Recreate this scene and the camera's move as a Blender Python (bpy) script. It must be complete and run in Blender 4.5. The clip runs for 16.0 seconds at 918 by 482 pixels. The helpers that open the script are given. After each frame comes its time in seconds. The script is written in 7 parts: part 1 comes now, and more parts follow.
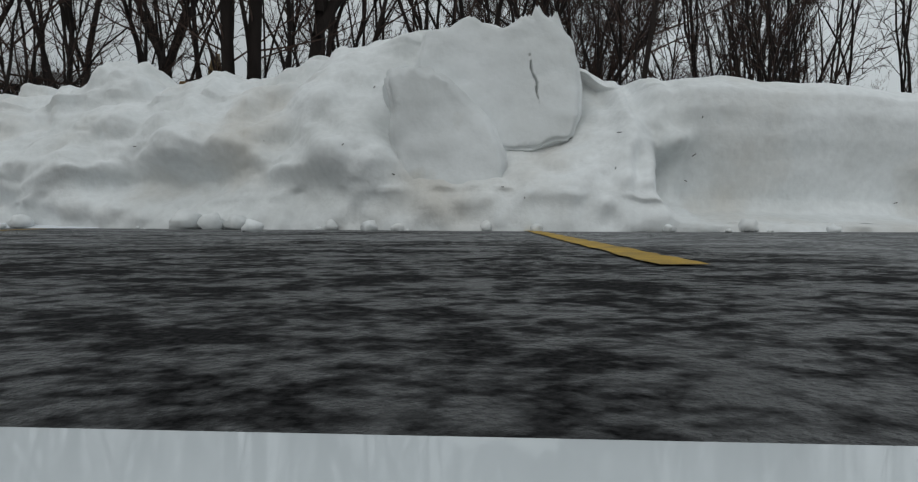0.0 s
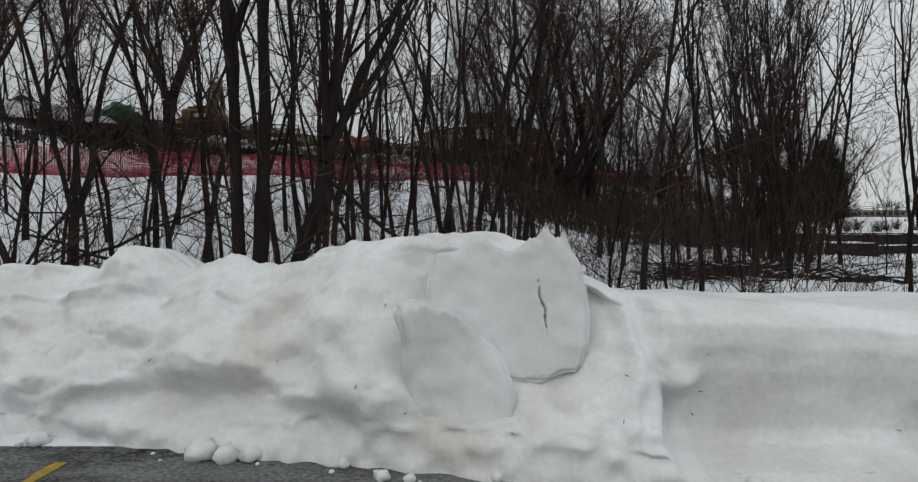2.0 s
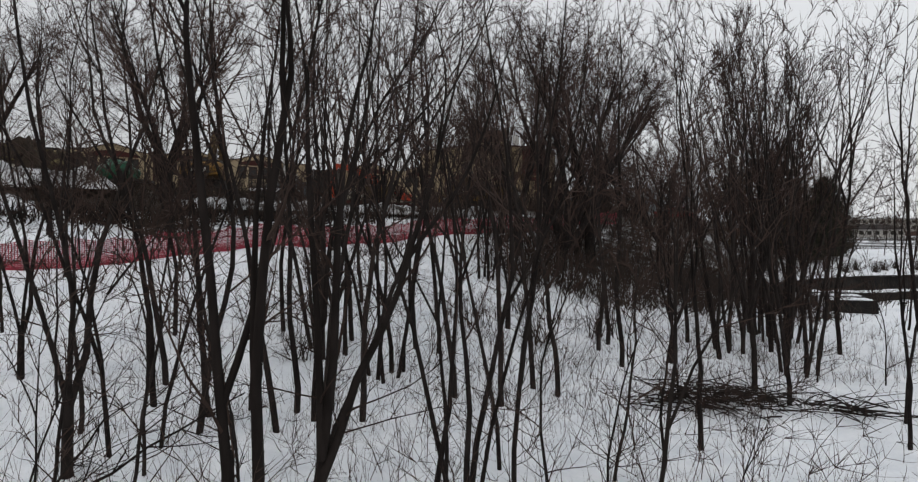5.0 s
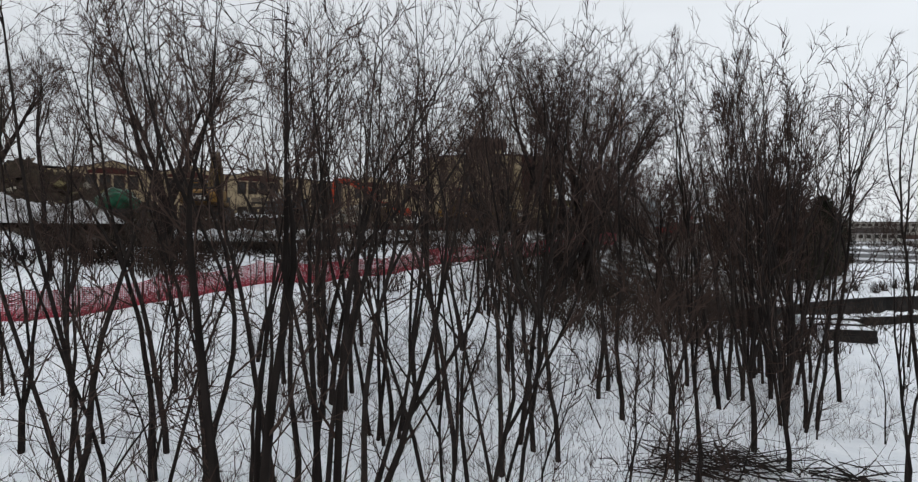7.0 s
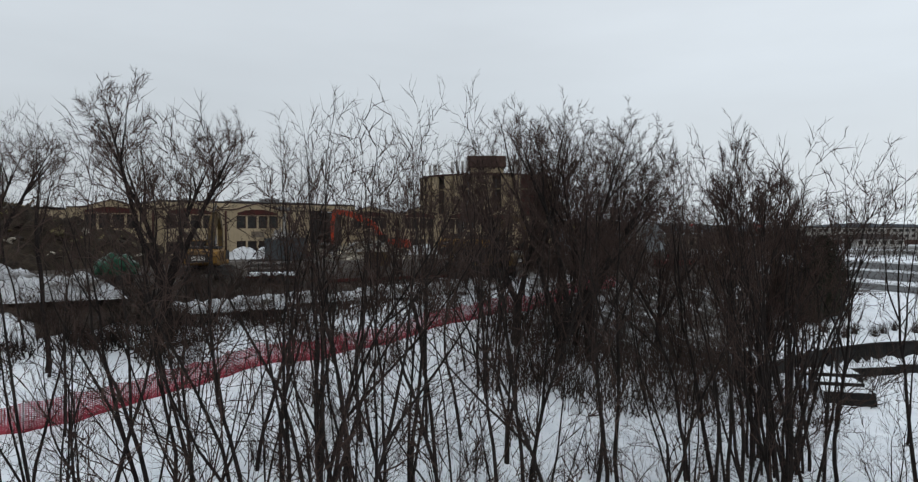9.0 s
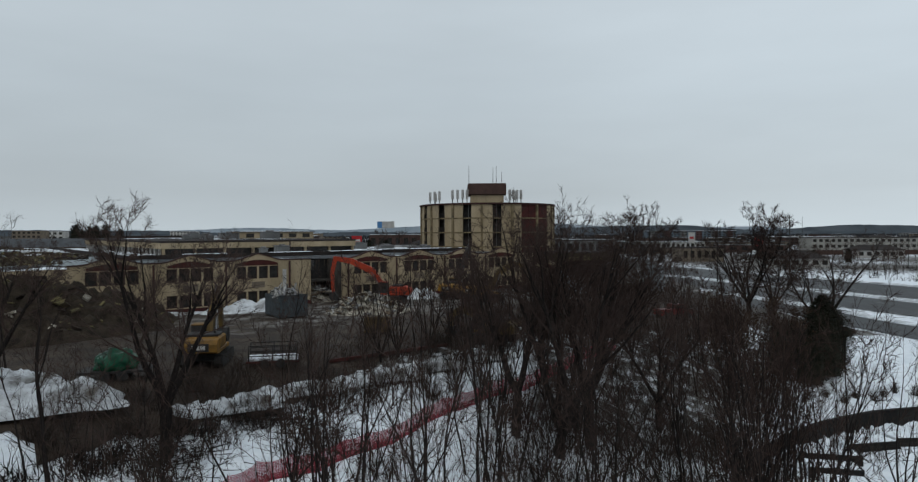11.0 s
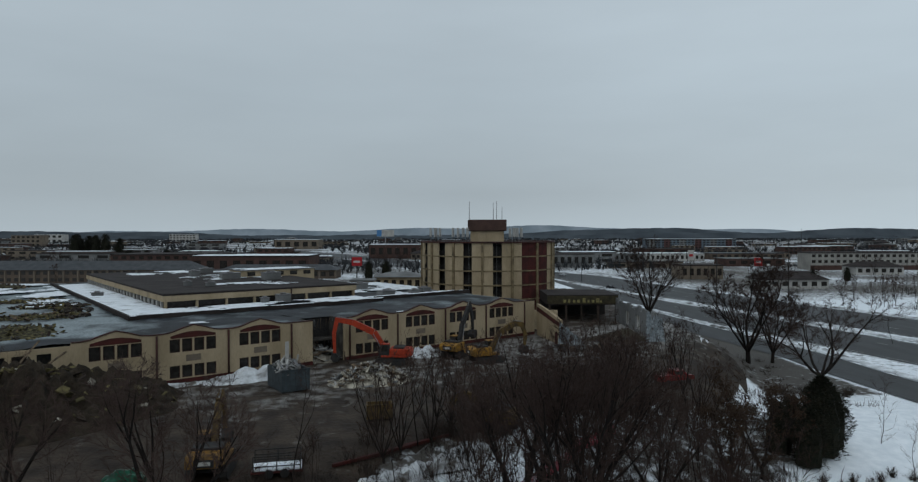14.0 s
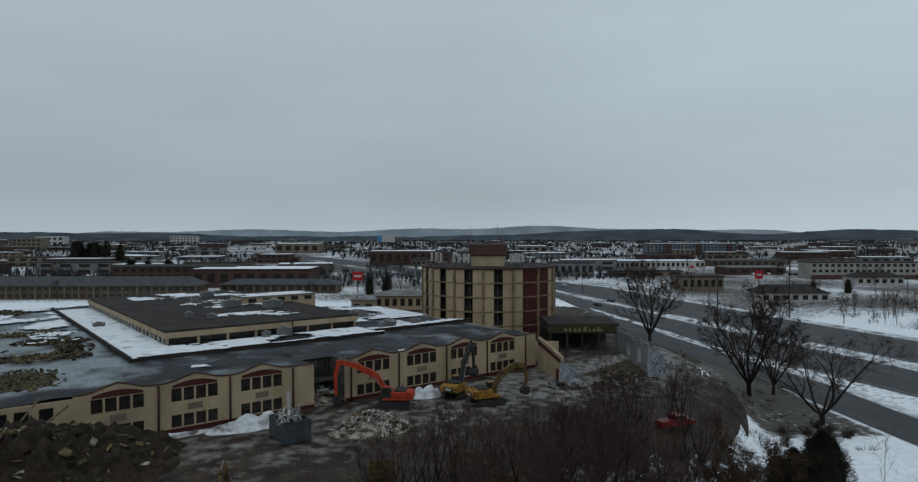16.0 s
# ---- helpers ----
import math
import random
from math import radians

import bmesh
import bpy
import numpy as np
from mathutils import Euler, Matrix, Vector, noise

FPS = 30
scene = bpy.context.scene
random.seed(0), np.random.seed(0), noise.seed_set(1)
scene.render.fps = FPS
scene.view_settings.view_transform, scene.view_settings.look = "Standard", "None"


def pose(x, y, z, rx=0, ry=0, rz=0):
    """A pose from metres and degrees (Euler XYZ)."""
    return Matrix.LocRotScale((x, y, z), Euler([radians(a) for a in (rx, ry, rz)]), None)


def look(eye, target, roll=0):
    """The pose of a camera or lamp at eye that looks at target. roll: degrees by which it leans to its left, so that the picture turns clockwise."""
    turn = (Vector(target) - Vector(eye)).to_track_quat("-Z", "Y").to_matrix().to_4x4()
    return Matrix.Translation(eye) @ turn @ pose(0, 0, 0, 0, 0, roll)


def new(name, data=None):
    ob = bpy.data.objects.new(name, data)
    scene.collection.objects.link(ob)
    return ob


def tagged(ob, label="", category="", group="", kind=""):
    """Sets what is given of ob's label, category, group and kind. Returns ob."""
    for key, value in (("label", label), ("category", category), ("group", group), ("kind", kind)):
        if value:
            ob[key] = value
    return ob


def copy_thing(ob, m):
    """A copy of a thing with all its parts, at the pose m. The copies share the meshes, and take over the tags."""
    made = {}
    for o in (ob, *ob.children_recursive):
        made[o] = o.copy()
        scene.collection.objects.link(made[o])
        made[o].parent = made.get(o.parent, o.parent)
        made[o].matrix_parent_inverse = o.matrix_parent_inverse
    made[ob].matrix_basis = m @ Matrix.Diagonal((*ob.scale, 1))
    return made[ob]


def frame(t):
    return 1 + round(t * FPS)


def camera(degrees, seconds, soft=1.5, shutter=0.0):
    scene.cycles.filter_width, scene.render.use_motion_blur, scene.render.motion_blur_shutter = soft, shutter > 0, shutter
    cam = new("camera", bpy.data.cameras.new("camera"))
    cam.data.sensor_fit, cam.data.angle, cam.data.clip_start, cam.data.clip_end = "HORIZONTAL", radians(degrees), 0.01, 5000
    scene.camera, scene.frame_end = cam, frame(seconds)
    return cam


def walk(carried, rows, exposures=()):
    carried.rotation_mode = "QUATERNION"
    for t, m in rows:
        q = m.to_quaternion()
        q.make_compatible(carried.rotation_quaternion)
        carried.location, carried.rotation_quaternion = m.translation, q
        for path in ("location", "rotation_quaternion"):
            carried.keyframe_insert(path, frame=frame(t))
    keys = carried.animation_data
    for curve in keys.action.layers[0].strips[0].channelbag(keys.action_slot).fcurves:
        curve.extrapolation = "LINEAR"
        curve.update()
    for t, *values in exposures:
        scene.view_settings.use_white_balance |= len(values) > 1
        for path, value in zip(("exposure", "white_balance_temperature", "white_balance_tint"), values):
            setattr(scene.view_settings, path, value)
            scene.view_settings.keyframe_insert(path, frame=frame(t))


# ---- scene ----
cam = camera(70.0, 16.0, 1.25)
PATH = [
    (0, (0.056, 0.009, 0.097), (0.0495, 10.0046, -0.1842), 0.06),
    (0.5, (0.023, 0.005, 0.254), (0.0181, 10.0029, 0.0274), 0.07),
    (1, (-0.012, -0.011, 0.577), (-0.0192, 9.9876, 0.3824), -0.01),
    (1.5, (-0.010, -0.006, 0.988), (-0.0208, 9.9924, 0.8118), -0.04),
    (2, (-0.005, -0.036, 1.474), (-0.0204, 9.9630, 1.3160), 0.01),
    (2.5, (0.011, -0.051, 2.009), (0.0053, 9.9482, 1.8594), -0.03),
    (3, (0.041, 0.003, 2.670), (0.0365, 10.0016, 2.5106), -0.08),
    (3.5, (0.054, 0.017, 3.338), (0.0433, 10.0157, 3.1732), -0.04),
    (4, (0.040, 0.048, 3.984), (0.0357, 10.0475, 3.8415), -0.02),
    (4.5, (0.041, 0.072, 4.659), (0.0395, 10.0712, 4.5247), -0.01),
    (5, (0.031, 0.106, 5.334), (0.0296, 10.1049, 5.2039), 0.03),
    (7.5, (-0.000, 0.108, 8.153), (0.0099, 10.1066, 8.0142), 0.08),
    (8, (0.003, 0.160, 9.141), (0.0168, 10.1586, 8.9850), 0.09),
    (8.5, (0.022, 0.145, 10.474), (0.0376, 10.1440, 10.3233), 0.03),
    (9, (0.066, 0.165, 11.980), (0.0726, 10.1643, 11.8314), -0.09),
    (9.5, (0.099, 0.209, 13.574), (0.1038, 10.2082, 13.4355), -0.17),
    (10, (0.123, 0.209, 15.246), (0.1219, 10.2079, 15.1074), -0.29),
    (12.5, (0.175, -0.006, 22.831), (0.1716, 9.9935, 22.6988), -0.09),
    (13, (0.171, -0.118, 24.151), (0.1716, 9.8806, 24.0149), -0.06),
    (13.5, (0.032, -0.186, 25.654), (0.0377, 9.8130, 25.5180), -0.08),
    (14, (-0.097, -0.223, 27.278), (-0.0892, 9.7764, 27.1459), -0.08),
    (14.5, (-0.179, -0.244, 28.921), (-0.1712, 9.7552, 28.7880), -0.07),
    (15, (-0.235, -0.232, 30.512), (-0.2323, 9.7671, 30.3773), -0.09),
    (15.5, (-0.236, -0.208, 32.040), (-0.2338, 9.7909, 31.9067), -0.11),
    (16, (-0.215, -0.216, 33.413), (-0.2138, 9.7827, 33.2753), -0.06),
]
EXPOSURES = [(0.0, -0.25, 6500, 8), (1.5, -0.1, 6650, 10), (3.0, 0.05, 6700, 13), (4.5, 0.2, 6750, 14), (7.5, 0.42, 6500, 12), (10.0, 0.13, 6250, 9), (12.5, -0.13, 6030, 5), (16.0, -0.3, 5940, 5)]
walk(cam, [(t, look(e, g, r)) for t, e, g, r in PATH], EXPOSURES)

# ---- sky and light: overcast winter day ----
world = bpy.data.worlds.new("overcast_sky")
scene.world = world
world.use_nodes = True
wn, wl = world.node_tree.nodes, world.node_tree.links
wn.clear()
w_out, w_bg = wn.new("ShaderNodeOutputWorld"), wn.new("ShaderNodeBackground")
w_sky = wn.new("ShaderNodeTexSky")
w_sky.sky_type, w_sky.sun_disc = "NISHITA", False
w_sky.sun_elevation, w_sky.sun_rotation = radians(38), radians(200)
w_sky.dust_density = 4.0
w_geo, w_sep = wn.new("ShaderNodeTexCoord"), wn.new("ShaderNodeSeparateXYZ")
wl.new(w_geo.outputs["Generated"], w_sep.inputs[0])
# cloud deck: darker towards the horizon, soft mottling
w_ramp = wn.new("ShaderNodeValToRGB")
w_ramp.color_ramp.elements[0].position, w_ramp.color_ramp.elements[0].color = 0.0, (5.6, 6.0, 6.2, 1)
w_ramp.color_ramp.elements[1].position, w_ramp.color_ramp.elements[1].color = 0.55, (6.2, 6.6, 6.9, 1)
mid = w_ramp.color_ramp.elements.new(0.06)
mid.color = (4.75, 5.05, 5.2, 1)
upper = w_ramp.color_ramp.elements.new(0.2)
upper.color = (5.25, 5.65, 5.9, 1)
wl.new(w_sep.outputs["Z"], w_ramp.inputs[0])
w_map, w_noise = wn.new("ShaderNodeMapping"), wn.new("ShaderNodeTexNoise")
w_map.inputs["Scale"].default_value = (1.6, 1.6, 7.0)
w_noise.inputs["Scale"].default_value, w_noise.inputs["Detail"].default_value = 1.3, 5.0
wl.new(w_geo.outputs["Generated"], w_map.inputs[0])
wl.new(w_map.outputs[0], w_noise.inputs["Vector"])
w_mr = wn.new("ShaderNodeMapRange")
w_mr.inputs[1].default_value, w_mr.inputs[2].default_value = 0.3, 0.7
w_mr.inputs[3].default_value, w_mr.inputs[4].default_value = 0.95, 1.05
wl.new(w_noise.outputs[0], w_mr.inputs[0])
w_mul = wn.new("ShaderNodeVectorMath")
w_mul.operation = "SCALE"
wl.new(w_ramp.outputs[0], w_mul.inputs[0])
wl.new(w_mr.outputs[0], w_mul.inputs["Scale"])
w_mix = wn.new("ShaderNodeMix")
w_mix.data_type = "RGBA"
w_mix.inputs[0].default_value = 0.97
wl.new(w_sky.outputs[0], w_mix.inputs[6])
# the deck is thinner and brighter towards the east
w_east = wn.new("ShaderNodeMapRange")
w_east.inputs[1].default_value, w_east.inputs[2].default_value = 0.0, 0.65
w_east.inputs[3].default_value, w_east.inputs[4].default_value = 0.97, 1.22
wl.new(w_sep.outputs["X"], w_east.inputs[0])
w_bright = wn.new("ShaderNodeVectorMath")
w_bright.operation = "SCALE"
wl.new(w_mul.outputs[0], w_bright.inputs[0])
wl.new(w_east.outputs[0], w_bright.inputs["Scale"])
wl.new(w_bright.outputs[0], w_mix.inputs[7])
wl.new(w_mix.outputs[2], w_bg.inputs[0])
w_bg.inputs[1].default_value = 0.1
wl.new(w_bg.outputs[0], w_out.inputs[0])

sun_data = bpy.data.lights.new("sun", "SUN")
sun_data.energy, sun_data.angle, sun_data.color = 0.5, radians(40), (1.0, 0.97, 0.93)
sun = new("sun", sun_data)
sun.matrix_world = look((-20, -60, 60), (0, 0, 0))

# ---- materials ----
def material(name, base, rough=0.8, second=None, scale=4.0, low=0.35, high=0.65, fine=0.0, bump=0.0, bump_scale=20.0,
             metal=0.0, detail=6.0, island=0.0, spec=0.15, stretch=(1, 1, 1), third=None, third_scale=1.0, third_low=0.55, third_high=0.7, third_by=""):
    """A surface with two colours mixed by noise, a third in larger patches, fine grain and relief."""
    m = bpy.data.materials.new(name)
    m.use_nodes = True
    n, l = m.node_tree.nodes, m.node_tree.links
    b = n["Principled BSDF"]
    b.inputs["Roughness"].default_value, b.inputs["Metallic"].default_value = rough, metal
    b.inputs["Specular IOR Level"].default_value = spec
    tc, mp = n.new("ShaderNodeTexCoord"), n.new("ShaderNodeMapping")
    mp.inputs["Scale"].default_value = stretch
    l.new(tc.outputs["Object"], mp.inputs[0])

    def tex(sc, lo, hi, det=detail):
        t, r = n.new("ShaderNodeTexNoise"), n.new("ShaderNodeMapRange")
        t.inputs["Scale"].default_value, t.inputs["Detail"].default_value = sc, det
        l.new(mp.outputs[0], t.inputs["Vector"])
        r.inputs[1].default_value, r.inputs[2].default_value = lo, hi
        l.new(t.outputs[0], r.inputs[0])
        return r.outputs[0]

    def mix(fac, a, c):
        x = n.new("ShaderNodeMix")
        x.data_type = "RGBA"
        for sock, val in ((x.inputs[0], fac), (x.inputs[6], a), (x.inputs[7], c)):
            if isinstance(val, tuple):
                sock.default_value = (*val, 1)
            elif isinstance(val, float):
                sock.default_value = val
            else:
                l.new(val, sock)
        return x.outputs[2]

    col = mix(tex(scale, low, high), base, second or tuple(c * 0.8 for c in base))
    if third:
        if third_by:
            # the patches gather where the named attribute is high
            at, ad, rg = n.new("ShaderNodeAttribute"), n.new("ShaderNodeMath"), n.new("ShaderNodeMapRange")
            at.attribute_name = third_by
            l.new(at.outputs["Fac"], ad.inputs[0])
            l.new(tex(third_scale, 0.0, 1.0, 10.0), ad.inputs[1])
            rg.inputs[1].default_value, rg.inputs[2].default_value = third_low, third_high
            l.new(ad.outputs[0], rg.inputs[0])
            col = mix(rg.outputs[0], col, third)
        else:
            col = mix(tex(third_scale, third_low, third_high), col, third)
    if fine:
        g = n.new("ShaderNodeMapRange")
        g.inputs[3].default_value, g.inputs[4].default_value = 1 - fine, 1 + fine
        l.new(tex(scale * 14, 0.3, 0.7, 3.0), g.inputs[0])
        s = n.new("ShaderNodeVectorMath")
        s.operation = "SCALE"
        l.new(col, s.inputs[0])
        l.new(g.outputs[0], s.inputs["Scale"])
        col = s.outputs[0]
    if island:
        o, g = n.new("ShaderNodeObjectInfo"), n.new("ShaderNodeMapRange")
        g.inputs[3].default_value, g.inputs[4].default_value = 1 - island, 1 + island
        l.new(o.outputs["Random"], g.inputs[0])
        s = n.new("ShaderNodeVectorMath")
        s.operation = "SCALE"
        l.new(col, s.inputs[0])
        l.new(g.outputs[0], s.inputs["Scale"])
        col = s.outputs[0]
    l.new(col, b.inputs["Base Color"])
    if bump:
        bp = n.new("ShaderNodeBump")
        bp.inputs["Strength"].default_value, bp.inputs["Distance"].default_value = 1.0, bump
        l.new(tex(bump_scale, 0.2, 0.8), bp.inputs["Height"])
        l.new(bp.outputs[0], b.inputs["Normal"])
    return m


SNOW = material("snow", (0.80, 0.83, 0.86), 0.75, (0.70, 0.74, 0.78), 1.3, bump=0.03, bump_scale=9.0, fine=0.04)
BANK = material("bank_snow", (0.77, 0.795, 0.805), 0.7, (0.65, 0.67, 0.67), 1.6, bump=0.006, bump_scale=14.0, fine=0.05,
                third=(0.57, 0.55, 0.51), third_scale=1.3, third_low=0.50, third_high=0.78, detail=10.0)
BLOCK = material("packed_snow", (0.70, 0.725, 0.735), 0.65, (0.60, 0.62, 0.62), 2.0, bump=0.006, bump_scale=9.0, fine=0.02,
                 third=(0.45, 0.42, 0.35), third_scale=1.6, third_low=0.64, third_high=0.8)


def wet_asphalt():
    """Dark aggregate, with films of water and slush that gloss it in ragged patches."""
    m = bpy.data.materials.new("wet_asphalt")
    m.use_nodes = True
    n, l = m.node_tree.nodes, m.node_tree.links
    b = n["Principled BSDF"]
    tc = n.new("ShaderNodeTexCoord")

    def tex(scale, lo, hi, detail=8.0, out=(0.0, 1.0), stretch=(1, 1, 1)):
        mp, t, r = n.new("ShaderNodeMapping"), n.new("ShaderNodeTexNoise"), n.new("ShaderNodeMapRange")
        mp.inputs["Scale"].default_value = stretch
        t.inputs["Scale"].default_value, t.inputs["Detail"].default_value = scale, detail
        l.new(tc.outputs["Object"], mp.inputs[0])
        l.new(mp.outputs[0], t.inputs["Vector"])
        for k, v in ((1, lo), (2, hi), (3, out[0]), (4, out[1])):
            r.inputs[k].default_value = v
        l.new(t.outputs[0], r.inputs[0])
        return r.outputs[0]

    def calc(op, a, c):
        x = n.new("ShaderNodeMath")
        x.operation = op
        for sock, v in ((x.inputs[0], a), (x.inputs[1], c)):
            if isinstance(v, float):
                sock.default_value = v
            else:
                l.new(v, sock)
        return x.outputs[0]

    def blend(fac, a, c):
        x = n.new("ShaderNodeMix")
        x.data_type = "RGBA"
        l.new(fac, x.inputs[0])
        for sock, v in ((x.inputs[6], a), (x.inputs[7], c)):
            if isinstance(v, tuple):
                sock.default_value = (*v, 1)
            else:
                l.new(v, sock)
        return x.outputs[2]

    film = n.new("ShaderNodeAttribute")
    film.attribute_name = "film"
    stone = tex(140.0, 0.35, 0.7, 3.0)
    patch = tex(7.5, 0.26, 0.74, 14.0, stretch=(0.8, 1.15, 1))
    speck = tex(42.0, 0.34, 0.66, 6.0, stretch=(0.85, 1.1, 1))
    wet = n.new("ShaderNodeMapRange")
    wet.inputs[1].default_value, wet.inputs[2].default_value = 0.58, 1.05
    l.new(calc("ADD", calc("MULTIPLY", speck, 0.62), patch), wet.inputs[0])
    slush = n.new("ShaderNodeMapRange")
    slush.inputs[1].default_value, slush.inputs[2].default_value = 0.92, 1.22
    l.new(calc("ADD", film.outputs["Fac"], tex(1.6, 0.1, 0.9, 12.0, stretch=(0.6, 1.6, 1))), slush.inputs[0])
    dry = blend(stone, (0.007, 0.007, 0.0075), (0.034, 0.034, 0.035))
    # paler than the dry stone: part of the water's sheen is base colour
    damp_sheen = blend(stone, (0.026, 0.027, 0.028), (0.070, 0.072, 0.074))
    icy = blend(speck, (0.10, 0.103, 0.105), (0.19, 0.195, 0.20))
    l.new(blend(slush.outputs[0], blend(wet.outputs[0], dry, damp_sheen), icy), b.inputs["Base Color"])
    rough = n.new("ShaderNodeMapRange")
    rough.inputs[3].default_value, rough.inputs[4].default_value = 0.8, 0.35
    l.new(wet.outputs[0], rough.inputs[0])
    l.new(rough.outputs[0], b.inputs["Roughness"])
    shine = n.new("ShaderNodeMapRange")
    shine.inputs[3].default_value, shine.inputs[4].default_value = 0.015, 0.22
    l.new(wet.outputs[0], shine.inputs[0])
    l.new(shine.outputs[0], b.inputs["Specular IOR Level"])
    bp = n.new("ShaderNodeBump")
    bp.inputs["Strength"].default_value, bp.inputs["Distance"].default_value = 0.6, 0.004
    l.new(stone, bp.inputs["Height"])
    l.new(bp.outputs[0], b.inputs["Normal"])
    return m


ASPHALT = wet_asphalt()
ROADM = material("road_asphalt", (0.011, 0.0115, 0.0125), 0.55, (0.024, 0.025, 0.027), 0.12, fine=0.3, third=(0.055, 0.057, 0.06), third_scale=0.045, third_low=0.55, third_high=0.75, stretch=(2.5, 0.5, 1))
YELLOW = material("worn_yellow_paint", (0.44, 0.28, 0.03), 0.6, (0.28, 0.18, 0.035), 12.0, fine=0.2, third=(0.07, 0.062, 0.05), third_scale=7.0, third_low=0.6, third_high=0.74)
BARK = material("dark_bark", (0.013, 0.011, 0.010), 0.95, (0.027, 0.022, 0.020), 6.0, bump=0.01, bump_scale=30.0, stretch=(1, 1, 0.25), island=0.3, spec=0.05)
TWIG = material("twig_bark", (0.033, 0.0225, 0.019), 0.95, (0.055, 0.038, 0.032), 2.0, island=0.3, spec=0.05)
CEDARM = material("cedar_foliage", (0.010, 0.012, 0.0075), 0.95, (0.022, 0.020, 0.0125), 1.5, fine=0.3)
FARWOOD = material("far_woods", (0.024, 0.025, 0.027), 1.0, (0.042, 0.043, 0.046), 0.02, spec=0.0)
# bluer and paler than the near woods: air haze painted into the colour
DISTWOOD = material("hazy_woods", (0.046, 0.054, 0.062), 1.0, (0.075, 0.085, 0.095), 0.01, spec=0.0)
SLATE = material("slate_grey_roof", (0.040, 0.043, 0.047), 0.7, (0.065, 0.068, 0.072), 0.5, fine=0.1)
ROWW = material("brown_row_wall", (0.10, 0.075, 0.055), 0.85, (0.06, 0.045, 0.035), 0.3, fine=0.1)
BLUEGREY = material("blue_grey_panel", (0.10, 0.125, 0.15), 0.7, (0.075, 0.095, 0.115), 0.3)
RUST = material("maroon_panel", (0.085, 0.042, 0.04), 0.7, (0.06, 0.032, 0.03), 0.3)
DIRTYSNOW = material("dirty_ploughed_snow", (0.60, 0.62, 0.64), 0.8, (0.34, 0.345, 0.35), 0.7, fine=0.15, bump=0.08, bump_scale=3.0, third=(0.10, 0.09, 0.078), third_scale=0.55, third_low=0.55, third_high=0.68, detail=10.0)
OLDYELLOW = material("worn_machine_paint", (0.19, 0.10, 0.02), 0.6, (0.09, 0.05, 0.016), 1.2, fine=0.15)
ROOFDEBRIS = material("splintered_roofing", (0.024, 0.021, 0.013), 0.95, (0.105, 0.092, 0.045), 2.6, low=0.45, high=0.62, fine=0.6, bump=0.2, bump_scale=3.0, detail=12.0)
ROOFSNOW = material("dirty_roof_snow", (0.74, 0.77, 0.80), 0.75, (0.60, 0.63, 0.66), 0.6, fine=0.06, bump=0.05, bump_scale=3.0, third=(0.22, 0.22, 0.22), third_scale=0.35, third_low=0.58, third_high=0.72, detail=9.0)
# distance haze painted in as a pale blue-grey
HILL = material("hazy_hill_woods", (0.17, 0.2, 0.225), 1.0, (0.26, 0.29, 0.32), 0.006, spec=0.0)
DIRT = material("dark_rubble_dirt", (0.014, 0.0105, 0.0075), 0.95, (0.038, 0.029, 0.020), 1.2, fine=0.5, bump=0.15, bump_scale=2.0)
MUD = material("wet_mud", (0.0165, 0.0113, 0.0078), 0.75, (0.047, 0.0345, 0.0245), 0.35, fine=0.3, bump=0.05, bump_scale=2.0,
               third=(0.20, 0.193, 0.183), third_scale=0.55, third_low=0.95, third_high=1.25, third_by="slush")
CREAM = material("cream_stucco", (0.345, 0.275, 0.18), 0.9, (0.255, 0.20, 0.125), 0.35, fine=0.08, bump=0.004, bump_scale=30.0, stretch=(1, 1, 0.35), third=(0.20, 0.165, 0.115), third_scale=0.6, third_low=0.6, third_high=0.8)
DARKTRIM = material("dark_brown_trim", (0.028, 0.015, 0.013), 0.7, (0.055, 0.022, 0.019), 1.0)
OLIVE = material("splintered_olive_debris", (0.12, 0.10, 0.045), 0.9, (0.05, 0.042, 0.022), 1.5, fine=0.2, island=0.4)
REDTRIM = material("red_brown_panel", (0.066, 0.017, 0.0145), 0.8, (0.036, 0.013, 0.0115), 0.8, fine=0.1)
GLASS = material("dark_glass", (0.014, 0.0125, 0.011), 0.2, (0.03, 0.027, 0.024), 1.5, spec=0.25)
# the third colour paints bluish sky reflections on the wet membrane
ROOFM = material("wet_roof_membrane", (0.011, 0.012, 0.0135), 0.55, (0.032, 0.035, 0.04), 0.25, fine=0.35, third=(0.21, 0.24, 0.25), third_scale=0.2, third_low=0.80, third_high=1.06, detail=12.0, spec=0.06, third_by="pond_sheen")
CONCRETE = material("stained_concrete", (0.075, 0.068, 0.06), 0.9, (0.03, 0.027, 0.024), 0.7, fine=0.25)
ROOFDARK = material("brown_gravel_roof", (0.020, 0.016, 0.015), 0.9, (0.036, 0.030, 0.028), 0.3, fine=0.2)
BRICK = material("red_brick", (0.075, 0.044, 0.036), 0.85, (0.05, 0.03, 0.025), 0.4, fine=0.15)
GREYW = material("grey_cladding", (0.17, 0.17, 0.168), 0.85, (0.10, 0.10, 0.098), 0.2, fine=0.08)
WHITEW = material("off_white_cladding", (0.40, 0.39, 0.365), 0.8, (0.30, 0.29, 0.275), 0.2, fine=0.06)
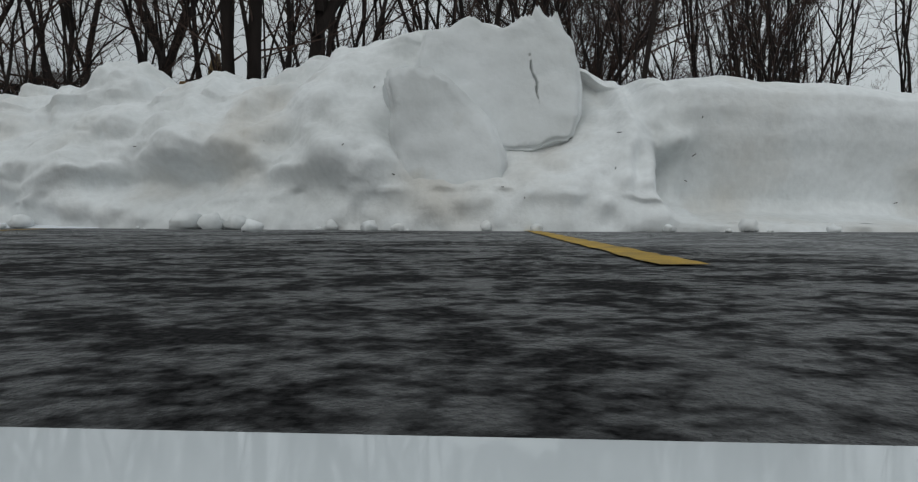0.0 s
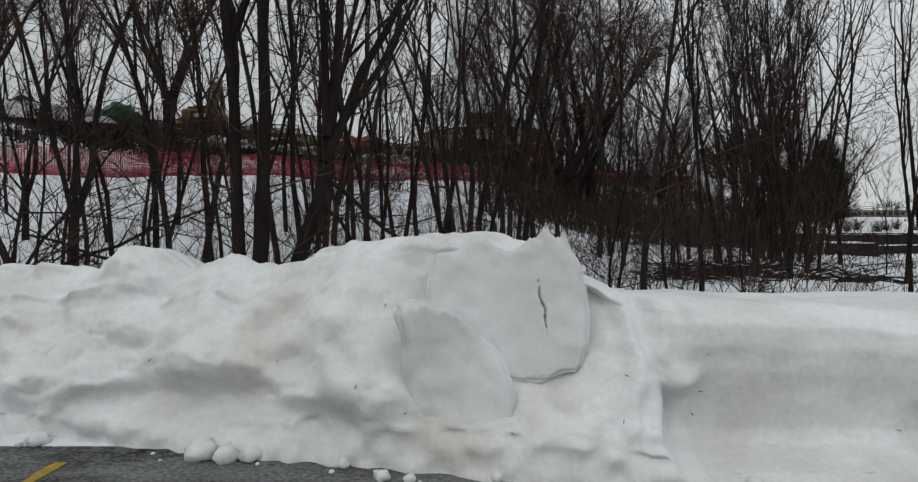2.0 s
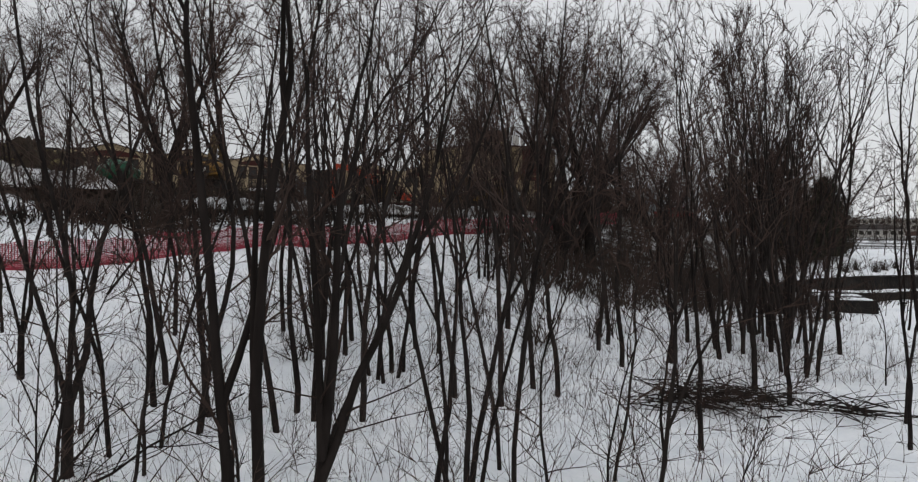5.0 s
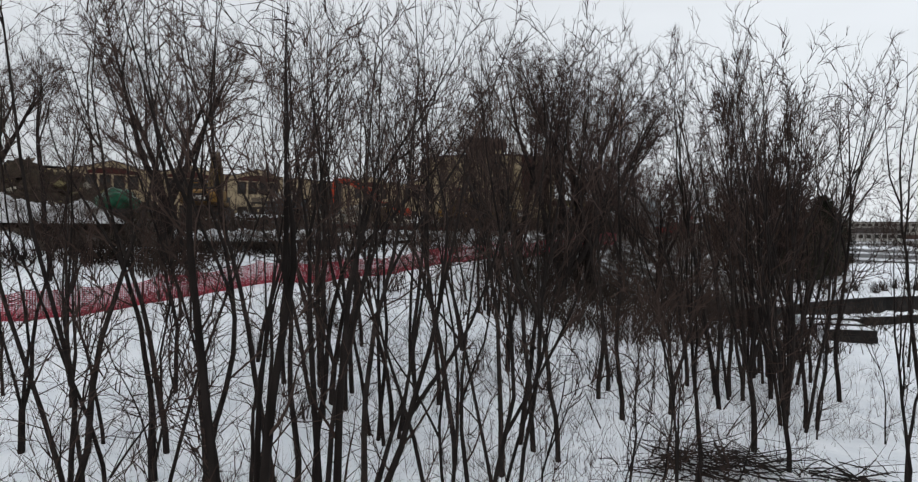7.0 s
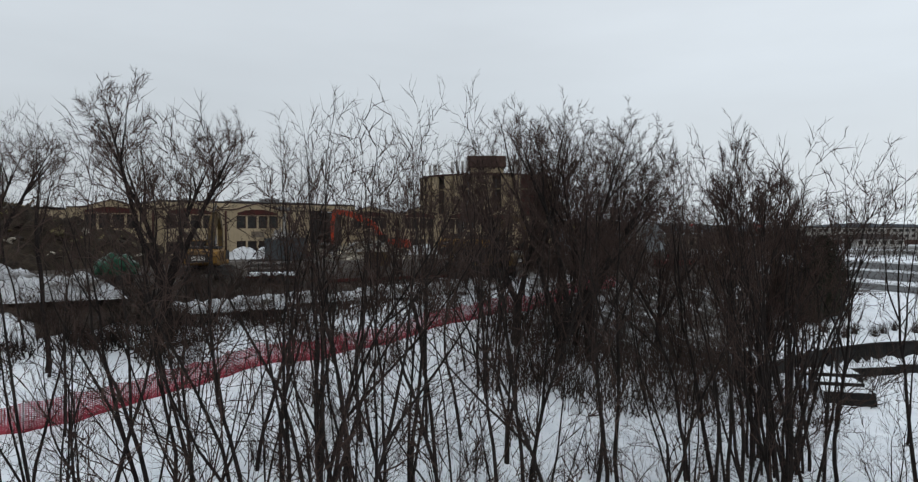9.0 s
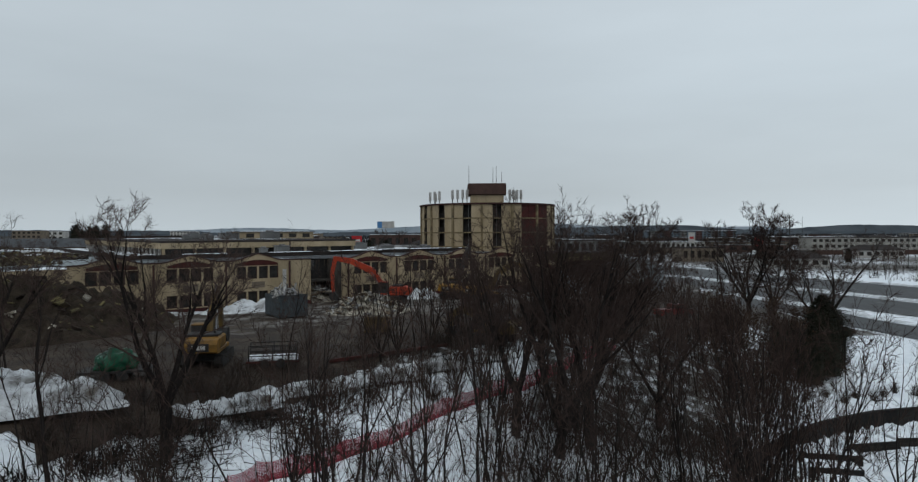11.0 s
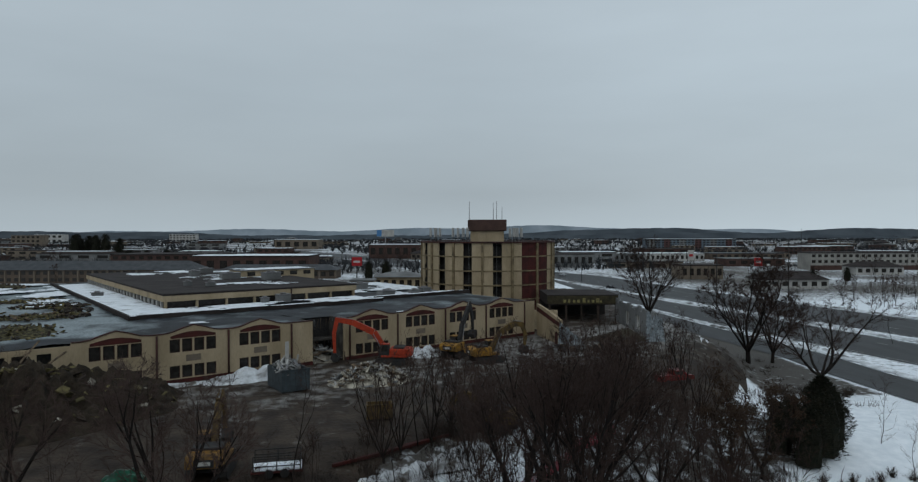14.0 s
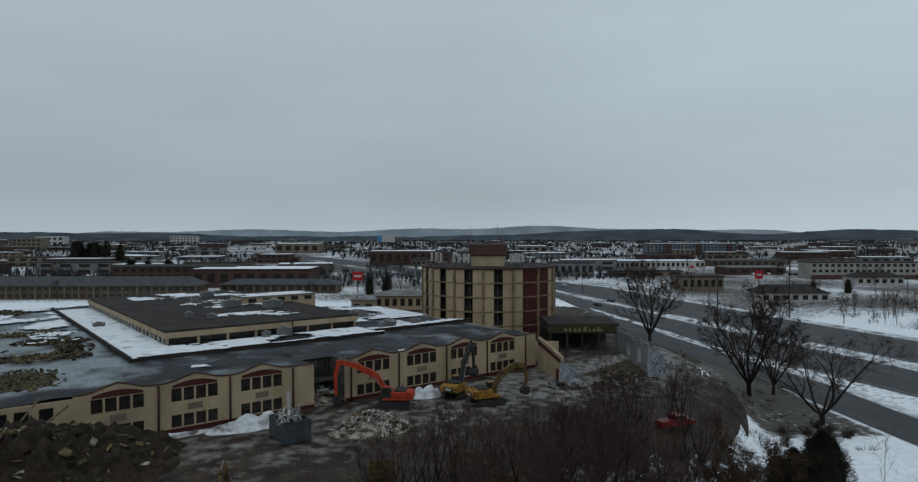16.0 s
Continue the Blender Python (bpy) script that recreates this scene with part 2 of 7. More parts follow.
TANW = material("tan_cladding", (0.16, 0.128, 0.095), 0.8, (0.11, 0.09, 0.07), 0.2, fine=0.08)
STEEL = material("weathered_steel", (0.22, 0.22, 0.23), 0.5, (0.12, 0.11, 0.1), 2.0, metal=0.6)
# rubber and steel, and the painted dark of unlit interiors
BLACKM = material("black_rubber_steel_room_shade", (0.018, 0.018, 0.018), 0.7, (0.035, 0.032, 0.03), 3.0)
RED = material("orange_red_paint", (0.33, 0.04, 0.016), 0.5, (0.22, 0.03, 0.014), 1.5, fine=0.1)
YELLOWM = material("machine_yellow_paint", (0.28, 0.145, 0.02), 0.55, (0.14, 0.075, 0.016), 1.5, fine=0.1)
DIRTYYELLOW = material("mud_caked_yellow_paint", (0.11, 0.07, 0.022), 0.7, (0.05, 0.036, 0.02), 1.2, fine=0.2)
WOOD = material("weathered_timber", (0.15, 0.11, 0.072), 0.85, (0.06, 0.045, 0.033), 2.0, fine=0.2, stretch=(1, 1, 0.3), island=0.35)
PALE = material("pale_rubble", (0.36, 0.33, 0.27), 0.85, (0.17, 0.15, 0.12), 1.2, fine=0.2, island=0.4)
FENCEM = material("orange_red_mesh", (0.33, 0.042, 0.062), 0.8, (0.21, 0.032, 0.045), 1.5, fine=0.15)
GREENP = material("green_plastic", (0.008, 0.07, 0.035), 0.3, (0.004, 0.028, 0.014), 2.0)
WALLM = material("dark_stained_timber", (0.010, 0.0095, 0.009), 0.9, (0.019, 0.0175, 0.016), 1.5, fine=0.2, island=0.25)
WHITEP = material("white_gloss_plastic", (0.66, 0.70, 0.72), 0.05, (0.58, 0.62, 0.64), 3.0, spec=0.5)
LAMPRED = material("red_sign_face", (0.32, 0.018, 0.022), 0.5, (0.25, 0.015, 0.018), 1.0)
BRUSHM = material("dead_brush", (0.040, 0.029, 0.023), 0.95, (0.024, 0.019, 0.016), 3.0, island=0.3)
GRASSM = material("dead_grass", (0.050, 0.043, 0.024), 0.95, (0.028, 0.024, 0.016), 1.0, fine=0.3)

# ---- mesh helpers ----
def smooth(a, b, v):
    k = np.clip((np.asarray(v, float) - a) / (b - a), 0, 1)
    return k * k * (3 - 2 * k)


def mesh_object(name, verts, faces, mat, parent=None, label="", shade=False):
    me = bpy.data.meshes.new(name)
    me.from_pydata([tuple(v) for v in verts], [], faces)
    for m in (mat if isinstance(mat, (list, tuple)) else [mat]):
        me.materials.append(m)
    if shade:
        me.shade_smooth()
    me.update()
    ob = new(name, me)
    if parent:
        ob.parent = parent
    if label:
        ob["label"] = label
    return ob


def part(name, bm, mat, parent=None, label="", shade=False):
    me = bpy.data.meshes.new(name)
    bmesh.ops.recalc_face_normals(bm, faces=bm.faces)
    bm.to_mesh(me)
    bm.free()
    me.materials.append(mat)
    if shade:
        me.shade_smooth()
    ob = new(name, me)
    if parent:
        ob.parent = parent
    if label:
        ob["label"] = label
    return ob


def empty(name, m, label, category, group="", kind=""):
    ob = new(name)
    ob.matrix_basis = m
    ob.empty_display_size = 0.3
    return tagged(ob, label, category, group, kind)


def add_box(bm, x0, x1, y0, y1, z0, z1, bevel=0.0, m=None):
    t = Matrix.Translation(((x0 + x1) / 2, (y0 + y1) / 2, (z0 + z1) / 2)) @ Matrix.Diagonal((x1 - x0, y1 - y0, z1 - z0, 1))
    got = bmesh.ops.create_cube(bm, size=1, matrix=(m @ t) if m else t)
    if bevel:
        es = list({e for v in got["verts"] for e in v.link_edges})
        bmesh.ops.bevel(bm, geom=es, offset=bevel, segments=1, affect="EDGES")


def box(name, x0, x1, y0, y1, z0, z1, mat, parent=None, label="", bevel=0.0, m=None):
    bm = bmesh.new()
    add_box(bm, x0, x1, y0, y1, z0, z1, bevel, m)
    return part(name, bm, mat, parent, label)


def add_tube(bm, pts, radii, sides=8, caps=True):
    """A tube along points with a radius at each."""
    pts = [Vector(p) for p in pts]
    rings = []
    side = Vector((1, 0, 0))
    for i, p in enumerate(pts):
        d = (pts[min(i + 1, len(pts) - 1)] - pts[max(i - 1, 0)]).normalized()
        u = side - d * side.dot(d)
        if u.length < 0.1:
            u = Vector((0, 1, 0)) - d * d.y
        u.normalize()
        side = u
        w = d.cross(u)
        rings.append([bm.verts.new(p + (u * math.cos(a) + w * math.sin(a)) * radii[i]) for a in (2 * math.pi * k / sides for k in range(sides))])
    for a, b in zip(rings, rings[1:]):
        for k in range(sides):
            bm.faces.new((a[k], a[(k + 1) % sides], b[(k + 1) % sides], b[k]))
    if caps:
        bm.faces.new(rings[0][::-1])
        bm.faces.new(rings[-1])


def tube(name, pts, radii, mat, parent=None, sides=8, label=""):
    bm = bmesh.new()
    add_tube(bm, pts, radii, sides)
    return part(name, bm, mat, parent, label, True)


def add_prism(bm, outline, y0, y1):
    """An outline in x and z, pushed from y0 to y1."""
    a = [bm.verts.new((x, y0, z)) for x, z in outline]
    b = [bm.verts.new((x, y1, z)) for x, z in outline]
    bm.faces.new(a)
    bm.faces.new(b[::-1])
    for i in range(len(a)):
        j = (i + 1) % len(a)
        bm.faces.new((a[j], a[i], b[i], b[j]))


def prism(name, outline, y0, y1, mat, parent=None, label="", m=None):
    bm = bmesh.new()
    add_prism(bm, outline, y0, y1)
    if m:
        bmesh.ops.transform(bm, matrix=m, verts=bm.verts)
    return part(name, bm, mat, parent, label)


# ---- lie of the land ----
S_DIST = (-60, 8, 12, 15, 18, 24, 31, 40, 46, 60, 5000)
S_HIGH = (0, -0.05, 0.15, 0.38, 0.55, 2.3, 4.7, 7.1, 8.2, 8.5, 8.5)
WALL_X = (18, 24, 28.2, 32.6, 36.4, 40.3, 44.8, 52, 62, 90)
WALL_Y = (47, 52.0, 55.8, 59.2, 61.2, 63.0, 64.0, 64.5, 63.0, 56)


def land(x, y):
    """Height of the ground: lot at 0, a wooded dip, a bank up to the building site, the low road to the east, the town."""
    x, y = np.asarray(x, float), np.asarray(y, float)
    s, a = -0.764 * x + 0.645 * y, 0.645 * x + 0.764 * y
    near = np.interp(y, (-200, 4.2, 5.2, 6.7, 9, 11.5, 16), (-0.04, -0.04, 0.55, 0.85, 0.32, 0.06, 0.0))
    up = np.interp(s, S_DIST, S_HIGH) + 0.045 * np.clip(a - 30, -25, 30) * np.exp(-((s - 31) / 9) ** 2)
    up = up * smooth(7, 18, y)
    d = y - np.interp(x, WALL_X, WALL_Y)
    right = smooth(20, 27, x)
    lawn = np.where(d > 0, np.minimum(1.0 + 0.16 * d, 3.1), -0.55) * smooth(-0.25, 0.25, np.abs(d)) + np.where(d > 0, 0, 0)
    lawn = -0.55 * (1 - smooth(-0.3, 0.3, d)) + np.minimum(1.0 + 0.16 * np.maximum(d, 0), 3.1) * smooth(-0.3, 0.3, d)
    lawn = lawn * smooth(20, 45, y)
    low = lawn + (2.2 - lawn) * smooth(85, 125, y)
    edge = np.interp(y, (0, 60, 80, 120, 200, 348, 600), (26, 27, 34, 50, 46, 34, -60))
    p = 1 - smooth(edge - 7, edge + 7, x)
    site = up
    z = low * (1 - p) * np.where(y > 18, 1, right) + site * p
    far = smooth(300, 500, y)
    z = z * (1 - far) + 4.0 * far
    z = z + near
    rough = np.clip(smooth(5, 9, y) - smooth(130, 200, y), 0, 1) * (1 - 0.7 * smooth(26, 36, x)) * (1 - smooth(30, 37, s) * smooth(20, 40, y))
    z = z + rough * (0.10 * np.sin(x * 0.9 + 1.7 * np.sin(y * 0.31)) * np.sin(y * 0.7 + 0.8 * np.sin(x * 0.43)) + 0.04 * np.sin(2.3 * x + y) * np.sin(1.9 * y - 0.7 * x))
    return z


def ground_at(x, y):
    return float(land(x, y))


def grade(lo, hi, step0, growth):
    out, s = [lo], step0
    while out[-1] < hi:
        out.append(out[-1] + s)
        s *= growth
    return out


gx = np.concatenate([-np.array(grade(30, 4600, 0.9, 1.09))[::-1], np.arange(-29.5, 61, 0.62), np.array(grade(61.2, 4600, 0.9, 1.09))])
gy = np.concatenate([-np.array(grade(4, 1500, 2, 1.2))[::-1], np.arange(-3, 72, 0.62), np.arange(72.5, 190, 1.6), np.array(grade(191, 4600, 2, 1.08))])
GX, GY = np.meshgrid(gx, gy)
GZ = land(GX, GY)
gv = np.stack([GX.ravel(), GY.ravel(), GZ.ravel()], 1)
nx_, ny_ = len(gx), len(gy)
idx = np.arange(nx_ * ny_).reshape(ny_, nx_)
gf = np.stack([idx[:-1, :-1], idx[:-1, 1:], idx[1:, 1:], idx[1:, :-1]], -1).reshape(-1, 4)

# ---- ground, lot and roads ----
ground_mesh = bpy.data.meshes.new("ground")
ground_mesh.from_pydata(gv.tolist(), [], gf.tolist())
ground_mesh.shade_smooth()
cover = ground_mesh.attributes.new("cover", "FLOAT", "POINT")
GS = -0.764 * GX + 0.645 * GY
wild = smooth(170, 260, GY) * 0.60 + 0.34 * smooth(8, 20, GY) * (1 - smooth(24, 30, GX)) * (1 - smooth(170, 200, GY))
# leaf litter under the thicket, dead grass on the verge
wild = np.maximum(wild, 0.58 * smooth(-2, 8, GX) * (1 - smooth(38, 46, GX)) * smooth(42, 52, GY) * (1 - smooth(112, 124, GY)) * smooth(10, 20, GS))
wild = np.maximum(wild, 0.70 * smooth(42, 48, GX) * (1 - smooth(63, 66.5, GX)) * smooth(88, 100, GY) * (1 - smooth(158, 170, GY)))
wild = np.maximum(wild, 0.62 * smooth(33, 39, GS) * (1 - smooth(50, 60, GS)) * smooth(30, 40, GY) * (1 - smooth(10, 20, GX)))
# gritty, trodden snow beside the highway
wild = np.maximum(wild, 0.50 * (1 - smooth(38, 52, np.abs(GX - np.interp(GY, (-150, 0, 95, 150, 233, 348, 390, 434, 520, 690, 1100), (185, 147, 121, 105, 80, 50, 22, -25, -70, -156, -400))))))
cover.data.foreach_set("value", wild.ravel().astype(np.float32))


def ground_material():
    m = material("snow_ground", (0.80, 0.83, 0.86), 0.75, (0.68, 0.72, 0.76), 0.9, bump=0.04, bump_scale=5.0, fine=0.04)
    n, l = m.node_tree.nodes, m.node_tree.links
    b = n["Principled BSDF"]
    link = next(k for k in m.node_tree.links if k.to_socket == b.inputs["Base Color"])
    src = link.from_socket
    at, tc, t1, t2 = n.new("ShaderNodeAttribute"), n.new("ShaderNodeTexCoord"), n.new("ShaderNodeTexNoise"), n.new("ShaderNodeTexNoise")
    at.attribute_name = "cover"
    t1.inputs["Scale"].default_value, t1.inputs["Detail"].default_value = 0.016, 9
    t2.inputs["Scale"].default_value, t2.inputs["Detail"].default_value = 0.8, 8
    l.new(tc.outputs["Object"], t1.inputs["Vector"])
    l.new(tc.outputs["Object"], t2.inputs["Vector"])
    avg = n.new("ShaderNodeMath")
    avg.operation = "ADD"
    l.new(t1.outputs[0], avg.inputs[0])
    l.new(t2.outputs[0], avg.inputs[1])
    add = n.new("ShaderNodeMath")
    add.operation = "MULTIPLY_ADD"
    l.new(avg.outputs[0], add.inputs[0])
    add.inputs[1].default_value = 0.5
    l.new(at.outputs["Fac"], add.inputs[2])
    r = n.new("ShaderNodeMapRange")
    r.inputs[1].default_value, r.inputs[2].default_value = 0.98, 1.12
    l.new(add.outputs[0], r.inputs[0])
    x = n.new("ShaderNodeMix")
    x.data_type = "RGBA"
    l.new(r.outputs[0], x.inputs[0])
    l.new(src, x.inputs[6])
    x.inputs[7].default_value = (0.075, 0.068, 0.06, 1)
    l.new(x.outputs[2], b.inputs["Base Color"])
    return m


ground_mesh.materials.append(ground_material())
tagged(new("ground", ground_mesh), "snow-covered ground rising to the building site and reaching the town", "ground", kind="structure")


def lot_height(y):
    """The lot rises a little towards the bank."""
    return 0.0135 * np.maximum(np.asarray(y, float), 0)


def parking_lot():
    xs = np.concatenate([[-60, -30, -15], np.arange(-9, 9.1, 0.3), [15, 30, 60]])
    ys = np.concatenate([[-40, -20, -8], np.arange(-2, 4.95, 0.3)])
    X, Y = np.meshgrid(xs, ys)
    n = len(xs)
    idx = np.arange(X.size).reshape(X.shape)
    f = np.stack([idx[:-1, :-1], idx[:-1, 1:], idx[1:, 1:], idx[1:, :-1]], -1).reshape(-1, 4).tolist()
    ob = mesh_object("parking_lot", np.stack([X.ravel(), Y.ravel(), lot_height(Y).ravel()], 1), f, ASPHALT, shade=True)
    # a film of slush thickens towards the bank
    film = 0.35 + 0.30 * smooth(1.0, 3.0, Y) + 0.34 * smooth(0.2, 1.5, X) - 0.04 * (1 - smooth(-2.5, 0.5, X)) - 0.06 * (1 - smooth(0.5, 1.2, Y))
    ob.data.attributes.new("film", "FLOAT", "POINT").data.foreach_set("value", film.ravel().astype(np.float32))
    return ob


tagged(parking_lot(), "wet dark asphalt parking lot with icy patches", "parking lot", kind="structure")


def stall_line(name, x0, y0, y1):
    rnd = random.Random(int(x0 * 100))
    n = 40
    vs, fs = [], []
    for i in range(n + 1):
        y = y0 + (y1 - y0) * i / n
        x = x0 + 0.012 * (1 - i / n)
        half = 0.050 - 0.012 * i / n
        vs += [(x - half + rnd.uniform(-0.008, 0.008), y, float(lot_height(y)) + 0.004), (x + half + rnd.uniform(-0.008, 0.008), y, float(lot_height(y)) + 0.004)]
        if i:
            fs.append((2 * i - 2, 2 * i - 1, 2 * i + 1, 2 * i))
    tagged(mesh_object(name, vs, fs, YELLOW), "worn yellow stall line painted on the asphalt", "road marking", "stall lines", "structure")


for sx in (-5.36, -2.45, 0.46, 3.37, 6.28):
    stall_line("stall_line", sx, 1.22, 3.95)

# building yard: wet mud with slush
SITE_U, SITE_N = Vector((0.782, 0.623, 0)), Vector((-0.623, 0.782, 0))


def yard():
    """Laid out in strips along the slope's edge, with a wavering rim."""
    na, ns = 150, 90
    vs, fs = [], []
    for j in range(ns + 1):
        for i in range(na + 1):
            u = i / na
            aa = -75 + 194 * u
            lo = float(np.interp(aa, (-75, -10, 5, 20, 30, 40, 57, 70, 85, 100, 120), (44, 44, 42, 37.5, 39.5, 41.5, 39, 34, 31, 28, 30))) + 0.9 * math.sin(aa * 0.4) + 0.7 * math.sin(aa * 0.93 + 1) + 0.35 * math.sin(aa * 2.3)
            s = lo + (190 - lo) * (j / ns) ** 1.5
            a1 = (float(np.interp(s, (26, 30, 34, 40, 50, 60, 75, 100), (37, 43, 47, 51, 57, 59, 56, 51))) + 0.7 * math.sin(s * 0.43) + 0.764 * s) / 0.645
            a = -75 + (a1 + 75) * u
            x, y = 0.645 * a - 0.764 * s, 0.764 * a + 0.645 * s
            vs.append((x, y, ground_at(x, y) + 0.07))
    for j in range(ns):
        for i in range(na):
            k = j * (na + 1) + i
            if vs[k][1] < 215:
                fs.append((k, k + 1, k + na + 2, k + na + 1))
    ob = mesh_object("yard", vs, fs, MUD, shade=True)
    P = np.array(vs)
    d = -0.623 * (P[:, 0] + 43.67) + 0.782 * (P[:, 1] - 74.11)
    along = 0.782 * (P[:, 0] + 43.67) + 0.623 * (P[:, 1] - 74.11)
    wet = 0.30 + 0.22 * smooth(-26, -14, d) * (1 - smooth(-3, 1, d)) + 0.08 * smooth(40, 60, along) * smooth(-34, -22, d) + 0.03 * smooth(58, 70, along) - 0.12 * (1 - smooth(4, 12, along))
    # ruts left by the tracks
    wet += 0.05 * np.sin(d * 2.1 + 1.5 * np.sin(along * 0.13)) * smooth(-30, -20, d)
    at = ob.data.attributes.new("slush", "FLOAT", "POINT")
    at.data.foreach_set("value", wet.astype(np.float32))
    tagged(ob, "muddy building yard with slush and tracks", "yard", kind="structure")


yard()


# highway with two carriageways and a frontage road, running north and bending west
HWY_Y = np.array([-150, 0, 95, 150, 233, 348, 390, 434, 520, 690, 1100])
HWY_X = np.array([185, 147, 121, 105, 80, 50, 22, -25, -70, -156, -400])


def ribbon(name, off0, off1, y0, y1, lift, mat, label, category, xs=HWY_X, ys=HWY_Y, step=4.0):
    pts = [Vector((float(np.interp(y, ys, xs)), y)) for y in np.arange(y0, y1, step)]
    vs, fs = [], []
    for i, p in enumerate(pts):
        a, b = pts[max(i - 3, 0)], pts[min(i + 3, len(pts) - 1)]
        d = (b - a).normalized()
        side = Vector((d.y, -d.x))
        for o in (off0, off1):
            q = p + side * o
            vs.append((q.x, q.y, ground_at(q.x, q.y) + lift))
        if i:
            fs.append((2 * i - 2, 2 * i - 1, 2 * i + 1, 2 * i))
    return tagged(mesh_object(name, vs, fs, mat, shade=True), label, category, kind="structure")


FRONT_Y = np.array([-150, 60, 95, 130, 178, 250, 330])
FRONT_X = np.array([76, 73, 71.5, 71.5, 62, 50, 30])
ribbon("road_east", 4, 34, -100, 900, 0.10, ROADM, "wet grey highway carriageway", "road")
ribbon("road_west", -26, -4, -100, 900, 0.10, ROADM, "wet grey highway carriageway", "road")
ribbon("frontage_road", -7, 3.6, -100, 325, 0.10, ROADM, "wet dark frontage road beside the highway", "road", FRONT_X, FRONT_Y, 3)



def snow_strip(name, off0, off1, y0, y1, seed, label, xs=HWY_X, ys=HWY_Y):
    """A long low ridge of ploughed snow with ragged edges, between two lanes."""
    rnd = random.Random(seed)
    pts = [Vector((float(np.interp(y, ys, xs)), y)) for y in np.arange(y0, y1, 2.0)]
    vs, fs = [], []
    for i, p in enumerate(pts):
        a, b = pts[max(i - 4, 0)], pts[min(i + 4, len(pts) - 1)]
        d = (b - a).normalized()
        side = Vector((d.y, -d.x))
        w0, w1 = rnd.gauss(0, 0.45), rnd.gauss(0, 0.45)
        for k, (u, h) in enumerate(((0.0, 0.0), (0.25, 0.3), (0.6, 0.35), (1.0, 0.0))):
            q = p + side * (off0 + w0 + (off1 + w1 - off0 - w0) * u)
            vs.append((q.x, q.y, ground_at(q.x, q.y) + 0.10 + h * rnd.uniform(0.5, 1.2)))
        if i:
            for k in range(3):
                n = 4 * i + k
                fs.append((n - 4, n - 3, n + 1, n))
    tagged(mesh_object(name, vs, fs, DIRTYSTRIP, shade=True), label, "snow", kind="structure")


DIRTYSTRIP = material("gritty_snow", (0.72, 0.75, 0.78), 0.8, (0.42, 0.435, 0.45), 0.5, fine=0.12, third=(0.10, 0.098, 0.095), third_scale=0.22, third_low=0.50, third_high=0.66, detail=9.0)
snow_strip("verge", 4.6, 6.8, -60, 322, 1, "ridge of ploughed snow between the frontage road and the highway", FRONT_X, FRONT_Y)
snow_strip("median", -1.9, 1.2, -60, 420, 2, "snowy median between the carriageways")
snow_strip("shoulder", 35.0, 39.5, -60, 420, 3, "snowy shoulder beyond the far carriageway")

LANEPAINT = material("worn_white_paint", (0.42, 0.42, 0.41), 0.7, (0.20, 0.20, 0.20), 1.5, fine=0.2)
for off in (5.0, 33.0, -25.0, -5.0):
    ribbon("lane_line", off - 0.12, off + 0.12, -60, 420, 0.105, LANEPAINT, "worn white edge line on the wet highway", "road marking")


def lane_dashes(off, label):
    """The broken line between two lanes, as one marking."""
    vs, fs = [], []
    for y in np.arange(-60, 420, 12.0):
        for k, yy in enumerate((y, y + 3.2)):
            x = float(np.interp(yy, HWY_Y, HWY_X)) + off
            vs += [(x - 0.1, yy, ground_at(x, yy) + 0.106), (x + 0.1, yy, ground_at(x, yy) + 0.106)]
        n = len(vs)
        fs.append((n - 4, n - 3, n - 1, n - 2))
    tagged(mesh_object("lane_dashes", vs, fs, LANEPAINT), label, "road marking", kind="stuff")


for off in (13.5, 23.0, -12.0, -18.5):
    lane_dashes(off, "worn white broken lane line on the wet highway")

# hills and woods on the horizon, with the haze put into their colours
def ridge(name, dist, x0, x1, height, seed, mat, base=3.0):
    rnd = np.random.RandomState(seed)
    xs = np.linspace(x0, x1, 260)
    h = np.zeros_like(xs)
    for k in range(1, 9):
        h += np.sin(xs / (x1 - x0) * 6.28 * k * 1.37 + rnd.uniform(0, 6.28)) / k
    h = height * (0.55 + 0.28 * h) + rnd.uniform(-1.5, 1.5, len(xs))
    h = np.maximum(h, 4)
    vs = []
    for x, z in zip(xs, h):
        vs += [(x, dist - 60, base - 4), (x, dist, base + z), (x, dist + 200, base)]
    fs = []
    for i in range(len(xs) - 1):
        fs += [(3 * i, 3 * i + 3, 3 * i + 4, 3 * i + 1), (3 * i + 1, 3 * i + 4, 3 * i + 5, 3 * i + 2)]
    tagged(mesh_object(name, vs, fs, mat, shade=True), "wooded hills on the horizon", "hills", kind="structure")


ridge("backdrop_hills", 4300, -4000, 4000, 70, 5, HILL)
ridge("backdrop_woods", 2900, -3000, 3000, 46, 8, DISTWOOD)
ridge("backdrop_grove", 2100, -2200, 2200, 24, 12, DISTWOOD)

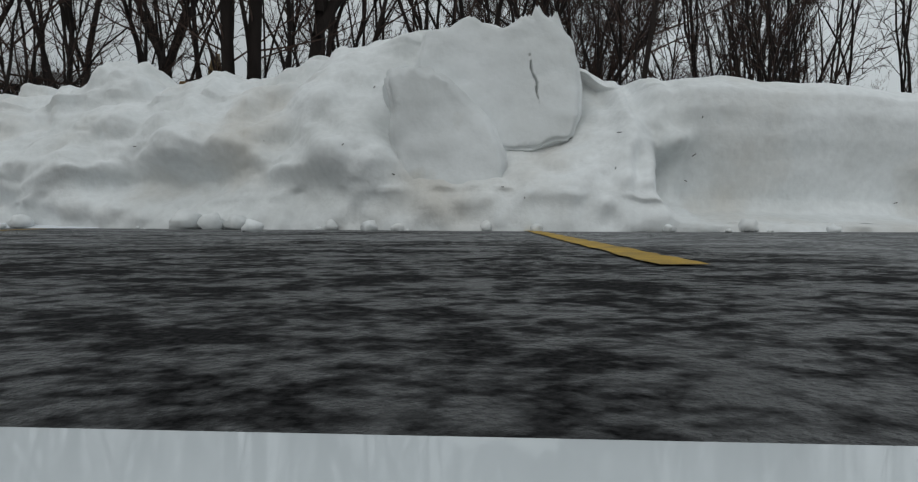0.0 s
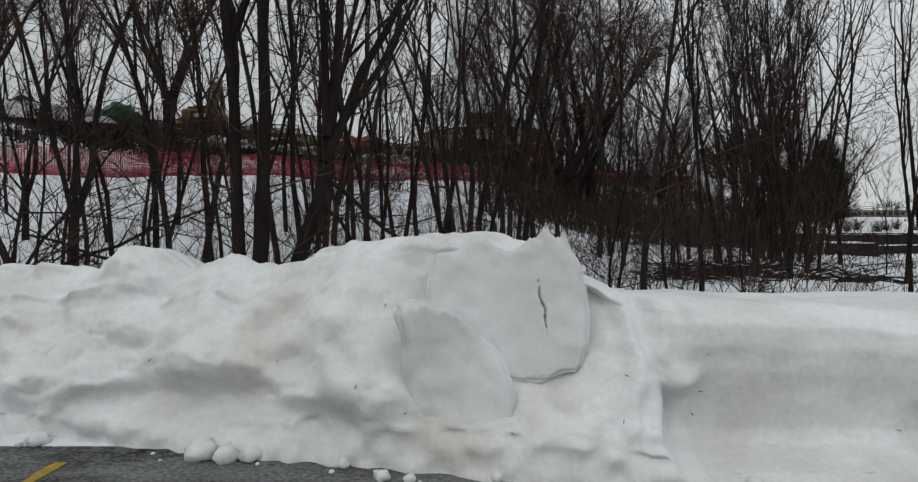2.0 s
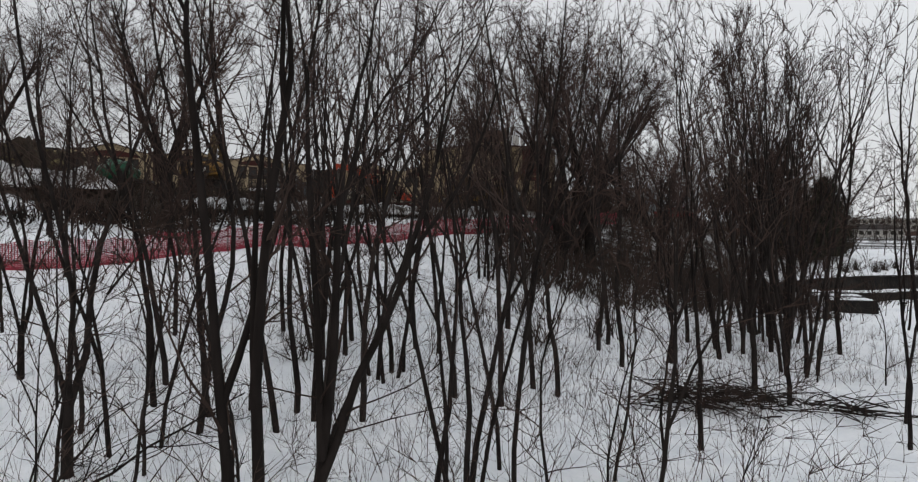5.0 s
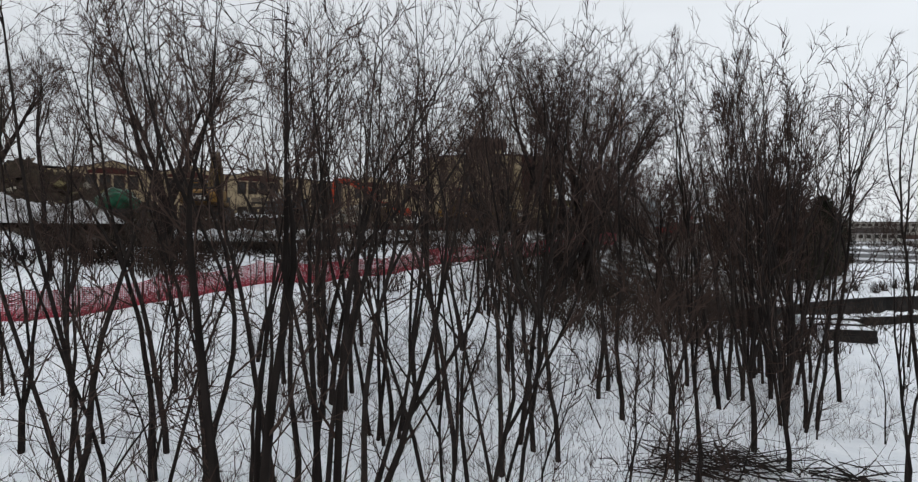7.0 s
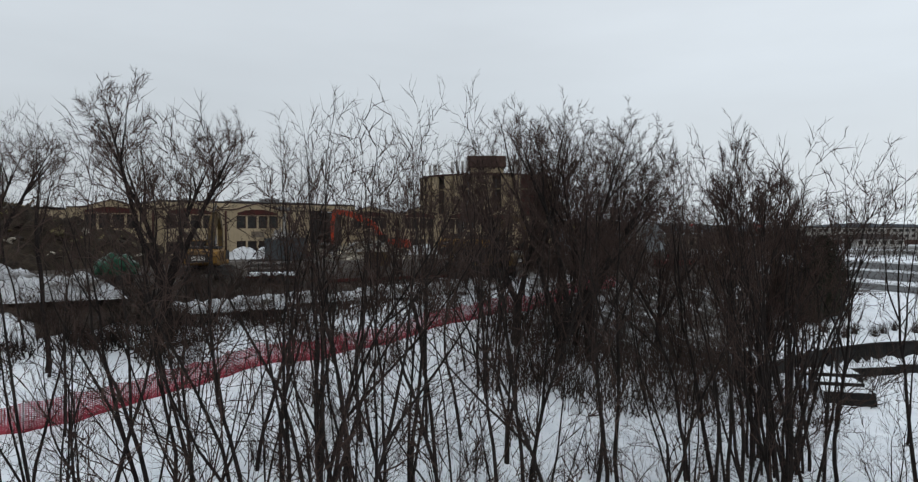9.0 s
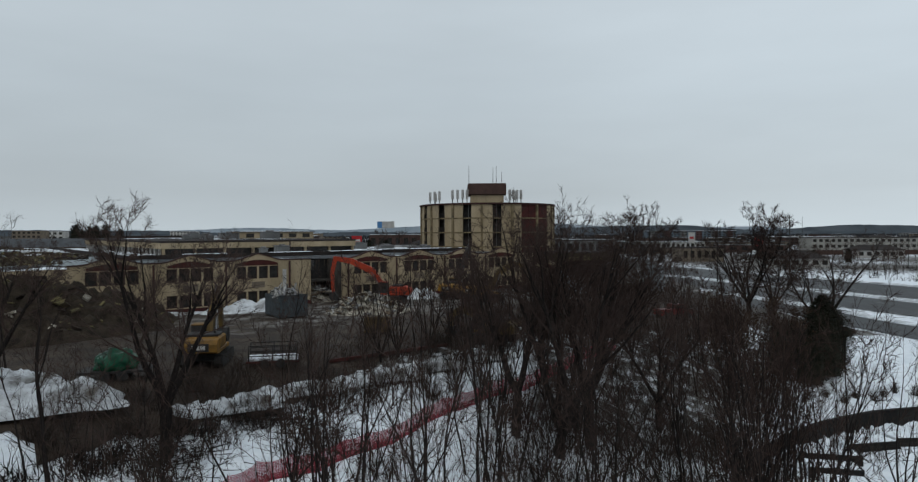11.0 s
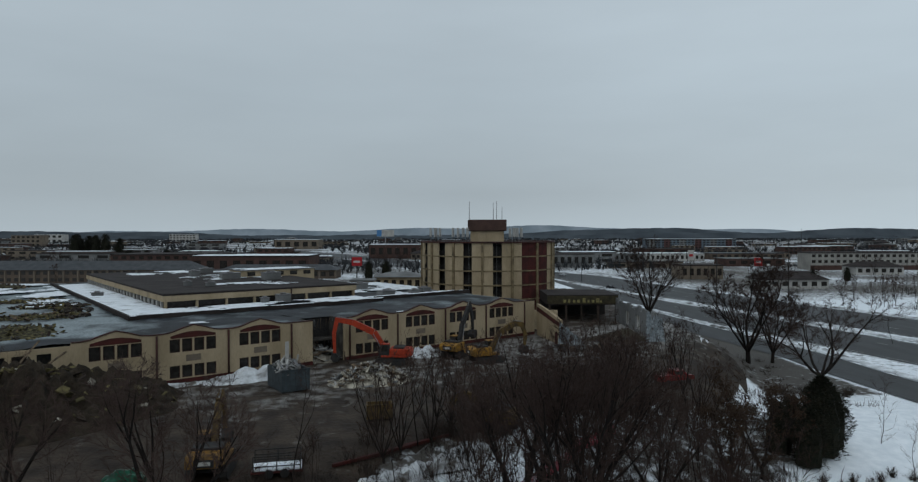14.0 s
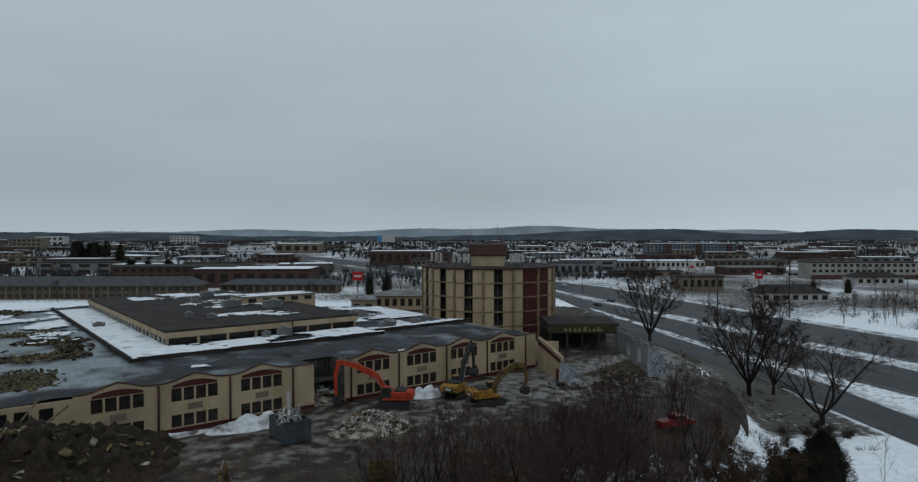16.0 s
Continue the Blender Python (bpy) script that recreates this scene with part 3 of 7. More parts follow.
# ---- the snow bank along the lot ----
BASE_X = (-14, -6, -3.1, -1.4, -0.3, 0.47, 1.3, 2.6, 6, 14)
BASE_Y = (5.0, 4.7, 4.42, 4.04, 3.80, 3.59, 3.50, 3.54, 3.84, 4.6)
TOP_X = (-14, -7, -4, -3.3, -2.95, -2.7, -2.35, -2.15, -1.85, -1.6, -1.35, -1.15, -0.95, -0.82, -0.5, -0.1, 0.3, 0.6, 0.85, 1.0, 1.12, 1.4, 1.7, 2.0, 2.4, 2.8, 3.2, 5, 14)
TOP_Z = (1.12, 1.12, 1.16, 1.12, 1.10, 1.30, 1.28, 1.12, 1.30, 1.17, 1.2, 1.24, 1.33, 1.40, 1.43, 1.44, 1.42, 1.34, 1.2, 1.13, 1.06, 1.01, 1.02, 0.99, 0.99, 0.93, 0.95, 0.93, 0.95)
# swellings and hollows of the face: x, z, width, height, how far it stands out
FACE = ((-1.75, 0.66, 0.70, 0.17, 0.20), (-1.70, 0.32, 0.60, 0.13, -0.20), (-3.0, 0.45, 0.5, 0.2, 0.2), (-2.5, 0.85, 0.5, 0.12, 0.16), (-2.5, 0.62, 0.5, 0.1, -0.06),
        (-0.95, 0.90, 0.30, 0.22, 0.16), (-0.62, 0.55, 0.22, 0.26, 0.20), (-0.85, 0.26, 0.30, 0.12, -0.10), (0.12, 0.85, 0.55, 0.34, -0.26), (0.62, 0.90, 0.36, 0.36, -0.30),
        (1.06, 0.70, 0.10, 0.35, 0.12), (1.0, 0.84, 0.05, 0.14, -0.10), (1.30, 0.56, 0.09, 0.07, 0.16), (1.24, 0.40, 0.06, 0.10, -0.08),
        (-2.3, 0.30, 0.2, 0.08, -0.1), (-1.1, 0.62, 0.14, 0.12, -0.10), (-2.9, 0.75, 0.2, 0.1, -0.08), (-3.9, 0.6, 0.5, 0.2, 0.18), (-4.6, 0.35, 0.4, 0.2, 0.15), (2.9, 0.42, 0.12, 0.05, 0.05))


def snow_bank():
    xs = np.concatenate([np.arange(-14, -5.6, 0.12), np.arange(-5.6, 5.6, 0.03), np.arange(5.6, 14.1, 0.12)])
    vv = np.concatenate([np.linspace(0, 0.7, 78), np.linspace(0.71, 1, 20)])
    pts = np.zeros((len(vv), len(xs), 3))
    by, tz = np.interp(xs, BASE_X, BASE_Y), np.interp(xs, TOP_X, TOP_Z)
    plow = smooth(1.02, 1.46, xs + 0.05 * np.sin(xs * 31))                      # the cut, hollow face left by the plough
    crest = by + 0.95 - 0.25 * plow
    for j, v in enumerate(vv):
        if v < 0.66:
            k = v / 0.66
            toe = 0.08 * smooth(0, 0.08, k) + 0.92 * k ** 0.95
            face = np.interp(k, (0, 0.06, 0.2, 0.34, 0.5, 0.66, 0.8, 1), (0, 0.08, 0.11, 0.17, 0.40, 0.68, 0.88, 1))
            z = tz * (toe * (1 - plow) + face * plow)
            cut = np.interp(k, (0, 0.06, 0.2, 0.30, 0.38, 0.5, 0.62, 0.72, 0.82, 0.92, 1), (0, 0.06, 0.42, 0.70, 0.75, 0.68, 0.60, 0.60, 0.68, 0.83, 1))
            gentle = np.exp(-((xs - 0.4) / 0.8) ** 2)      # the easy slope below the slabs
            ramp = (0.9 * k ** 1.25 + 0.1 * k ** 4) * (1 - gentle) + (0.95 * k ** 1.02 + 0.05 * k ** 4) * gentle
            y = by + (crest - by) * (ramp * (1 - plow) + plow * cut)
        else:
            k = (v - 0.66) / 0.34
            z = tz * (1 - 0.22 * k ** (1.5 + 3 * plow)) - 0.12 * k ** (1 + 4 * plow)
            y = crest + k * 2.0
        pts[j, :, 0], pts[j, :, 1], pts[j, :, 2] = xs, y, z
    for x0, z0, sx, sz, out in FACE:
        bump = out * np.exp(-((pts[:, :, 0] - x0) / sx) ** 2 - ((pts[:, :, 2] - z0) / sz) ** 2)
        pts[:, :, 1] -= bump * (vv < 0.6)[:, None]
    for j in range(len(vv)):
        v = vv[j]
        amp = min(1, v * 7) * (1 if v < 0.7 else max(0.2, 1 - (v - 0.7) * 3))
        for i in range(len(xs)):
            p = Vector(pts[j, i])
            a = amp * (1 - 0.75 * plow[i]) * (1.35 if p.x < -0.9 else 1.0)
            a *= 1 - 0.85 * math.exp(-((p.x - 0.3) / 0.75) ** 2 - ((p.z - 0.85) / 0.42) ** 2)
            lump = noise.noise(p * 1.5) * 0.14 + abs(noise.noise(p * 3.1)) * 0.11 + noise.noise(p * 6.5) * 0.035 + abs(noise.noise(p * 11)) * 0.02 + noise.noise(p * 19) * 0.010 + (0.07 * abs(noise.noise(p * 4.3 + Vector((3, 0, 0)))) if v > 0.5 and p.x < -0.8 else 0)
            pts[j, i, 0] += 0.06 * noise.noise(Vector((p.x * 1.5, 7, p.z * 6))) * math.exp(-((p.x - 1.25) / 0.35) ** 2)
            pts[j, i, 1] -= 0.07 * noise.noise(Vector((p.x * 9, 3, p.z * 3))) * math.exp(-((p.x - 1.15) / 0.22) ** 2) * amp
            pts[j, i, 1] -= 0.035 * noise.noise(Vector((p.x * 17, 5, p.z * 2))) * math.exp(-((p.x - 1.2) / 0.32) ** 2) * amp      # ribs scraped by the blade
            pts[j, i, 1] -= lump * 0.9 * a
            pts[j, i, 2] += (lump * 0.5) * a
            if v == 0:
                pts[j, i, 2] = -0.02
                pts[j, i, 1] += 0.08 * noise.noise(p * 2.5) + 0.05 * noise.noise(p * 9)
            elif v < 0.08:
                pts[j, i, 1] += 0.07 * noise.noise(p * 8)
                pts[j, i, 2] = max(pts[j, i, 2], 0.025 + 0.05 * noise.noise(p * 6))
    n = len(xs)
    idx = np.arange(len(vv) * n).reshape(len(vv), n)
    f = np.stack([idx[:-1, :-1], idx[:-1, 1:], idx[1:, 1:], idx[1:, :-1]], -1).reshape(-1, 4)
    return mesh_object("snow_bank", pts.reshape(-1, 3), f.tolist(), BANK, shade=True)


bank = tagged(snow_bank(), "dirty ploughed snow bank along the edge of the parking lot", "snow bank", kind="structure")


def snow_block(name, outline, depth, m, label, seed, parent=None, crack=(), fine=0.055, worn=0.022):
    """A broken slab of packed snow: an outline in x and z, with a worn, knobbly skin."""
    bm = bmesh.new()
    a = [bm.verts.new((x, 0, z)) for x, z in outline]
    f = bm.faces.new(a)
    got = bmesh.ops.extrude_face_region(bm, geom=[f])
    vs = [v for v in got["geom"] if isinstance(v, bmesh.types.BMVert)]
    bmesh.ops.translate(bm, verts=vs, vec=(0, depth, 0))
    bmesh.ops.recalc_face_normals(bm, faces=bm.faces)
    bmesh.ops.bevel(bm, geom=list(bm.edges), offset=worn, segments=3, affect="EDGES", clamp_overlap=True)
    bmesh.ops.triangulate(bm, faces=bm.faces)
    near_crack = lambda e: crack and min(v.co.y for v in e.verts) < 0.1 and all(crack[-1][1] - 0.05 < v.co.z < crack[0][1] + 0.05 and abs(v.co.x - 0.525) < 0.09 for v in e.verts)
    for _ in range(8):
        long = [e for e in bm.edges if e.calc_length() > (0.011 if near_crack(e) else fine)]
        if not long:
            break
        bmesh.ops.subdivide_edges(bm, edges=long, cuts=1)
        bmesh.ops.triangulate(bm, faces=[x for x in bm.faces if len(x.verts) > 3])
    off = Vector((seed * 3.1, seed, 0))
    for v in bm.verts:
        p = v.co + off
        d = Vector((noise.noise(p * 3), noise.noise(p * 3 + Vector((5, 0, 0))), noise.noise(p * 3 + Vector((0, 9, 0)))))
        v.co += d * 0.022 + Vector((0, noise.noise(p * 1.4) * 0.09, 0)) + Vector((noise.noise(p * 9) * 0.015, noise.noise(p * 8) * 0.014, noise.noise(p * 10) * 0.018))
    for v in bm.verts:
        if crack and v.co.y < depth * 0.5 and crack[0][1] > v.co.z > crack[-1][1]:
            for (xa, za), (xb, zb) in zip(crack, crack[1:]):
                if zb <= v.co.z <= za:
                    off_line = abs(v.co.x - (xa + (xb - xa) * (za - v.co.z) / (za - zb)))
                    wide = 0.012 * (0.5 + abs(noise.noise(v.co * 14))) * min(1, (crack[0][1] - v.co.z) * 9, (v.co.z - crack[-1][1]) * 9)
                    v.co.y += 0.07 * max(0, 1 - off_line / max(wide, 0.002))
    bmesh.ops.transform(bm, matrix=m, verts=bm.verts)
    ob = part(name, bm, BLOCK, parent, "", True)
    return tagged(ob, label, "snow block", "blocks on the snow bank")


snow_block("snow_block", [(-0.34, 0.26), (0.30, 0.24), (0.35, 0.42), (0.34, 0.54), (0.27, 0.72), (0.16, 0.87), (0.05, 0.96), (-0.07, 1.04), (-0.13, 1.03), (-0.21, 1.06), (-0.34, 1.06), (-0.42, 1.01), (-0.40, 0.92), (-0.36, 0.80), (-0.36, 0.6)],
           0.9, pose(0, 3.86, 0.015, -7, 0, 3) @ Matrix.Diagonal((0.975, 1, 0.978, 1)), "large broken slab of grey packed snow leaning on the bank", 2, worn=0.045)
snow_block("snow_block", [(-0.25, 1.0), (-0.05, 0.74), (0.16, 0.60), (0.38, 0.54), (0.55, 0.55), (0.76, 0.62), (0.82, 0.79), (0.84, 1.12), (0.80, 1.26), (0.77, 1.38), (0.72, 1.43), (0.69, 1.56), (0.65, 1.46), (0.61, 1.50), (0.55, 1.58), (0.50, 1.47), (0.45, 1.50), (0.38, 1.42), (0.30, 1.38), (0.20, 1.43), (0.10, 1.48), (0.03, 1.46), (-0.06, 1.39), (-0.2, 1.38)],
           0.75, pose(0, 3.88, 0.025, -15, 0, -2) @ Matrix.Diagonal((0.972, 1, 0.985, 1)), "cracked wedge of packed snow with a jagged top on the bank", 9,
           crack=((0.50, 1.19), (0.51, 1.08), (0.545, 1.0), (0.54, 0.93), (0.555, 0.84)), fine=0.04)


def clod(x, y, r, seed, z=0.0):
    bm = bmesh.new()
    bmesh.ops.create_icosphere(bm, subdivisions=2, radius=r)
    for v in bm.verts:
        p = v.co / r + Vector((seed, 0, 0))
        v.co *= 1 + 0.5 * noise.noise(p * 1.7) + 0.25 * noise.noise(p * 4)
        v.co.z *= 0.75
    bmesh.ops.translate(bm, verts=bm.verts, vec=(x, y, z + float(lot_height(y)) + r * 0.5))
    tagged(part("snow_clod", bm, BANK, None, "", True), "small clod of snow on the wet asphalt", "snow clod", "snow clods")


clod(-1.02, 3.42, 0.055, 1)
clod(0.47, 3.55, 0.035, 2)
rc = random.Random(4)
for i in range(46):
    cx = rc.uniform(-5.5, 5.5)
    clod(cx, float(np.interp(cx, BASE_X, BASE_Y)) + rc.uniform(-0.16, 0.12), rc.choice([0.010, 0.014, 0.018, 0.025, 0.035, 0.045]), i + 10)
for cx, cy, cr in ((-1.62, 4.02, 0.10), (-1.45, 3.98, 0.08), (-1.3, 4.0, 0.07), (-3.2, 4.3, 0.09), (-2.8, 4.28, 0.07), (1.62, 3.55, 0.06), (-0.6, 3.98, 0.06)):
    clod(cx, cy, cr, cr * 90)

BANK_POINTS = np.array([v.co for v in bank.data.vertices])


def speck(x, z, seed):
    """A bit of twig or grit frozen into the bank's face."""
    rnd = random.Random(seed)
    near = BANK_POINTS[(np.abs(BANK_POINTS[:, 0] - x) < 0.05) & (np.abs(BANK_POINTS[:, 2] - z) < 0.05)]
    y = float(near[:, 1].min()) if len(near) else 4.0
    a = rnd.uniform(0, 6.28)
    d = Vector((math.cos(a), 0, math.sin(a))) * rnd.uniform(0.003, 0.009)
    ob = tube("grit", [Vector((x, y - 0.006, z)) - d, Vector((x, y + 0.03, z)) + d], [0.0028, 0.002], BARK, None, 5)
    tagged(ob, "dark bit of twig frozen into the snow bank", "twig", "bits of twig")


for i, (x, z) in enumerate(((0.42, 0.23), (0.92, 0.40), (-0.33, 0.38), (-0.62, 0.55), (-2.1, 0.6), (1.45, 0.5), (1.5, 0.72), (1.42, 0.35), (-0.5, 0.98), (0.3, 0.3), (2.75, 0.22), (-1.2, 0.62), (0.98, 0.62))):
    speck(x, z, i)

# glossy board on which the camera starts
bm = bmesh.new()
add_box(bm, -1.2, 1.2, -0.75, 0.262, 0.001, 0.016, 0.004, Matrix.Rotation(radians(-3.5), 4, "Z"))
tagged(part("landing_board", bm, WHITEP), "glossy white plastic board lying on the asphalt", "landing board")

# ---- trees ----
class Wood:
    """Collects tapered tubes into one vertex list."""

    def __init__(self):
        self.v, self.f = [], []

    def limb(self, pts, r0, r1, sides):
        """A tube along points; it ends in a tip where r1 is 0."""
        n = len(pts)
        start = len(self.v)
        for i, p in enumerate(pts):
            if i == n - 1 and not r1:
                self.v.append((p.x, p.y, p.z))
                break
            d = (pts[min(i + 1, n - 1)] - pts[max(i - 1, 0)]).normalized()
            u = Vector((1, 0.3, 0.1)) - d * d.dot(Vector((1, 0.3, 0.1)))
            if u.length < 0.2:
                u = Vector((0, 1, 0)) - d * d.y
            u.normalize()
            w = d.cross(u)
            r = r0 + (r1 - r0) * i / (n - 1)
            for k in range(sides):
                a = 6.2832 * k / sides
                q = p + (u * math.cos(a) + w * math.sin(a)) * r
                self.v.append((q.x, q.y, q.z))
        for i in range(n - 1):
            a, b = start + i * sides, start + (i + 1) * sides
            for k in range(sides):
                if i == n - 2 and not r1:
                    self.f.append((a + k, a + (k + 1) % sides, b))
                else:
                    self.f.append((a + k, a + (k + 1) % sides, b + (k + 1) % sides, b + k))


def grow(rnd, p, d, length, seg, bend, lift):
    """A wandering line from p in direction d."""
    pts, d = [p.copy()], d.normalized()
    for _ in range(seg):
        d = (d + Vector((rnd.gauss(0, bend), rnd.gauss(0, bend), rnd.gauss(0, bend * 0.6) + lift))).normalized()
        p = p + d * (length / seg)
        pts.append(p.copy())
    return pts


def spread(rnd, d, angle):
    """A direction at about that angle from d."""
    side = Vector((rnd.gauss(0, 1), rnd.gauss(0, 1), rnd.gauss(0, 1)))
    side = (side - d * side.dot(d)).normalized()
    return (d * math.cos(angle) + side * math.sin(angle)).normalized()


def along(pts, f):
    """The point at a fraction of a line, and the line's direction there."""
    n = len(pts) - 1
    j = min(int(f * n), n - 1)
    return pts[j].lerp(pts[j + 1], f * n - j), (pts[j + 1] - pts[j]).normalized()


def run(pts):
    return sum((b - a).length for a, b in zip(pts, pts[1:]))


def dress(rnd, trunk, crown, lines, height, limbs, twigs, clear, wide, thick, ang=(0.5, 1.0), lift=0.08, leaders=2, dome=None, spray=0.15):
    """Stems that fork into leaders, with wavering limbs, branches and fine twigs."""

    def trim(pts):
        """The part of a line that stays under the crown's dome."""
        if dome is None:
            return pts
        wide_, mid_, tall_ = dome
        for k, p in enumerate(pts):
            if p.z > mid_ * 0.5 and (p.x * p.x + p.y * p.y) / wide_ ** 2 + ((p.z - mid_) / tall_) ** 2 > 1 + 0.12 * math.sin(3 * p.x + 2 * p.y):
                return pts[:k] if k > 1 else None
        return pts

    lines = [(trim(pts) or pts, r) for pts, r in lines]
    every = [(pts, r, clear) for pts, r in lines]
    for pts, r in lines:
        for k in range(leaders):
            f = rnd.uniform(max(clear, 0.30), 0.74)
            p, axis = along(pts, f)
            arm = grow(rnd, p, spread(rnd, axis, rnd.uniform(0.2, 0.45)), run(pts) * (1 - f) * rnd.uniform(0.75, 1.02), 9, 0.085, lift * 0.7)
            arm = trim(arm)
            if arm:
                every.append((arm, max(0.016, r * (1 - f) * 0.85), 0.08))
    whole = sum(run(pts) * (1 - c) for pts, r, c in every)
    for pts, r, c in every:
        trunk.limb(pts, r, 0.0, 7)
        size = run(pts)
        if c > 0.1:
            for _ in range(5):
                p, axis = along(pts, rnd.uniform(0.06, c + 0.1))
                low = grow(rnd, p, spread(rnd, axis, rnd.uniform(0.8, 1.4)), rnd.uniform(0.6, 2.8), 6, 0.17, 0.05)
                crown.limb(low, 0.014, 0.0, 3)
                for _ in range(4):
                    p, axis = along(low, rnd.uniform(0.2, 0.95))
                    crown.limb(grow(rnd, p, spread(rnd, axis, 0.7), rnd.uniform(0.2, 0.9), 2, 0.2, 0.04), 0.007, 0.0, 3)
        per = max(3, round(limbs * size * (1 - c) / whole))
        for i in range(per):
            f = c + (0.97 - c) * ((i + rnd.random()) / per) ** 0.7
            p, axis = along(pts, f)
            long = (size * 0.30 * (1 - f) + height * 0.085) * rnd.uniform(0.55, 1.3) * (0.6 + wide)
            limb = grow(rnd, p, spread(rnd, axis, rnd.uniform(*ang)), long, 6, 0.10, lift)
            limb = trim(limb)
            if not limb:
                continue
            long = run(limb)
            crown.limb(limb, max(min(0.017, thick * 1.35), r * (1 - f) * rnd.uniform(0.35, 0.6)), 0.0, 3)
            nb = max(4, int(long * 1.9))
            for b in range(nb):
                g = 0.10 + 0.86 * (b + rnd.random()) / nb
                p, axis = along(limb, g)
                bl = max(0.5, long * rnd.uniform(0.2, 0.48) * (1.1 - 0.5 * g))
                branch = grow(rnd, p, spread(rnd, axis, rnd.uniform(0.35, 0.9)), bl, 3, 0.11, 0.05)
                branch = trim(branch)
                if not branch:
                    continue
                crown.limb(branch, thick * 1.7, 0.0, 3)
                for t in range(max(2, int(twigs * min(1.4, bl / 0.8)))):
                    p, axis = along(branch, rnd.uniform(0.1, 0.96))
                    twig = grow(rnd, p, spread(rnd, axis, rnd.uniform(0.35, 0.85)), rnd.uniform(0.25, 0.7), 2, 0.12, 0.04)
                    crown.limb(twig, thick, 0.0, 3)
                    if rnd.random() < spray:
                        crown.limb(grow(rnd, twig[1], spread(rnd, axis, 0.6), rnd.uniform(0.2, 0.45), 1, 0.2, 0.05), thick * 0.8, 0.0, 3)


def tree(seed, height, radius, stems=1, fork=0.35, wide=0.45, limbs=10, twigs=6, clear=0.3, lean=(0, 0), thick=0.008, name="tree", ang=(0.5, 1.0), lift=0.08, up=0.06, leaders=2, dome=None, spray=0.15):
    """A bare tree: stems, limbs, branches and fine twigs. The trunk and the crown are its parts."""
    rnd = random.Random(seed)
    trunk, crown = Wood(), Wood()
    lines = []
    if stems == 1:
        lines.append((grow(rnd, Vector((0, 0, -0.3)), Vector((lean[0], lean[1], 1)), height * 0.96, 15, 0.085, 0.05), radius))
    else:
        base = grow(rnd, Vector((0, 0, -0.3)), Vector((lean[0], lean[1], 1)), height * fork + 0.3, 5, 0.03, 0.02)
        if fork >= 0.05:
            trunk.limb(base, radius * 1.1, radius * 0.9, 9)
        a0 = rnd.uniform(0, 6.28)
        for k in range(stems):
            a = a0 + 6.283 * k / stems + rnd.uniform(-0.4, 0.4)
            tilt = wide * rnd.uniform(0.6, 1.2)
            d = Vector((math.cos(a) * math.sin(tilt) + lean[0], math.sin(a) * math.sin(tilt) + lean[1], math.cos(tilt)))
            foot = base[-1] - Vector((0, 0, 0.1))
            if fork < 0.05:
                # suckers that stand side by side
                foot = Vector((math.cos(a), math.sin(a), 0)) * rnd.uniform(0.25, 0.8) + Vector((0, 0, -0.3))
                d = Vector((d.x * 0.55, d.y * 0.55, d.z))
            lines.append((grow(rnd, foot, d, height * (1 - fork) * rnd.uniform(0.85, 1.05) / max(0.75, d.normalized().z), 11, 0.085, up), radius * rnd.uniform(0.5, 0.72)))
    dress(rnd, trunk, crown, lines, height, limbs, twigs, clear if stems == 1 else 0.16, wide, thick, ang, lift, leaders, dome, spray)
    top = empty(name, Matrix(), "bare dark deciduous tree standing in snow", "tree", "trees of the wood")
    mesh_object("trunk", trunk.v, trunk.f, BARK, top, shade=True)
    mesh_object("crown", crown.v, crown.f, TWIG, top)
    return top


def shrub(seed, height, stems, spreadness, label, mat=BRUSHM, name="shrub"):
    rnd = random.Random(seed)
    w = Wood()
    for _ in range(stems):
        a, t = rnd.uniform(0, 6.28), abs(rnd.gauss(0, spreadness))
        d = Vector((math.cos(a) * math.sin(t), math.sin(a) * math.sin(t), math.cos(t)))
        p0 = Vector((rnd.gauss(0, 0.12) * height, rnd.gauss(0, 0.12) * height, -0.05))
        line = grow(rnd, p0, d, height * rnd.uniform(0.6, 1.1), 3, 0.17, 0.02)
        w.limb(line, 0.024, 0.0, 3)
        for _ in range(3):
            h = rnd.uniform(0.3, 0.95)
            q = min(int(h * 3), 2)
            w.limb(grow(rnd, line[q], spread(rnd, (line[q + 1] - line[q]).normalized(), 0.7), height * rnd.uniform(0.15, 0.45), 2, 0.25, 0.04), 0.012, 0.0, 3)
    top = empty(name, Matrix(), label, "shrub", "shrubs")
    mesh_object("twig_mass", w.v, w.f, mat, top)
    return top


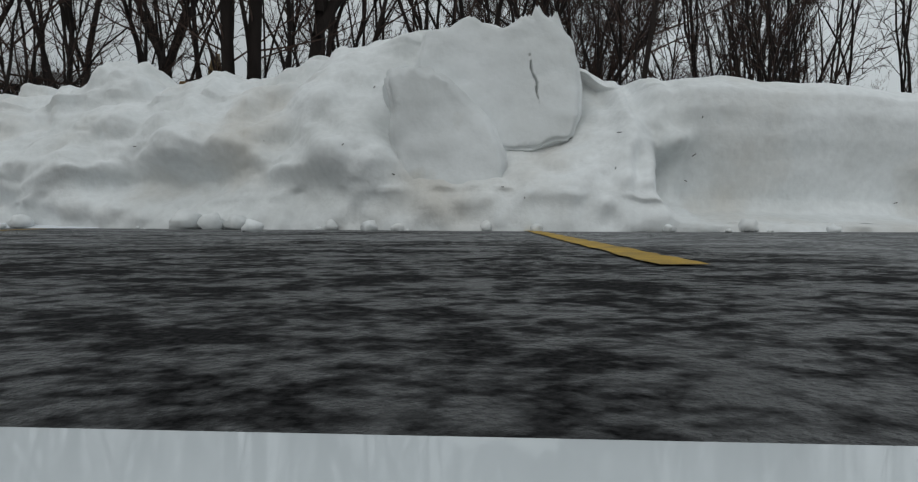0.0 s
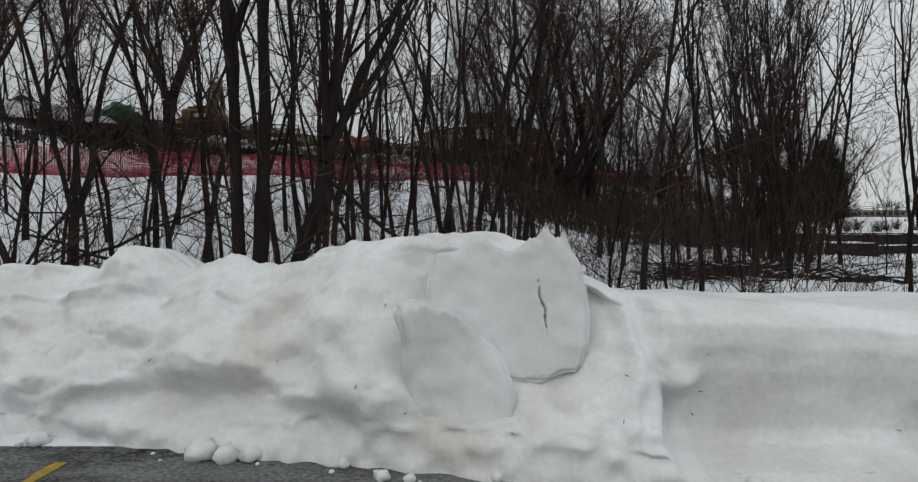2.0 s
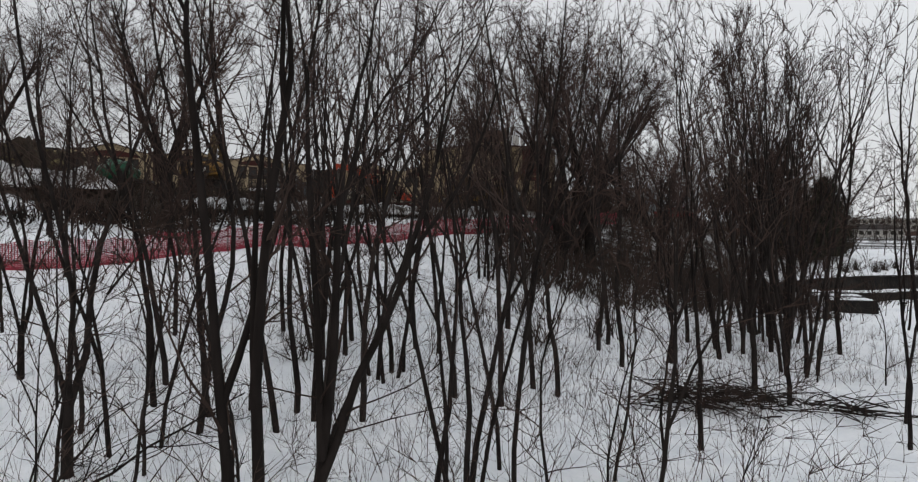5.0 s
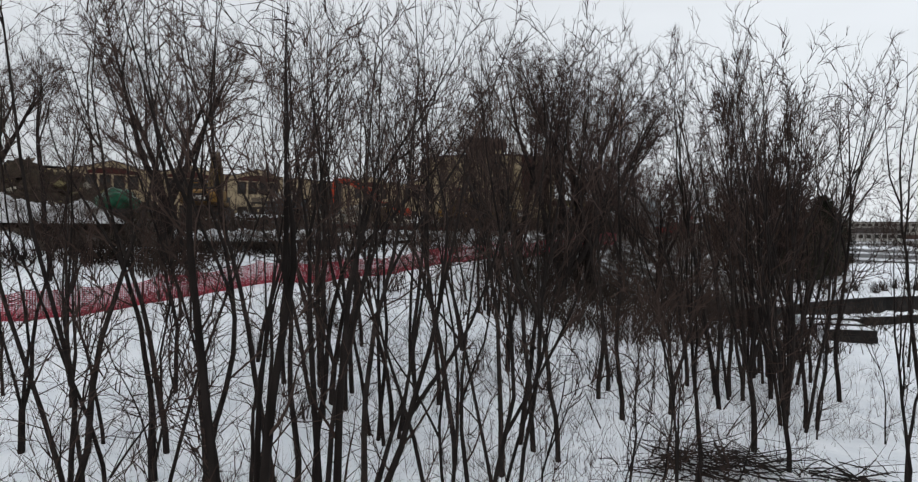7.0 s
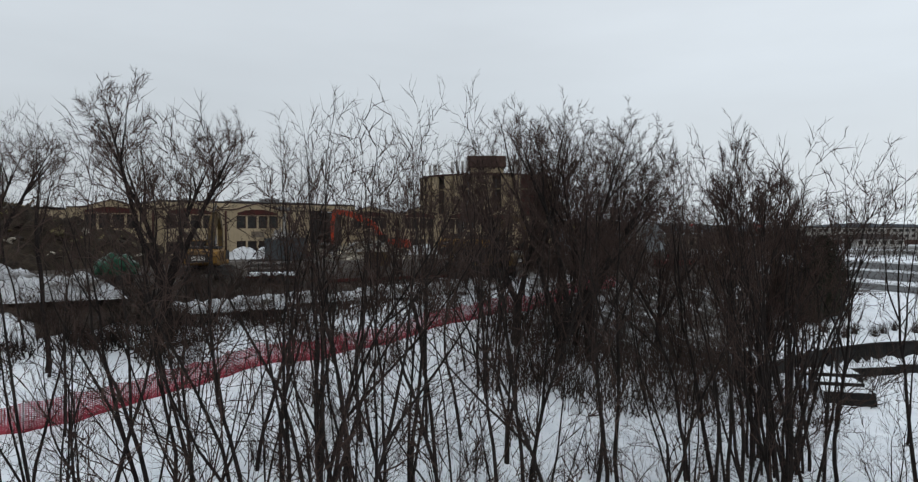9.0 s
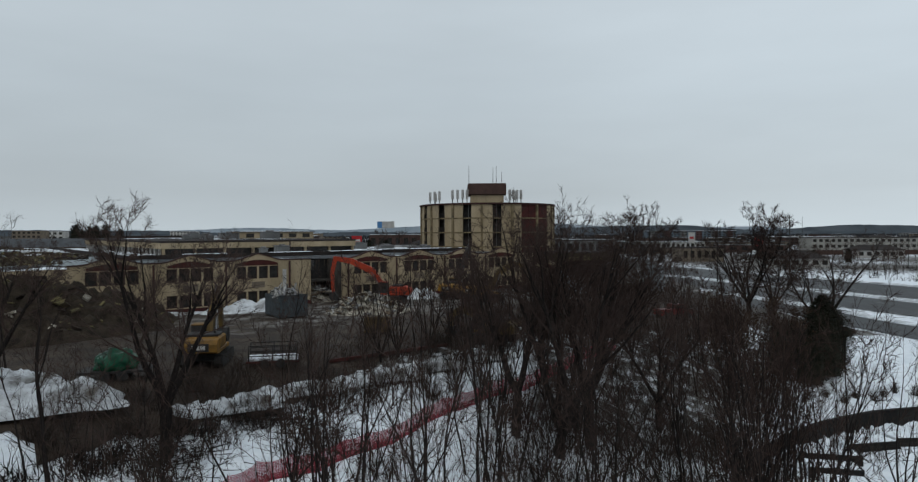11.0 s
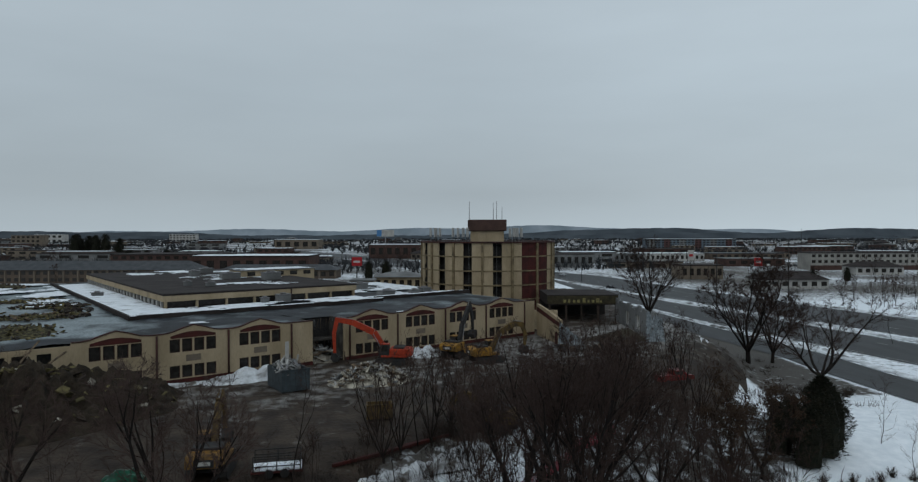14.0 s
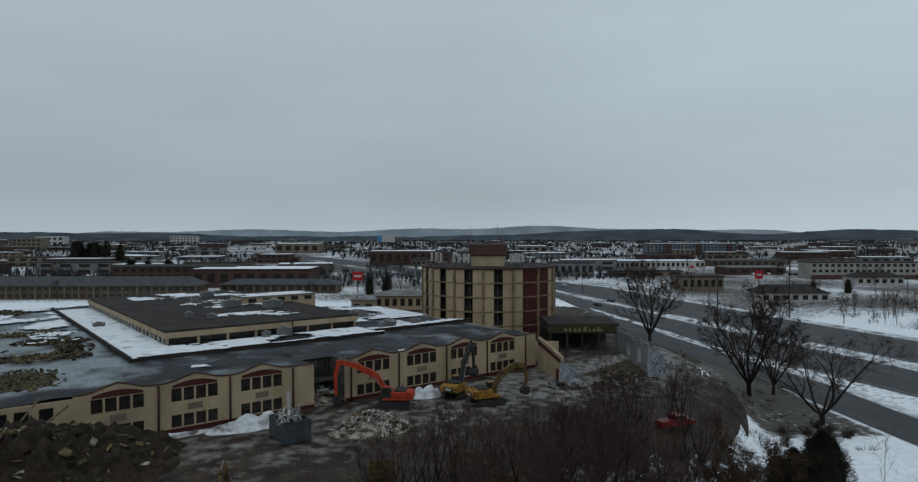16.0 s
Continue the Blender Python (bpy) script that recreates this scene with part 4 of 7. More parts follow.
def cedar(seed, height, radius, sprays=5200):
    """A dense evergreen column: a trunk and many flat drooping sprays, with gaps."""
    rnd = random.Random(seed)
    trunk = Wood()
    trunk.limb(grow(rnd, Vector((0, 0, -0.3)), Vector((0, 0, 1)), height * 0.95, 8, 0.02, 0), 0.16, 0.02, 7)
    v, f = [], []
    for i in range(sprays):
        h = rnd.random() ** 0.85
        rr = radius * (1 - h ** 5) * (0.86 + 0.14 * math.sin(9 * h + 2 * seed)) + 0.15
        a = rnd.uniform(0, 6.283)
        k = rnd.random() ** 0.4 * 1.08 * (1 + 0.16 * math.sin(3 * a + 5 * h + seed))
        c = Vector((math.cos(a) * rr * k, math.sin(a) * rr * k, 0.25 + h * (height - 0.3)))
        out = Vector((math.cos(a), math.sin(a), rnd.uniform(-0.2, 0.9))).normalized()
        side = out.cross(Vector((0, 0, 1))).normalized()
        ln, wd = rnd.uniform(0.3, 0.75) * (1.6 if sprays < 2000 else 1), rnd.uniform(0.10, 0.24) * (1.8 if sprays < 2000 else 1)
        n = len(v)
        up = side.cross(out) * rnd.uniform(-0.08, 0.08)
        for q in (c - side * wd, c + out * ln * 0.5 + up, c + side * wd, c + out * ln):
            v.append(tuple(q))
        f += [(n, n + 1, n + 3), (n + 1, n + 2, n + 3)]
    n0 = len(v)
    for j in range(9):
        for i in range(12):
            h, a = j / 8, 6.283 * i / 12
            rr = radius * 0.74 * (1 - h ** 4.6) * (1 + 0.18 * noise.noise(Vector((math.cos(a) * 2, math.sin(a) * 2, h * 4 + seed)))) + 0.05
            v.append((math.cos(a) * rr, math.sin(a) * rr, 0.3 + h * (height - 0.7)))
    for j in range(8):
        for i in range(12):
            f.append((n0 + j * 12 + i, n0 + j * 12 + (i + 1) % 12, n0 + (j + 1) * 12 + (i + 1) % 12, n0 + (j + 1) * 12 + i))
    top = empty("cedar", Matrix(), "dense dark evergreen cedar standing in snow", "cedar", "cedars")
    mesh_object("trunk", trunk.v, trunk.f, BARK, top, shade=True)
    mesh_object("crown", v, f, CEDARM, top)
    return top


placed = {}


def plant(proto, x, y, turn=0.0, size=1.0, tall=None, tilt=(0, 0), label=""):
    """The first planting places the tree itself, later ones copies."""
    m = pose(x, y, ground_at(x, y), tilt[0], tilt[1], turn) @ Matrix.Diagonal((size, size, tall or size, 1))
    if proto not in placed:
        placed[proto] = True
        proto.matrix_basis = m
        ob = proto
    else:
        proto_m = proto.matrix_basis.copy()
        proto.matrix_basis = Matrix()
        ob = copy_thing(proto, m)
        proto.matrix_basis = proto_m
    if label:
        ob["label"] = label
    return ob


def stem_tree(seed, height, stems, limbs, twigs, label):
    """A tree whose stems follow given lines of (x, y, z), seen close by."""
    rnd = random.Random(seed)
    trunk, crown = Wood(), Wood()
    lines = []
    for pts, r in stems:
        pts = [Vector(p) for p in pts]
        last = grow(rnd, pts[-1], pts[-1] - pts[-2], height - pts[-1].z, 6, 0.09, 0.05)
        fine = []
        for a, b in zip(pts, pts[1:]):
            fine += [a, a.lerp(b, 0.5) + Vector((rnd.gauss(0, 0.02), rnd.gauss(0, 0.02), 0))]
        lines.append((fine + last, r))
    dress(rnd, trunk, crown, lines, height, limbs, twigs, 0.22, 0.4, 0.006)
    top = empty("tree", Matrix(), label, "tree", "trees of the wood")
    mesh_object("trunk", trunk.v, trunk.f, BARK, top, shade=True)
    mesh_object("crown", crown.v, crown.f, TWIG, top)
    return top


stem_tree(3, 9.3, [([(-2.26, 7.0, 0.4), (-2.38, 7.0, 1.2), (-2.44, 7.05, 2.8), (-2.62, 7.1, 4.8), (-2.9, 7.2, 7.2)], 0.085),
                    ([(-2.2, 7.05, 0.4), (-2.16, 7.1, 1.4), (-2.12, 7.1, 2.7), (-2.1, 7.15, 4.7), (-1.86, 7.2, 6.6)], 0.095)], 26, 5,
          "dark double-stemmed tree close behind the snow bank")
stem_tree(8, 9.8, [([(-2.08, 7.5, 0.3), (-1.9, 7.6, 1.1), (-1.68, 7.8, 1.9), (-1.58, 8.0, 3.0), (-1.5, 8.2, 4.4), (-1.45, 8.4, 6.0)], 0.105),
                    ([(-1.64, 7.85, 2.3), (-1.25, 8.3, 3.5), (-0.75, 8.7, 4.6), (-0.4, 9.0, 5.8)], 0.065),
                    ([(-1.62, 7.9, 2.6), (-1.72, 8.2, 4.2), (-1.9, 8.5, 6.2)], 0.055)], 26, 5,
          "leaning forked tree with dark bark behind the snow bank")
stem_tree(11, 6.5, [([(1.9, 6.8, 0.6), (1.98, 6.9, 1.6), (2.2, 7.0, 2.9), (2.35, 7.1, 4.0)], 0.038)], 14, 4, "thin young tree with low twigs behind the snow bank")
stem_tree(12, 7.5, [([(-4.75, 6.9, 0.5), (-4.85, 7.0, 1.1), (-5.2, 7.1, 1.7), (-5.6, 7.2, 3.2)], 0.05),
                    ([(-4.78, 6.95, 0.9), (-4.7, 7.0, 1.8), (-4.66, 7.0, 2.2)], 0.022)], 12, 4, "crooked young tree with low branches behind the snow bank")

slender = [tree(10 + i, 15.0, 0.095, limbs=23, twigs=3, clear=0.24, wide=0.44, thick=0.0078, lean=((-0.05, 0.02), (0.05, 0), (0, 0.04), (0.06, -0.02), (-0.06, 0), (0.02, 0.05))[i]) for i in range(6)]
forked = [tree(30 + i, 15, 0.115, stems=3 if i < 2 else 2, fork=(0.22, 0.10, 0.03)[i], wide=0.25, limbs=25, twigs=3, thick=0.0078, leaders=1) for i in range(3)]
clump = [tree(40 + i, 14.5, 0.125, stems=6, fork=0.02, wide=0.22, limbs=38, twigs=3, thick=0.0115, leaders=1) for i in range(2)]
round_crown = dict(ang=(0.45, 1.1), lift=0.05, up=0.03, leaders=3, spray=1.0)
spreading = [tree(50, 16.5, 0.34, stems=4, fork=0.18, wide=0.50, limbs=130, twigs=9, thick=0.0125, dome=(6.2, 8.4, 7.2), **round_crown), tree(51, 23, 0.36, stems=8, fork=0.07, wide=0.50, limbs=210, twigs=7, thick=0.0125, lean=(0.07, 0), ang=(0.35, 0.95), lift=0.06, up=0.04, leaders=3, dome=(8.6, 11.0, 9.8), spray=1.0),
             tree(52, 11.5, 0.28, stems=5, fork=0.14, wide=0.85, limbs=95, twigs=8, thick=0.014, **round_crown), tree(53, 16.0, 0.26, stems=7, fork=0.10, wide=0.5, limbs=140, twigs=8, thick=0.021, dome=(5.2, 8.0, 7.8), **round_crown)]
thicket = [tree(55 + i, 10, 0.13, stems=6, fork=0.06, wide=0.42, limbs=28, twigs=3, thick=0.022, ang=(0.4, 1.0), lift=0.08, leaders=1) for i in range(2)]
sapling = [tree(60 + i, 6.5, 0.035, limbs=11, twigs=2, clear=0.12, wide=0.5, leaders=1) for i in range(3)]

# singly placed trees: kind, x, y, turn, size
for proto, x, y, turn, size in (
        (forked[2], -7.4, 14.8, 20, 0.9), (slender[1], -8.5, 18.4, 70, 1.0), (slender[2], -6.4, 16.2, 200, 0.95), (slender[3], -6.6, 17.5, 150, 1.0),
        (slender[4], -4.5, 18.3, 10, 1.0), (slender[0], -2.8, 13.2, 130, 0.78), (slender[3], -0.1, 20.3, 40, 1.0), (forked[2], 1.1, 14.0, 90, 0.9), (slender[0], 1.3, 19.4, 280, 0.95),
        (slender[1], 2.5, 21.7, 10, 1.0), (slender[2], 3.2, 21.0, 100, 0.95), (slender[4], 6.4, 25.7, 0, 1.1), (slender[5], 6.0, 16.2, 33, 0.75),
        (forked[0], 10.2, 22.6, 50, 0.82), (slender[3], 10.3, 20.4, 0, 0.85), (sapling[0], 13.0, 23.7, 0, 1.0), (slender[1], 12.6, 18.5, 180, 0.6),
        (slender[5], 11.3, 16.4, 10, 0.6), (slender[3], 6.7, 29.4, 0, 1.1), (slender[4], 6.0, 28.1, 200, 1.1), (slender[0], 10.9, 27.3, 0, 1.1),
        (slender[5], 14.0, 29.4, 0, 1.15), (slender[2], 10.9, 31.2, 90, 1.1), (slender[3], -16.3, 27.2, 0, 0.75), (slender[4], -19.7, 31.5, 0, 0.85),
        (slender[5], -10.1, 23.4, 0, 0.9), (slender[2], 0.2, 33.0, 0, 1.0),
        (sapling[2], 3.0, 13.3, 0, 0.9), (sapling[0], -5.9, 8.9, 30, 0.8), (sapling[1], 4.2, 9.6, 30, 0.6),
        (clump[0], 0.0, 11.6, 0, 0.74), (forked[1], 13.5, 27.0, 0, 1.1),
        (clump[1], 12.9, 25.0, 150, 1.1), (spreading[0], -16.5, 37.3, 40, 1.0), (spreading[0], 16.5, 53.8, 220, 0.8), (spreading[0], -27.5, 38.5, 60, 0.8),
        (slender[4], -19.4, 31.2, 0, 0.9), (clump[0], -5.0, 24.5, 70, 1.12), (clump[1], -2.4, 22.5, 200, 1.1), (slender[0], -7.3, 38.7, 0, 0.8), (slender[2], 0.5, 41.5, 0, 0.8)):
    plant(proto, x, y, turn, size)


def plant_to(proto, x, y, turn, size, top, label="", tilt=(0, 0)):
    """A tree whose highest twig stands at the height top."""
    tall = max(v.co.z for part_ in proto.children for v in part_.data.vertices)
    plant(proto, x, y, turn, size, (top - ground_at(x, y)) / tall, tilt, label)


# the trees that stand out above the wood: kind, x, y, turn, width, top
for proto, x, y, turn, size, top in (
        (slender[1], -2.6, 17.8, 240, 1.0, 16.2), (slender[2], -3.9, 17.8, 300, 1.0, 16.1), (slender[0], -4.6, 16.8, 20, 0.95, 15.5),
        (slender[4], -1.7, 26.6, 90, 1.1, 18.0), (slender[3], -0.8, 26.5, 10, 1.05, 17.7), (slender[1], -4.2, 26.0, 45, 1.1, 17.6),
        (forked[0], -5.5, 26.2, 10, 0.95, 17.4), (slender[5], -6.9, 26.0, 140, 1.0, 17.3), (slender[2], -8.4, 27.4, 250, 1.0, 16.6),
        (clump[0], 12.2, 29.6, 90, 1.15, 16.4), (clump[1], 15.2, 31.5, 50, 1.15, 17.4), (clump[0], 17.0, 33.0, 150, 1.1, 17.0)):
    plant_to(proto, x, y, turn, size, top)
plant_to(forked[1], 2.4, 32.0, 30, 1.1, 19.2, "bare forked tree with a fine crown in the wood")
plant_to(spreading[3], 14.9, 33.2, 160, 0.5, 17.4, "bare tree with a narrow dense crown among clumped stems")
plant_to(spreading[1], 7.1, 46.1, 0, 1.1, 21.7, "broad bare tree with many limbs beside the safety fence")
plant_to(spreading[0], 4.2, 47.5, 120, 1.0, 19.6, "bare tree with a rounded crown behind the safety fence")
plant_to(spreading[0], 9.8, 48.5, 300, 1.15, 21.0, "bare tree with a rounded crown behind the safety fence")

# the rest of the wood, scattered
rw = random.Random(77)
spots = [(-2.8, 13.2), (0, 11.6)]


def scatter(count, xr, yr, protos, sizes, gap=1.2, ok=None):
    done = 0
    for _ in range(count * 12):
        if done == count:
            break
        x, y = rw.uniform(*xr), rw.uniform(*yr)
        if (ok is None or ok(x, y)) and all((x - a) ** 2 + (y - b) ** 2 > gap * gap for a, b in spots):
            spots.append((x, y))
            plant(rw.choice(protos), x, y, rw.uniform(0, 360), rw.uniform(*sizes))
            done += 1


def below_fence(x, y):
    return -0.764 * x + 0.645 * y < 30


scatter(5, (-20, -6), (13, 34), slender + forked, (0.75, 1.05), 1.8, below_fence)
scatter(5, (-6, 9), (20, 44), slender + clump[:1] + forked, (0.8, 1.1), 1.5, below_fence)
scatter(5, (9, 21), (26, 46), slender + clump[:1], (0.9, 1.15), 1.3)
scatter(4, (16, 27), (33, 50), slender + clump, (0.7, 0.95), 1.5)
plant(clump[0], 15.6, 34.2, 80, 1.0)
scatter(2, (3, 15), (41, 52), thicket, (0.45, 0.6), 1.6)
scatter(11, (-8, 6), (54, 68), thicket, (0.6, 0.95), 1.8, lambda x, y: 34 < -0.764 * x + 0.645 * y < 47)
scatter(10, (12, 32), (48, 70), slender[:3] + sapling, (0.6, 0.85), 2.0)
scatter(13, (7, 34), (54, 90), thicket, (0.65, 0.95), 3.4, lambda x, y: 31.5 < -0.764 * x + 0.645 * y < 43)
scatter(15, (0, 38), (46, 94), thicket, (0.6, 0.9), 3.0, lambda x, y: 24 < -0.764 * x + 0.645 * y < 42)
scatter(6, (14, 36), (50, 84), thicket, (0.6, 0.85), 3.5, lambda x, y: 14 < -0.764 * x + 0.645 * y < 31 and x < 20 + (y - 50) * 0.5)
scatter(6, (-6, 26), (56, 74), slender[:3] + sapling, (0.55, 0.8), 2.0, lambda x, y: 33 < -0.764 * x + 0.645 * y < 47)
scatter(8, (-34, -20), (24, 44), slender[:3], (0.6, 0.9), 2.0)
scatter(7, (-19, -9), (15, 25), slender, (0.55, 0.75), 1.6)
scatter(22, (-24, 14), (36, 66), sapling + slender[:3], (0.6, 0.85), 1.3, lambda x, y: 29 < -0.764 * x + 0.645 * y < 43)
scatter(16, (4, 34), (48, 84), sapling + thicket[:1], (0.5, 0.75), 1.8, lambda x, y: 24 < -0.764 * x + 0.645 * y < 38)
scatter(3, (14, 24), (18, 28), sapling, (0.6, 0.9), 2.0)
for x, y, turn, size in ((-5.6, 11.2, 0, 1.15), (-7.8, 12.6, 80, 1.25), (-4.2, 12.4, 200, 1.2), (-9.0, 11.0, 130, 1.1), (-3.4, 10.6, 310, 1.0), (-6.6, 13.8, 20, 1.3),
                         (1.8, 12.8, 40, 1.1), (3.4, 14.4, 160, 1.2), (4.8, 15.2, 290, 1.2), (7.2, 21.4, 120, 1.3)):
    plant(sapling[int(turn) % 3], x, y, turn, size, label="thin young bare tree standing in snow")

# trees along the road and on the lawn: kind, x, y, turn, width, height
for proto, x, y, turn, size, tall, label in (
        (spreading[3], 53.6, 121, 0, 1.7, 1.42, "bare tree with many upright limbs on the verge of the road"), (spreading[3], 60.0, 125, 140, 1.25, 1.2, "bare tree with upright limbs on the verge of the road"),
        (spreading[2], 57.3, 103.2, 100, 1.45, 1.12, "bare spreading tree with crooked limbs beside the road"), (spreading[3], 52.0, 179, 200, 1.8, 1.6, "bare rounded tree standing beside the frontage road"),
        (sapling[0], 48.8, 75.2, 0, 1.35, 1.35, "small bare lawn tree with a fine twiggy crown"), (sapling[1], 48.2, 68.8, 0, 1.05, 1.05, "small bare lawn tree with a fine twiggy crown"),
        (slender[2], 97, 146, 0, 0.6, 0.6, "slim bare tree on the snowy median")):
    plant(proto, x, y, turn, size, tall, label=label)

red_cedar = [cedar(1, 8.8, 3.0), cedar(2, 8.2, 3.2)]
for k, x, y, size in ((0, 40, 72, 1.0), (1, 35.5, 72.5, 0.68), (0, 37.2, 69.3, 0.7), (1, 42.4, 74.5, 0.8), (1, 38.6, 75.6, 0.62), (0, 45.6, 84.5, 0.35), (1, 47.5, 87.5, 0.3), (0, 43.5, 80.5, 0.45)):
    plant(red_cedar[k], x, y, 40 * x, size * 0.78, size)

DEADLEAF = material("dead_oak_leaves", (0.030, 0.021, 0.015), 0.95, (0.055, 0.036, 0.024), 1.2, fine=0.3, spec=0.05)


def leafy_oak(seed, height, stems):
    """A round oak that has kept its dead leaves: trunk, boughs and a crown of small leaves in clumps."""
    ob = tree(seed, height, 0.2, stems=stems, fork=0.12, wide=0.5, limbs=46, twigs=4, thick=0.014, leaders=2)
    rnd = random.Random(seed)
    crown = next(c for c in ob.children if c.name.startswith("crown"))
    seats = [v.co.copy() for v in crown.data.vertices if v.co.z > height * 0.16]
    v, f = [], []
    for _ in range(5200):
        p = rnd.choice(seats) + Vector((rnd.gauss(0, 0.22), rnd.gauss(0, 0.22), rnd.gauss(0, 0.22)))
        a, b = spread(rnd, Vector((0, 0, 1)), rnd.uniform(0.3, 1.4)), Vector((rnd.gauss(0, 1), rnd.gauss(0, 1), rnd.gauss(0, 1))).normalized()
        n, w = len(v), rnd.uniform(0.07, 0.15)
        for q in (p, p + (a + b * 0.6) * w, p + a * w * 2, p + (a - b * 0.6) * w):
            v.append(tuple(q))
        f.append((n, n + 1, n + 2, n + 3))
    mesh_object("leaves", v, f, DEADLEAF, ob, "withered brown leaves")
    ob["label"] = "dense round oak still carrying withered brown leaves"
    return ob


plant(leafy_oak(81, 9.6, 5), 31.0, 66.5, 0, 1.0)
plant(leafy_oak(82, 7.6, 4), 26.8, 64.5, 40, 1.0)

bush = [shrub(1, 1.3, 50, 0.45, "small bare ornamental shrub in the snow"), shrub(2, 2.2, 23, 0.5, "tangled dead brown brush")]
for x, y in ((41.7, 65.7), (43.3, 66.9), (45.2, 67.9), (47.0, 67.2), (40.2, 66.4), (38.3, 64.8), (50.5, 69.0), (37.0, 66.0), (52, 68.5), (57, 96), (58.2, 97.2), (56.2, 99), (49.6, 90.5), (51, 91.5), (52.6, 92.2), (50, 93.5), (54, 95), (47.5, 95), (46, 92), (52, 98), (49, 99), (55.5, 101.5)):
    plant(bush[0], x, y, 37 * x, 1.0 if y < 80 else 1.7, 1.0 if y < 80 else 1.2)
rb = random.Random(5)
for i in range(110):
    a, q = rb.uniform(-6, 80), 41.0 + rb.gauss(0, 2.2)
    plant(bush[1], 0.645 * a - 0.764 * q, 0.764 * a + 0.645 * q, rb.uniform(0, 360), rb.uniform(0.85, 1.35))
for i in range(60):
    x, y = rb.uniform(12, 46), rb.uniform(55, 110)
    if 22 < -0.764 * x + 0.645 * y < 50:
        plant(bush[1], x, y, rb.uniform(0, 360), rb.uniform(0.9, 1.7))
for i in range(34):
    a, q = rb.uniform(14, 46), rb.uniform(31.5, 38)
    plant(bush[1], 0.645 * a - 0.764 * q, 0.764 * a + 0.645 * q, rb.uniform(0, 360), rb.uniform(0.8, 1.4))
for i in range(20):
    x, y = rb.uniform(-9, 24), rb.uniform(20, 52)
    if 12 < -0.764 * x + 0.645 * y < 30:
        plant(bush[1], x, y, rb.uniform(0, 360), rb.uniform(0.7, 1.4))


def brush_belt(name, label, seed, count, place, tall, thick, canes=16, mat=BRUSHM):
    """A belt of tangled brush: many tufts of bent canes as one mesh; place gives each tuft's x and y."""
    rnd = random.Random(seed)
    w = Wood()
    for _ in range(count):
        spot = place(rnd)
        if spot is None:
            continue
        size = rnd.uniform(*tall)
        for _ in range(canes):
            x, y = spot[0] + rnd.gauss(0, 0.3) * size, spot[1] + rnd.gauss(0, 0.3) * size
            t, a = abs(rnd.gauss(0, 0.6)), rnd.uniform(0, 6.28)
            line = grow(rnd, Vector((x, y, ground_at(x, y) - 0.05)), Vector((math.cos(a) * math.sin(t), math.sin(a) * math.sin(t), math.cos(t))), size * rnd.uniform(0.5, 1.1), 3, 0.22, 0.0)
            w.limb(line, thick, 0.0, 3)
    tagged(mesh_object(name, w.v, w.f, mat), label, "brush", kind="stuff")


def hedge_spot(r):
    a, q = r.uniform(-8, 44), 37.6 + r.gauss(0, 0.8)
    return 0.645 * a - 0.764 * q, 0.764 * a + 0.645 * q


def slope_spot(r):
    x, y = (r.uniform(2, 24), r.uniform(40, 58)) if r.random() < 0.65 else (r.uniform(4, 40), r.uniform(41, 72))
    return (x, y) if 8 < -0.764 * x + 0.645 * y < 31 else None


brush_belt("brush", "dark tangled brush along the edge of the yard", 1, 140, hedge_spot, (0.9, 1.9), 0.034, 20, BARK)
brush_belt("brush", "dead brown brush filling the slope below the fence", 2, 420, slope_spot, (1.6, 3.6), 0.032, 15)
brush_belt("brush", "low dead brush on the verge of the road", 3, 60, lambda r: (r.uniform(42, 58), r.uniform(88, 128)), (0.6, 1.4), 0.03)
brush_belt("brush", "dead brown brush in the snowy field", 4, 150, lambda r: (r.uniform(140, 250), r.uniform(205, 290)), (1.6, 4.0), 0.06, 9)


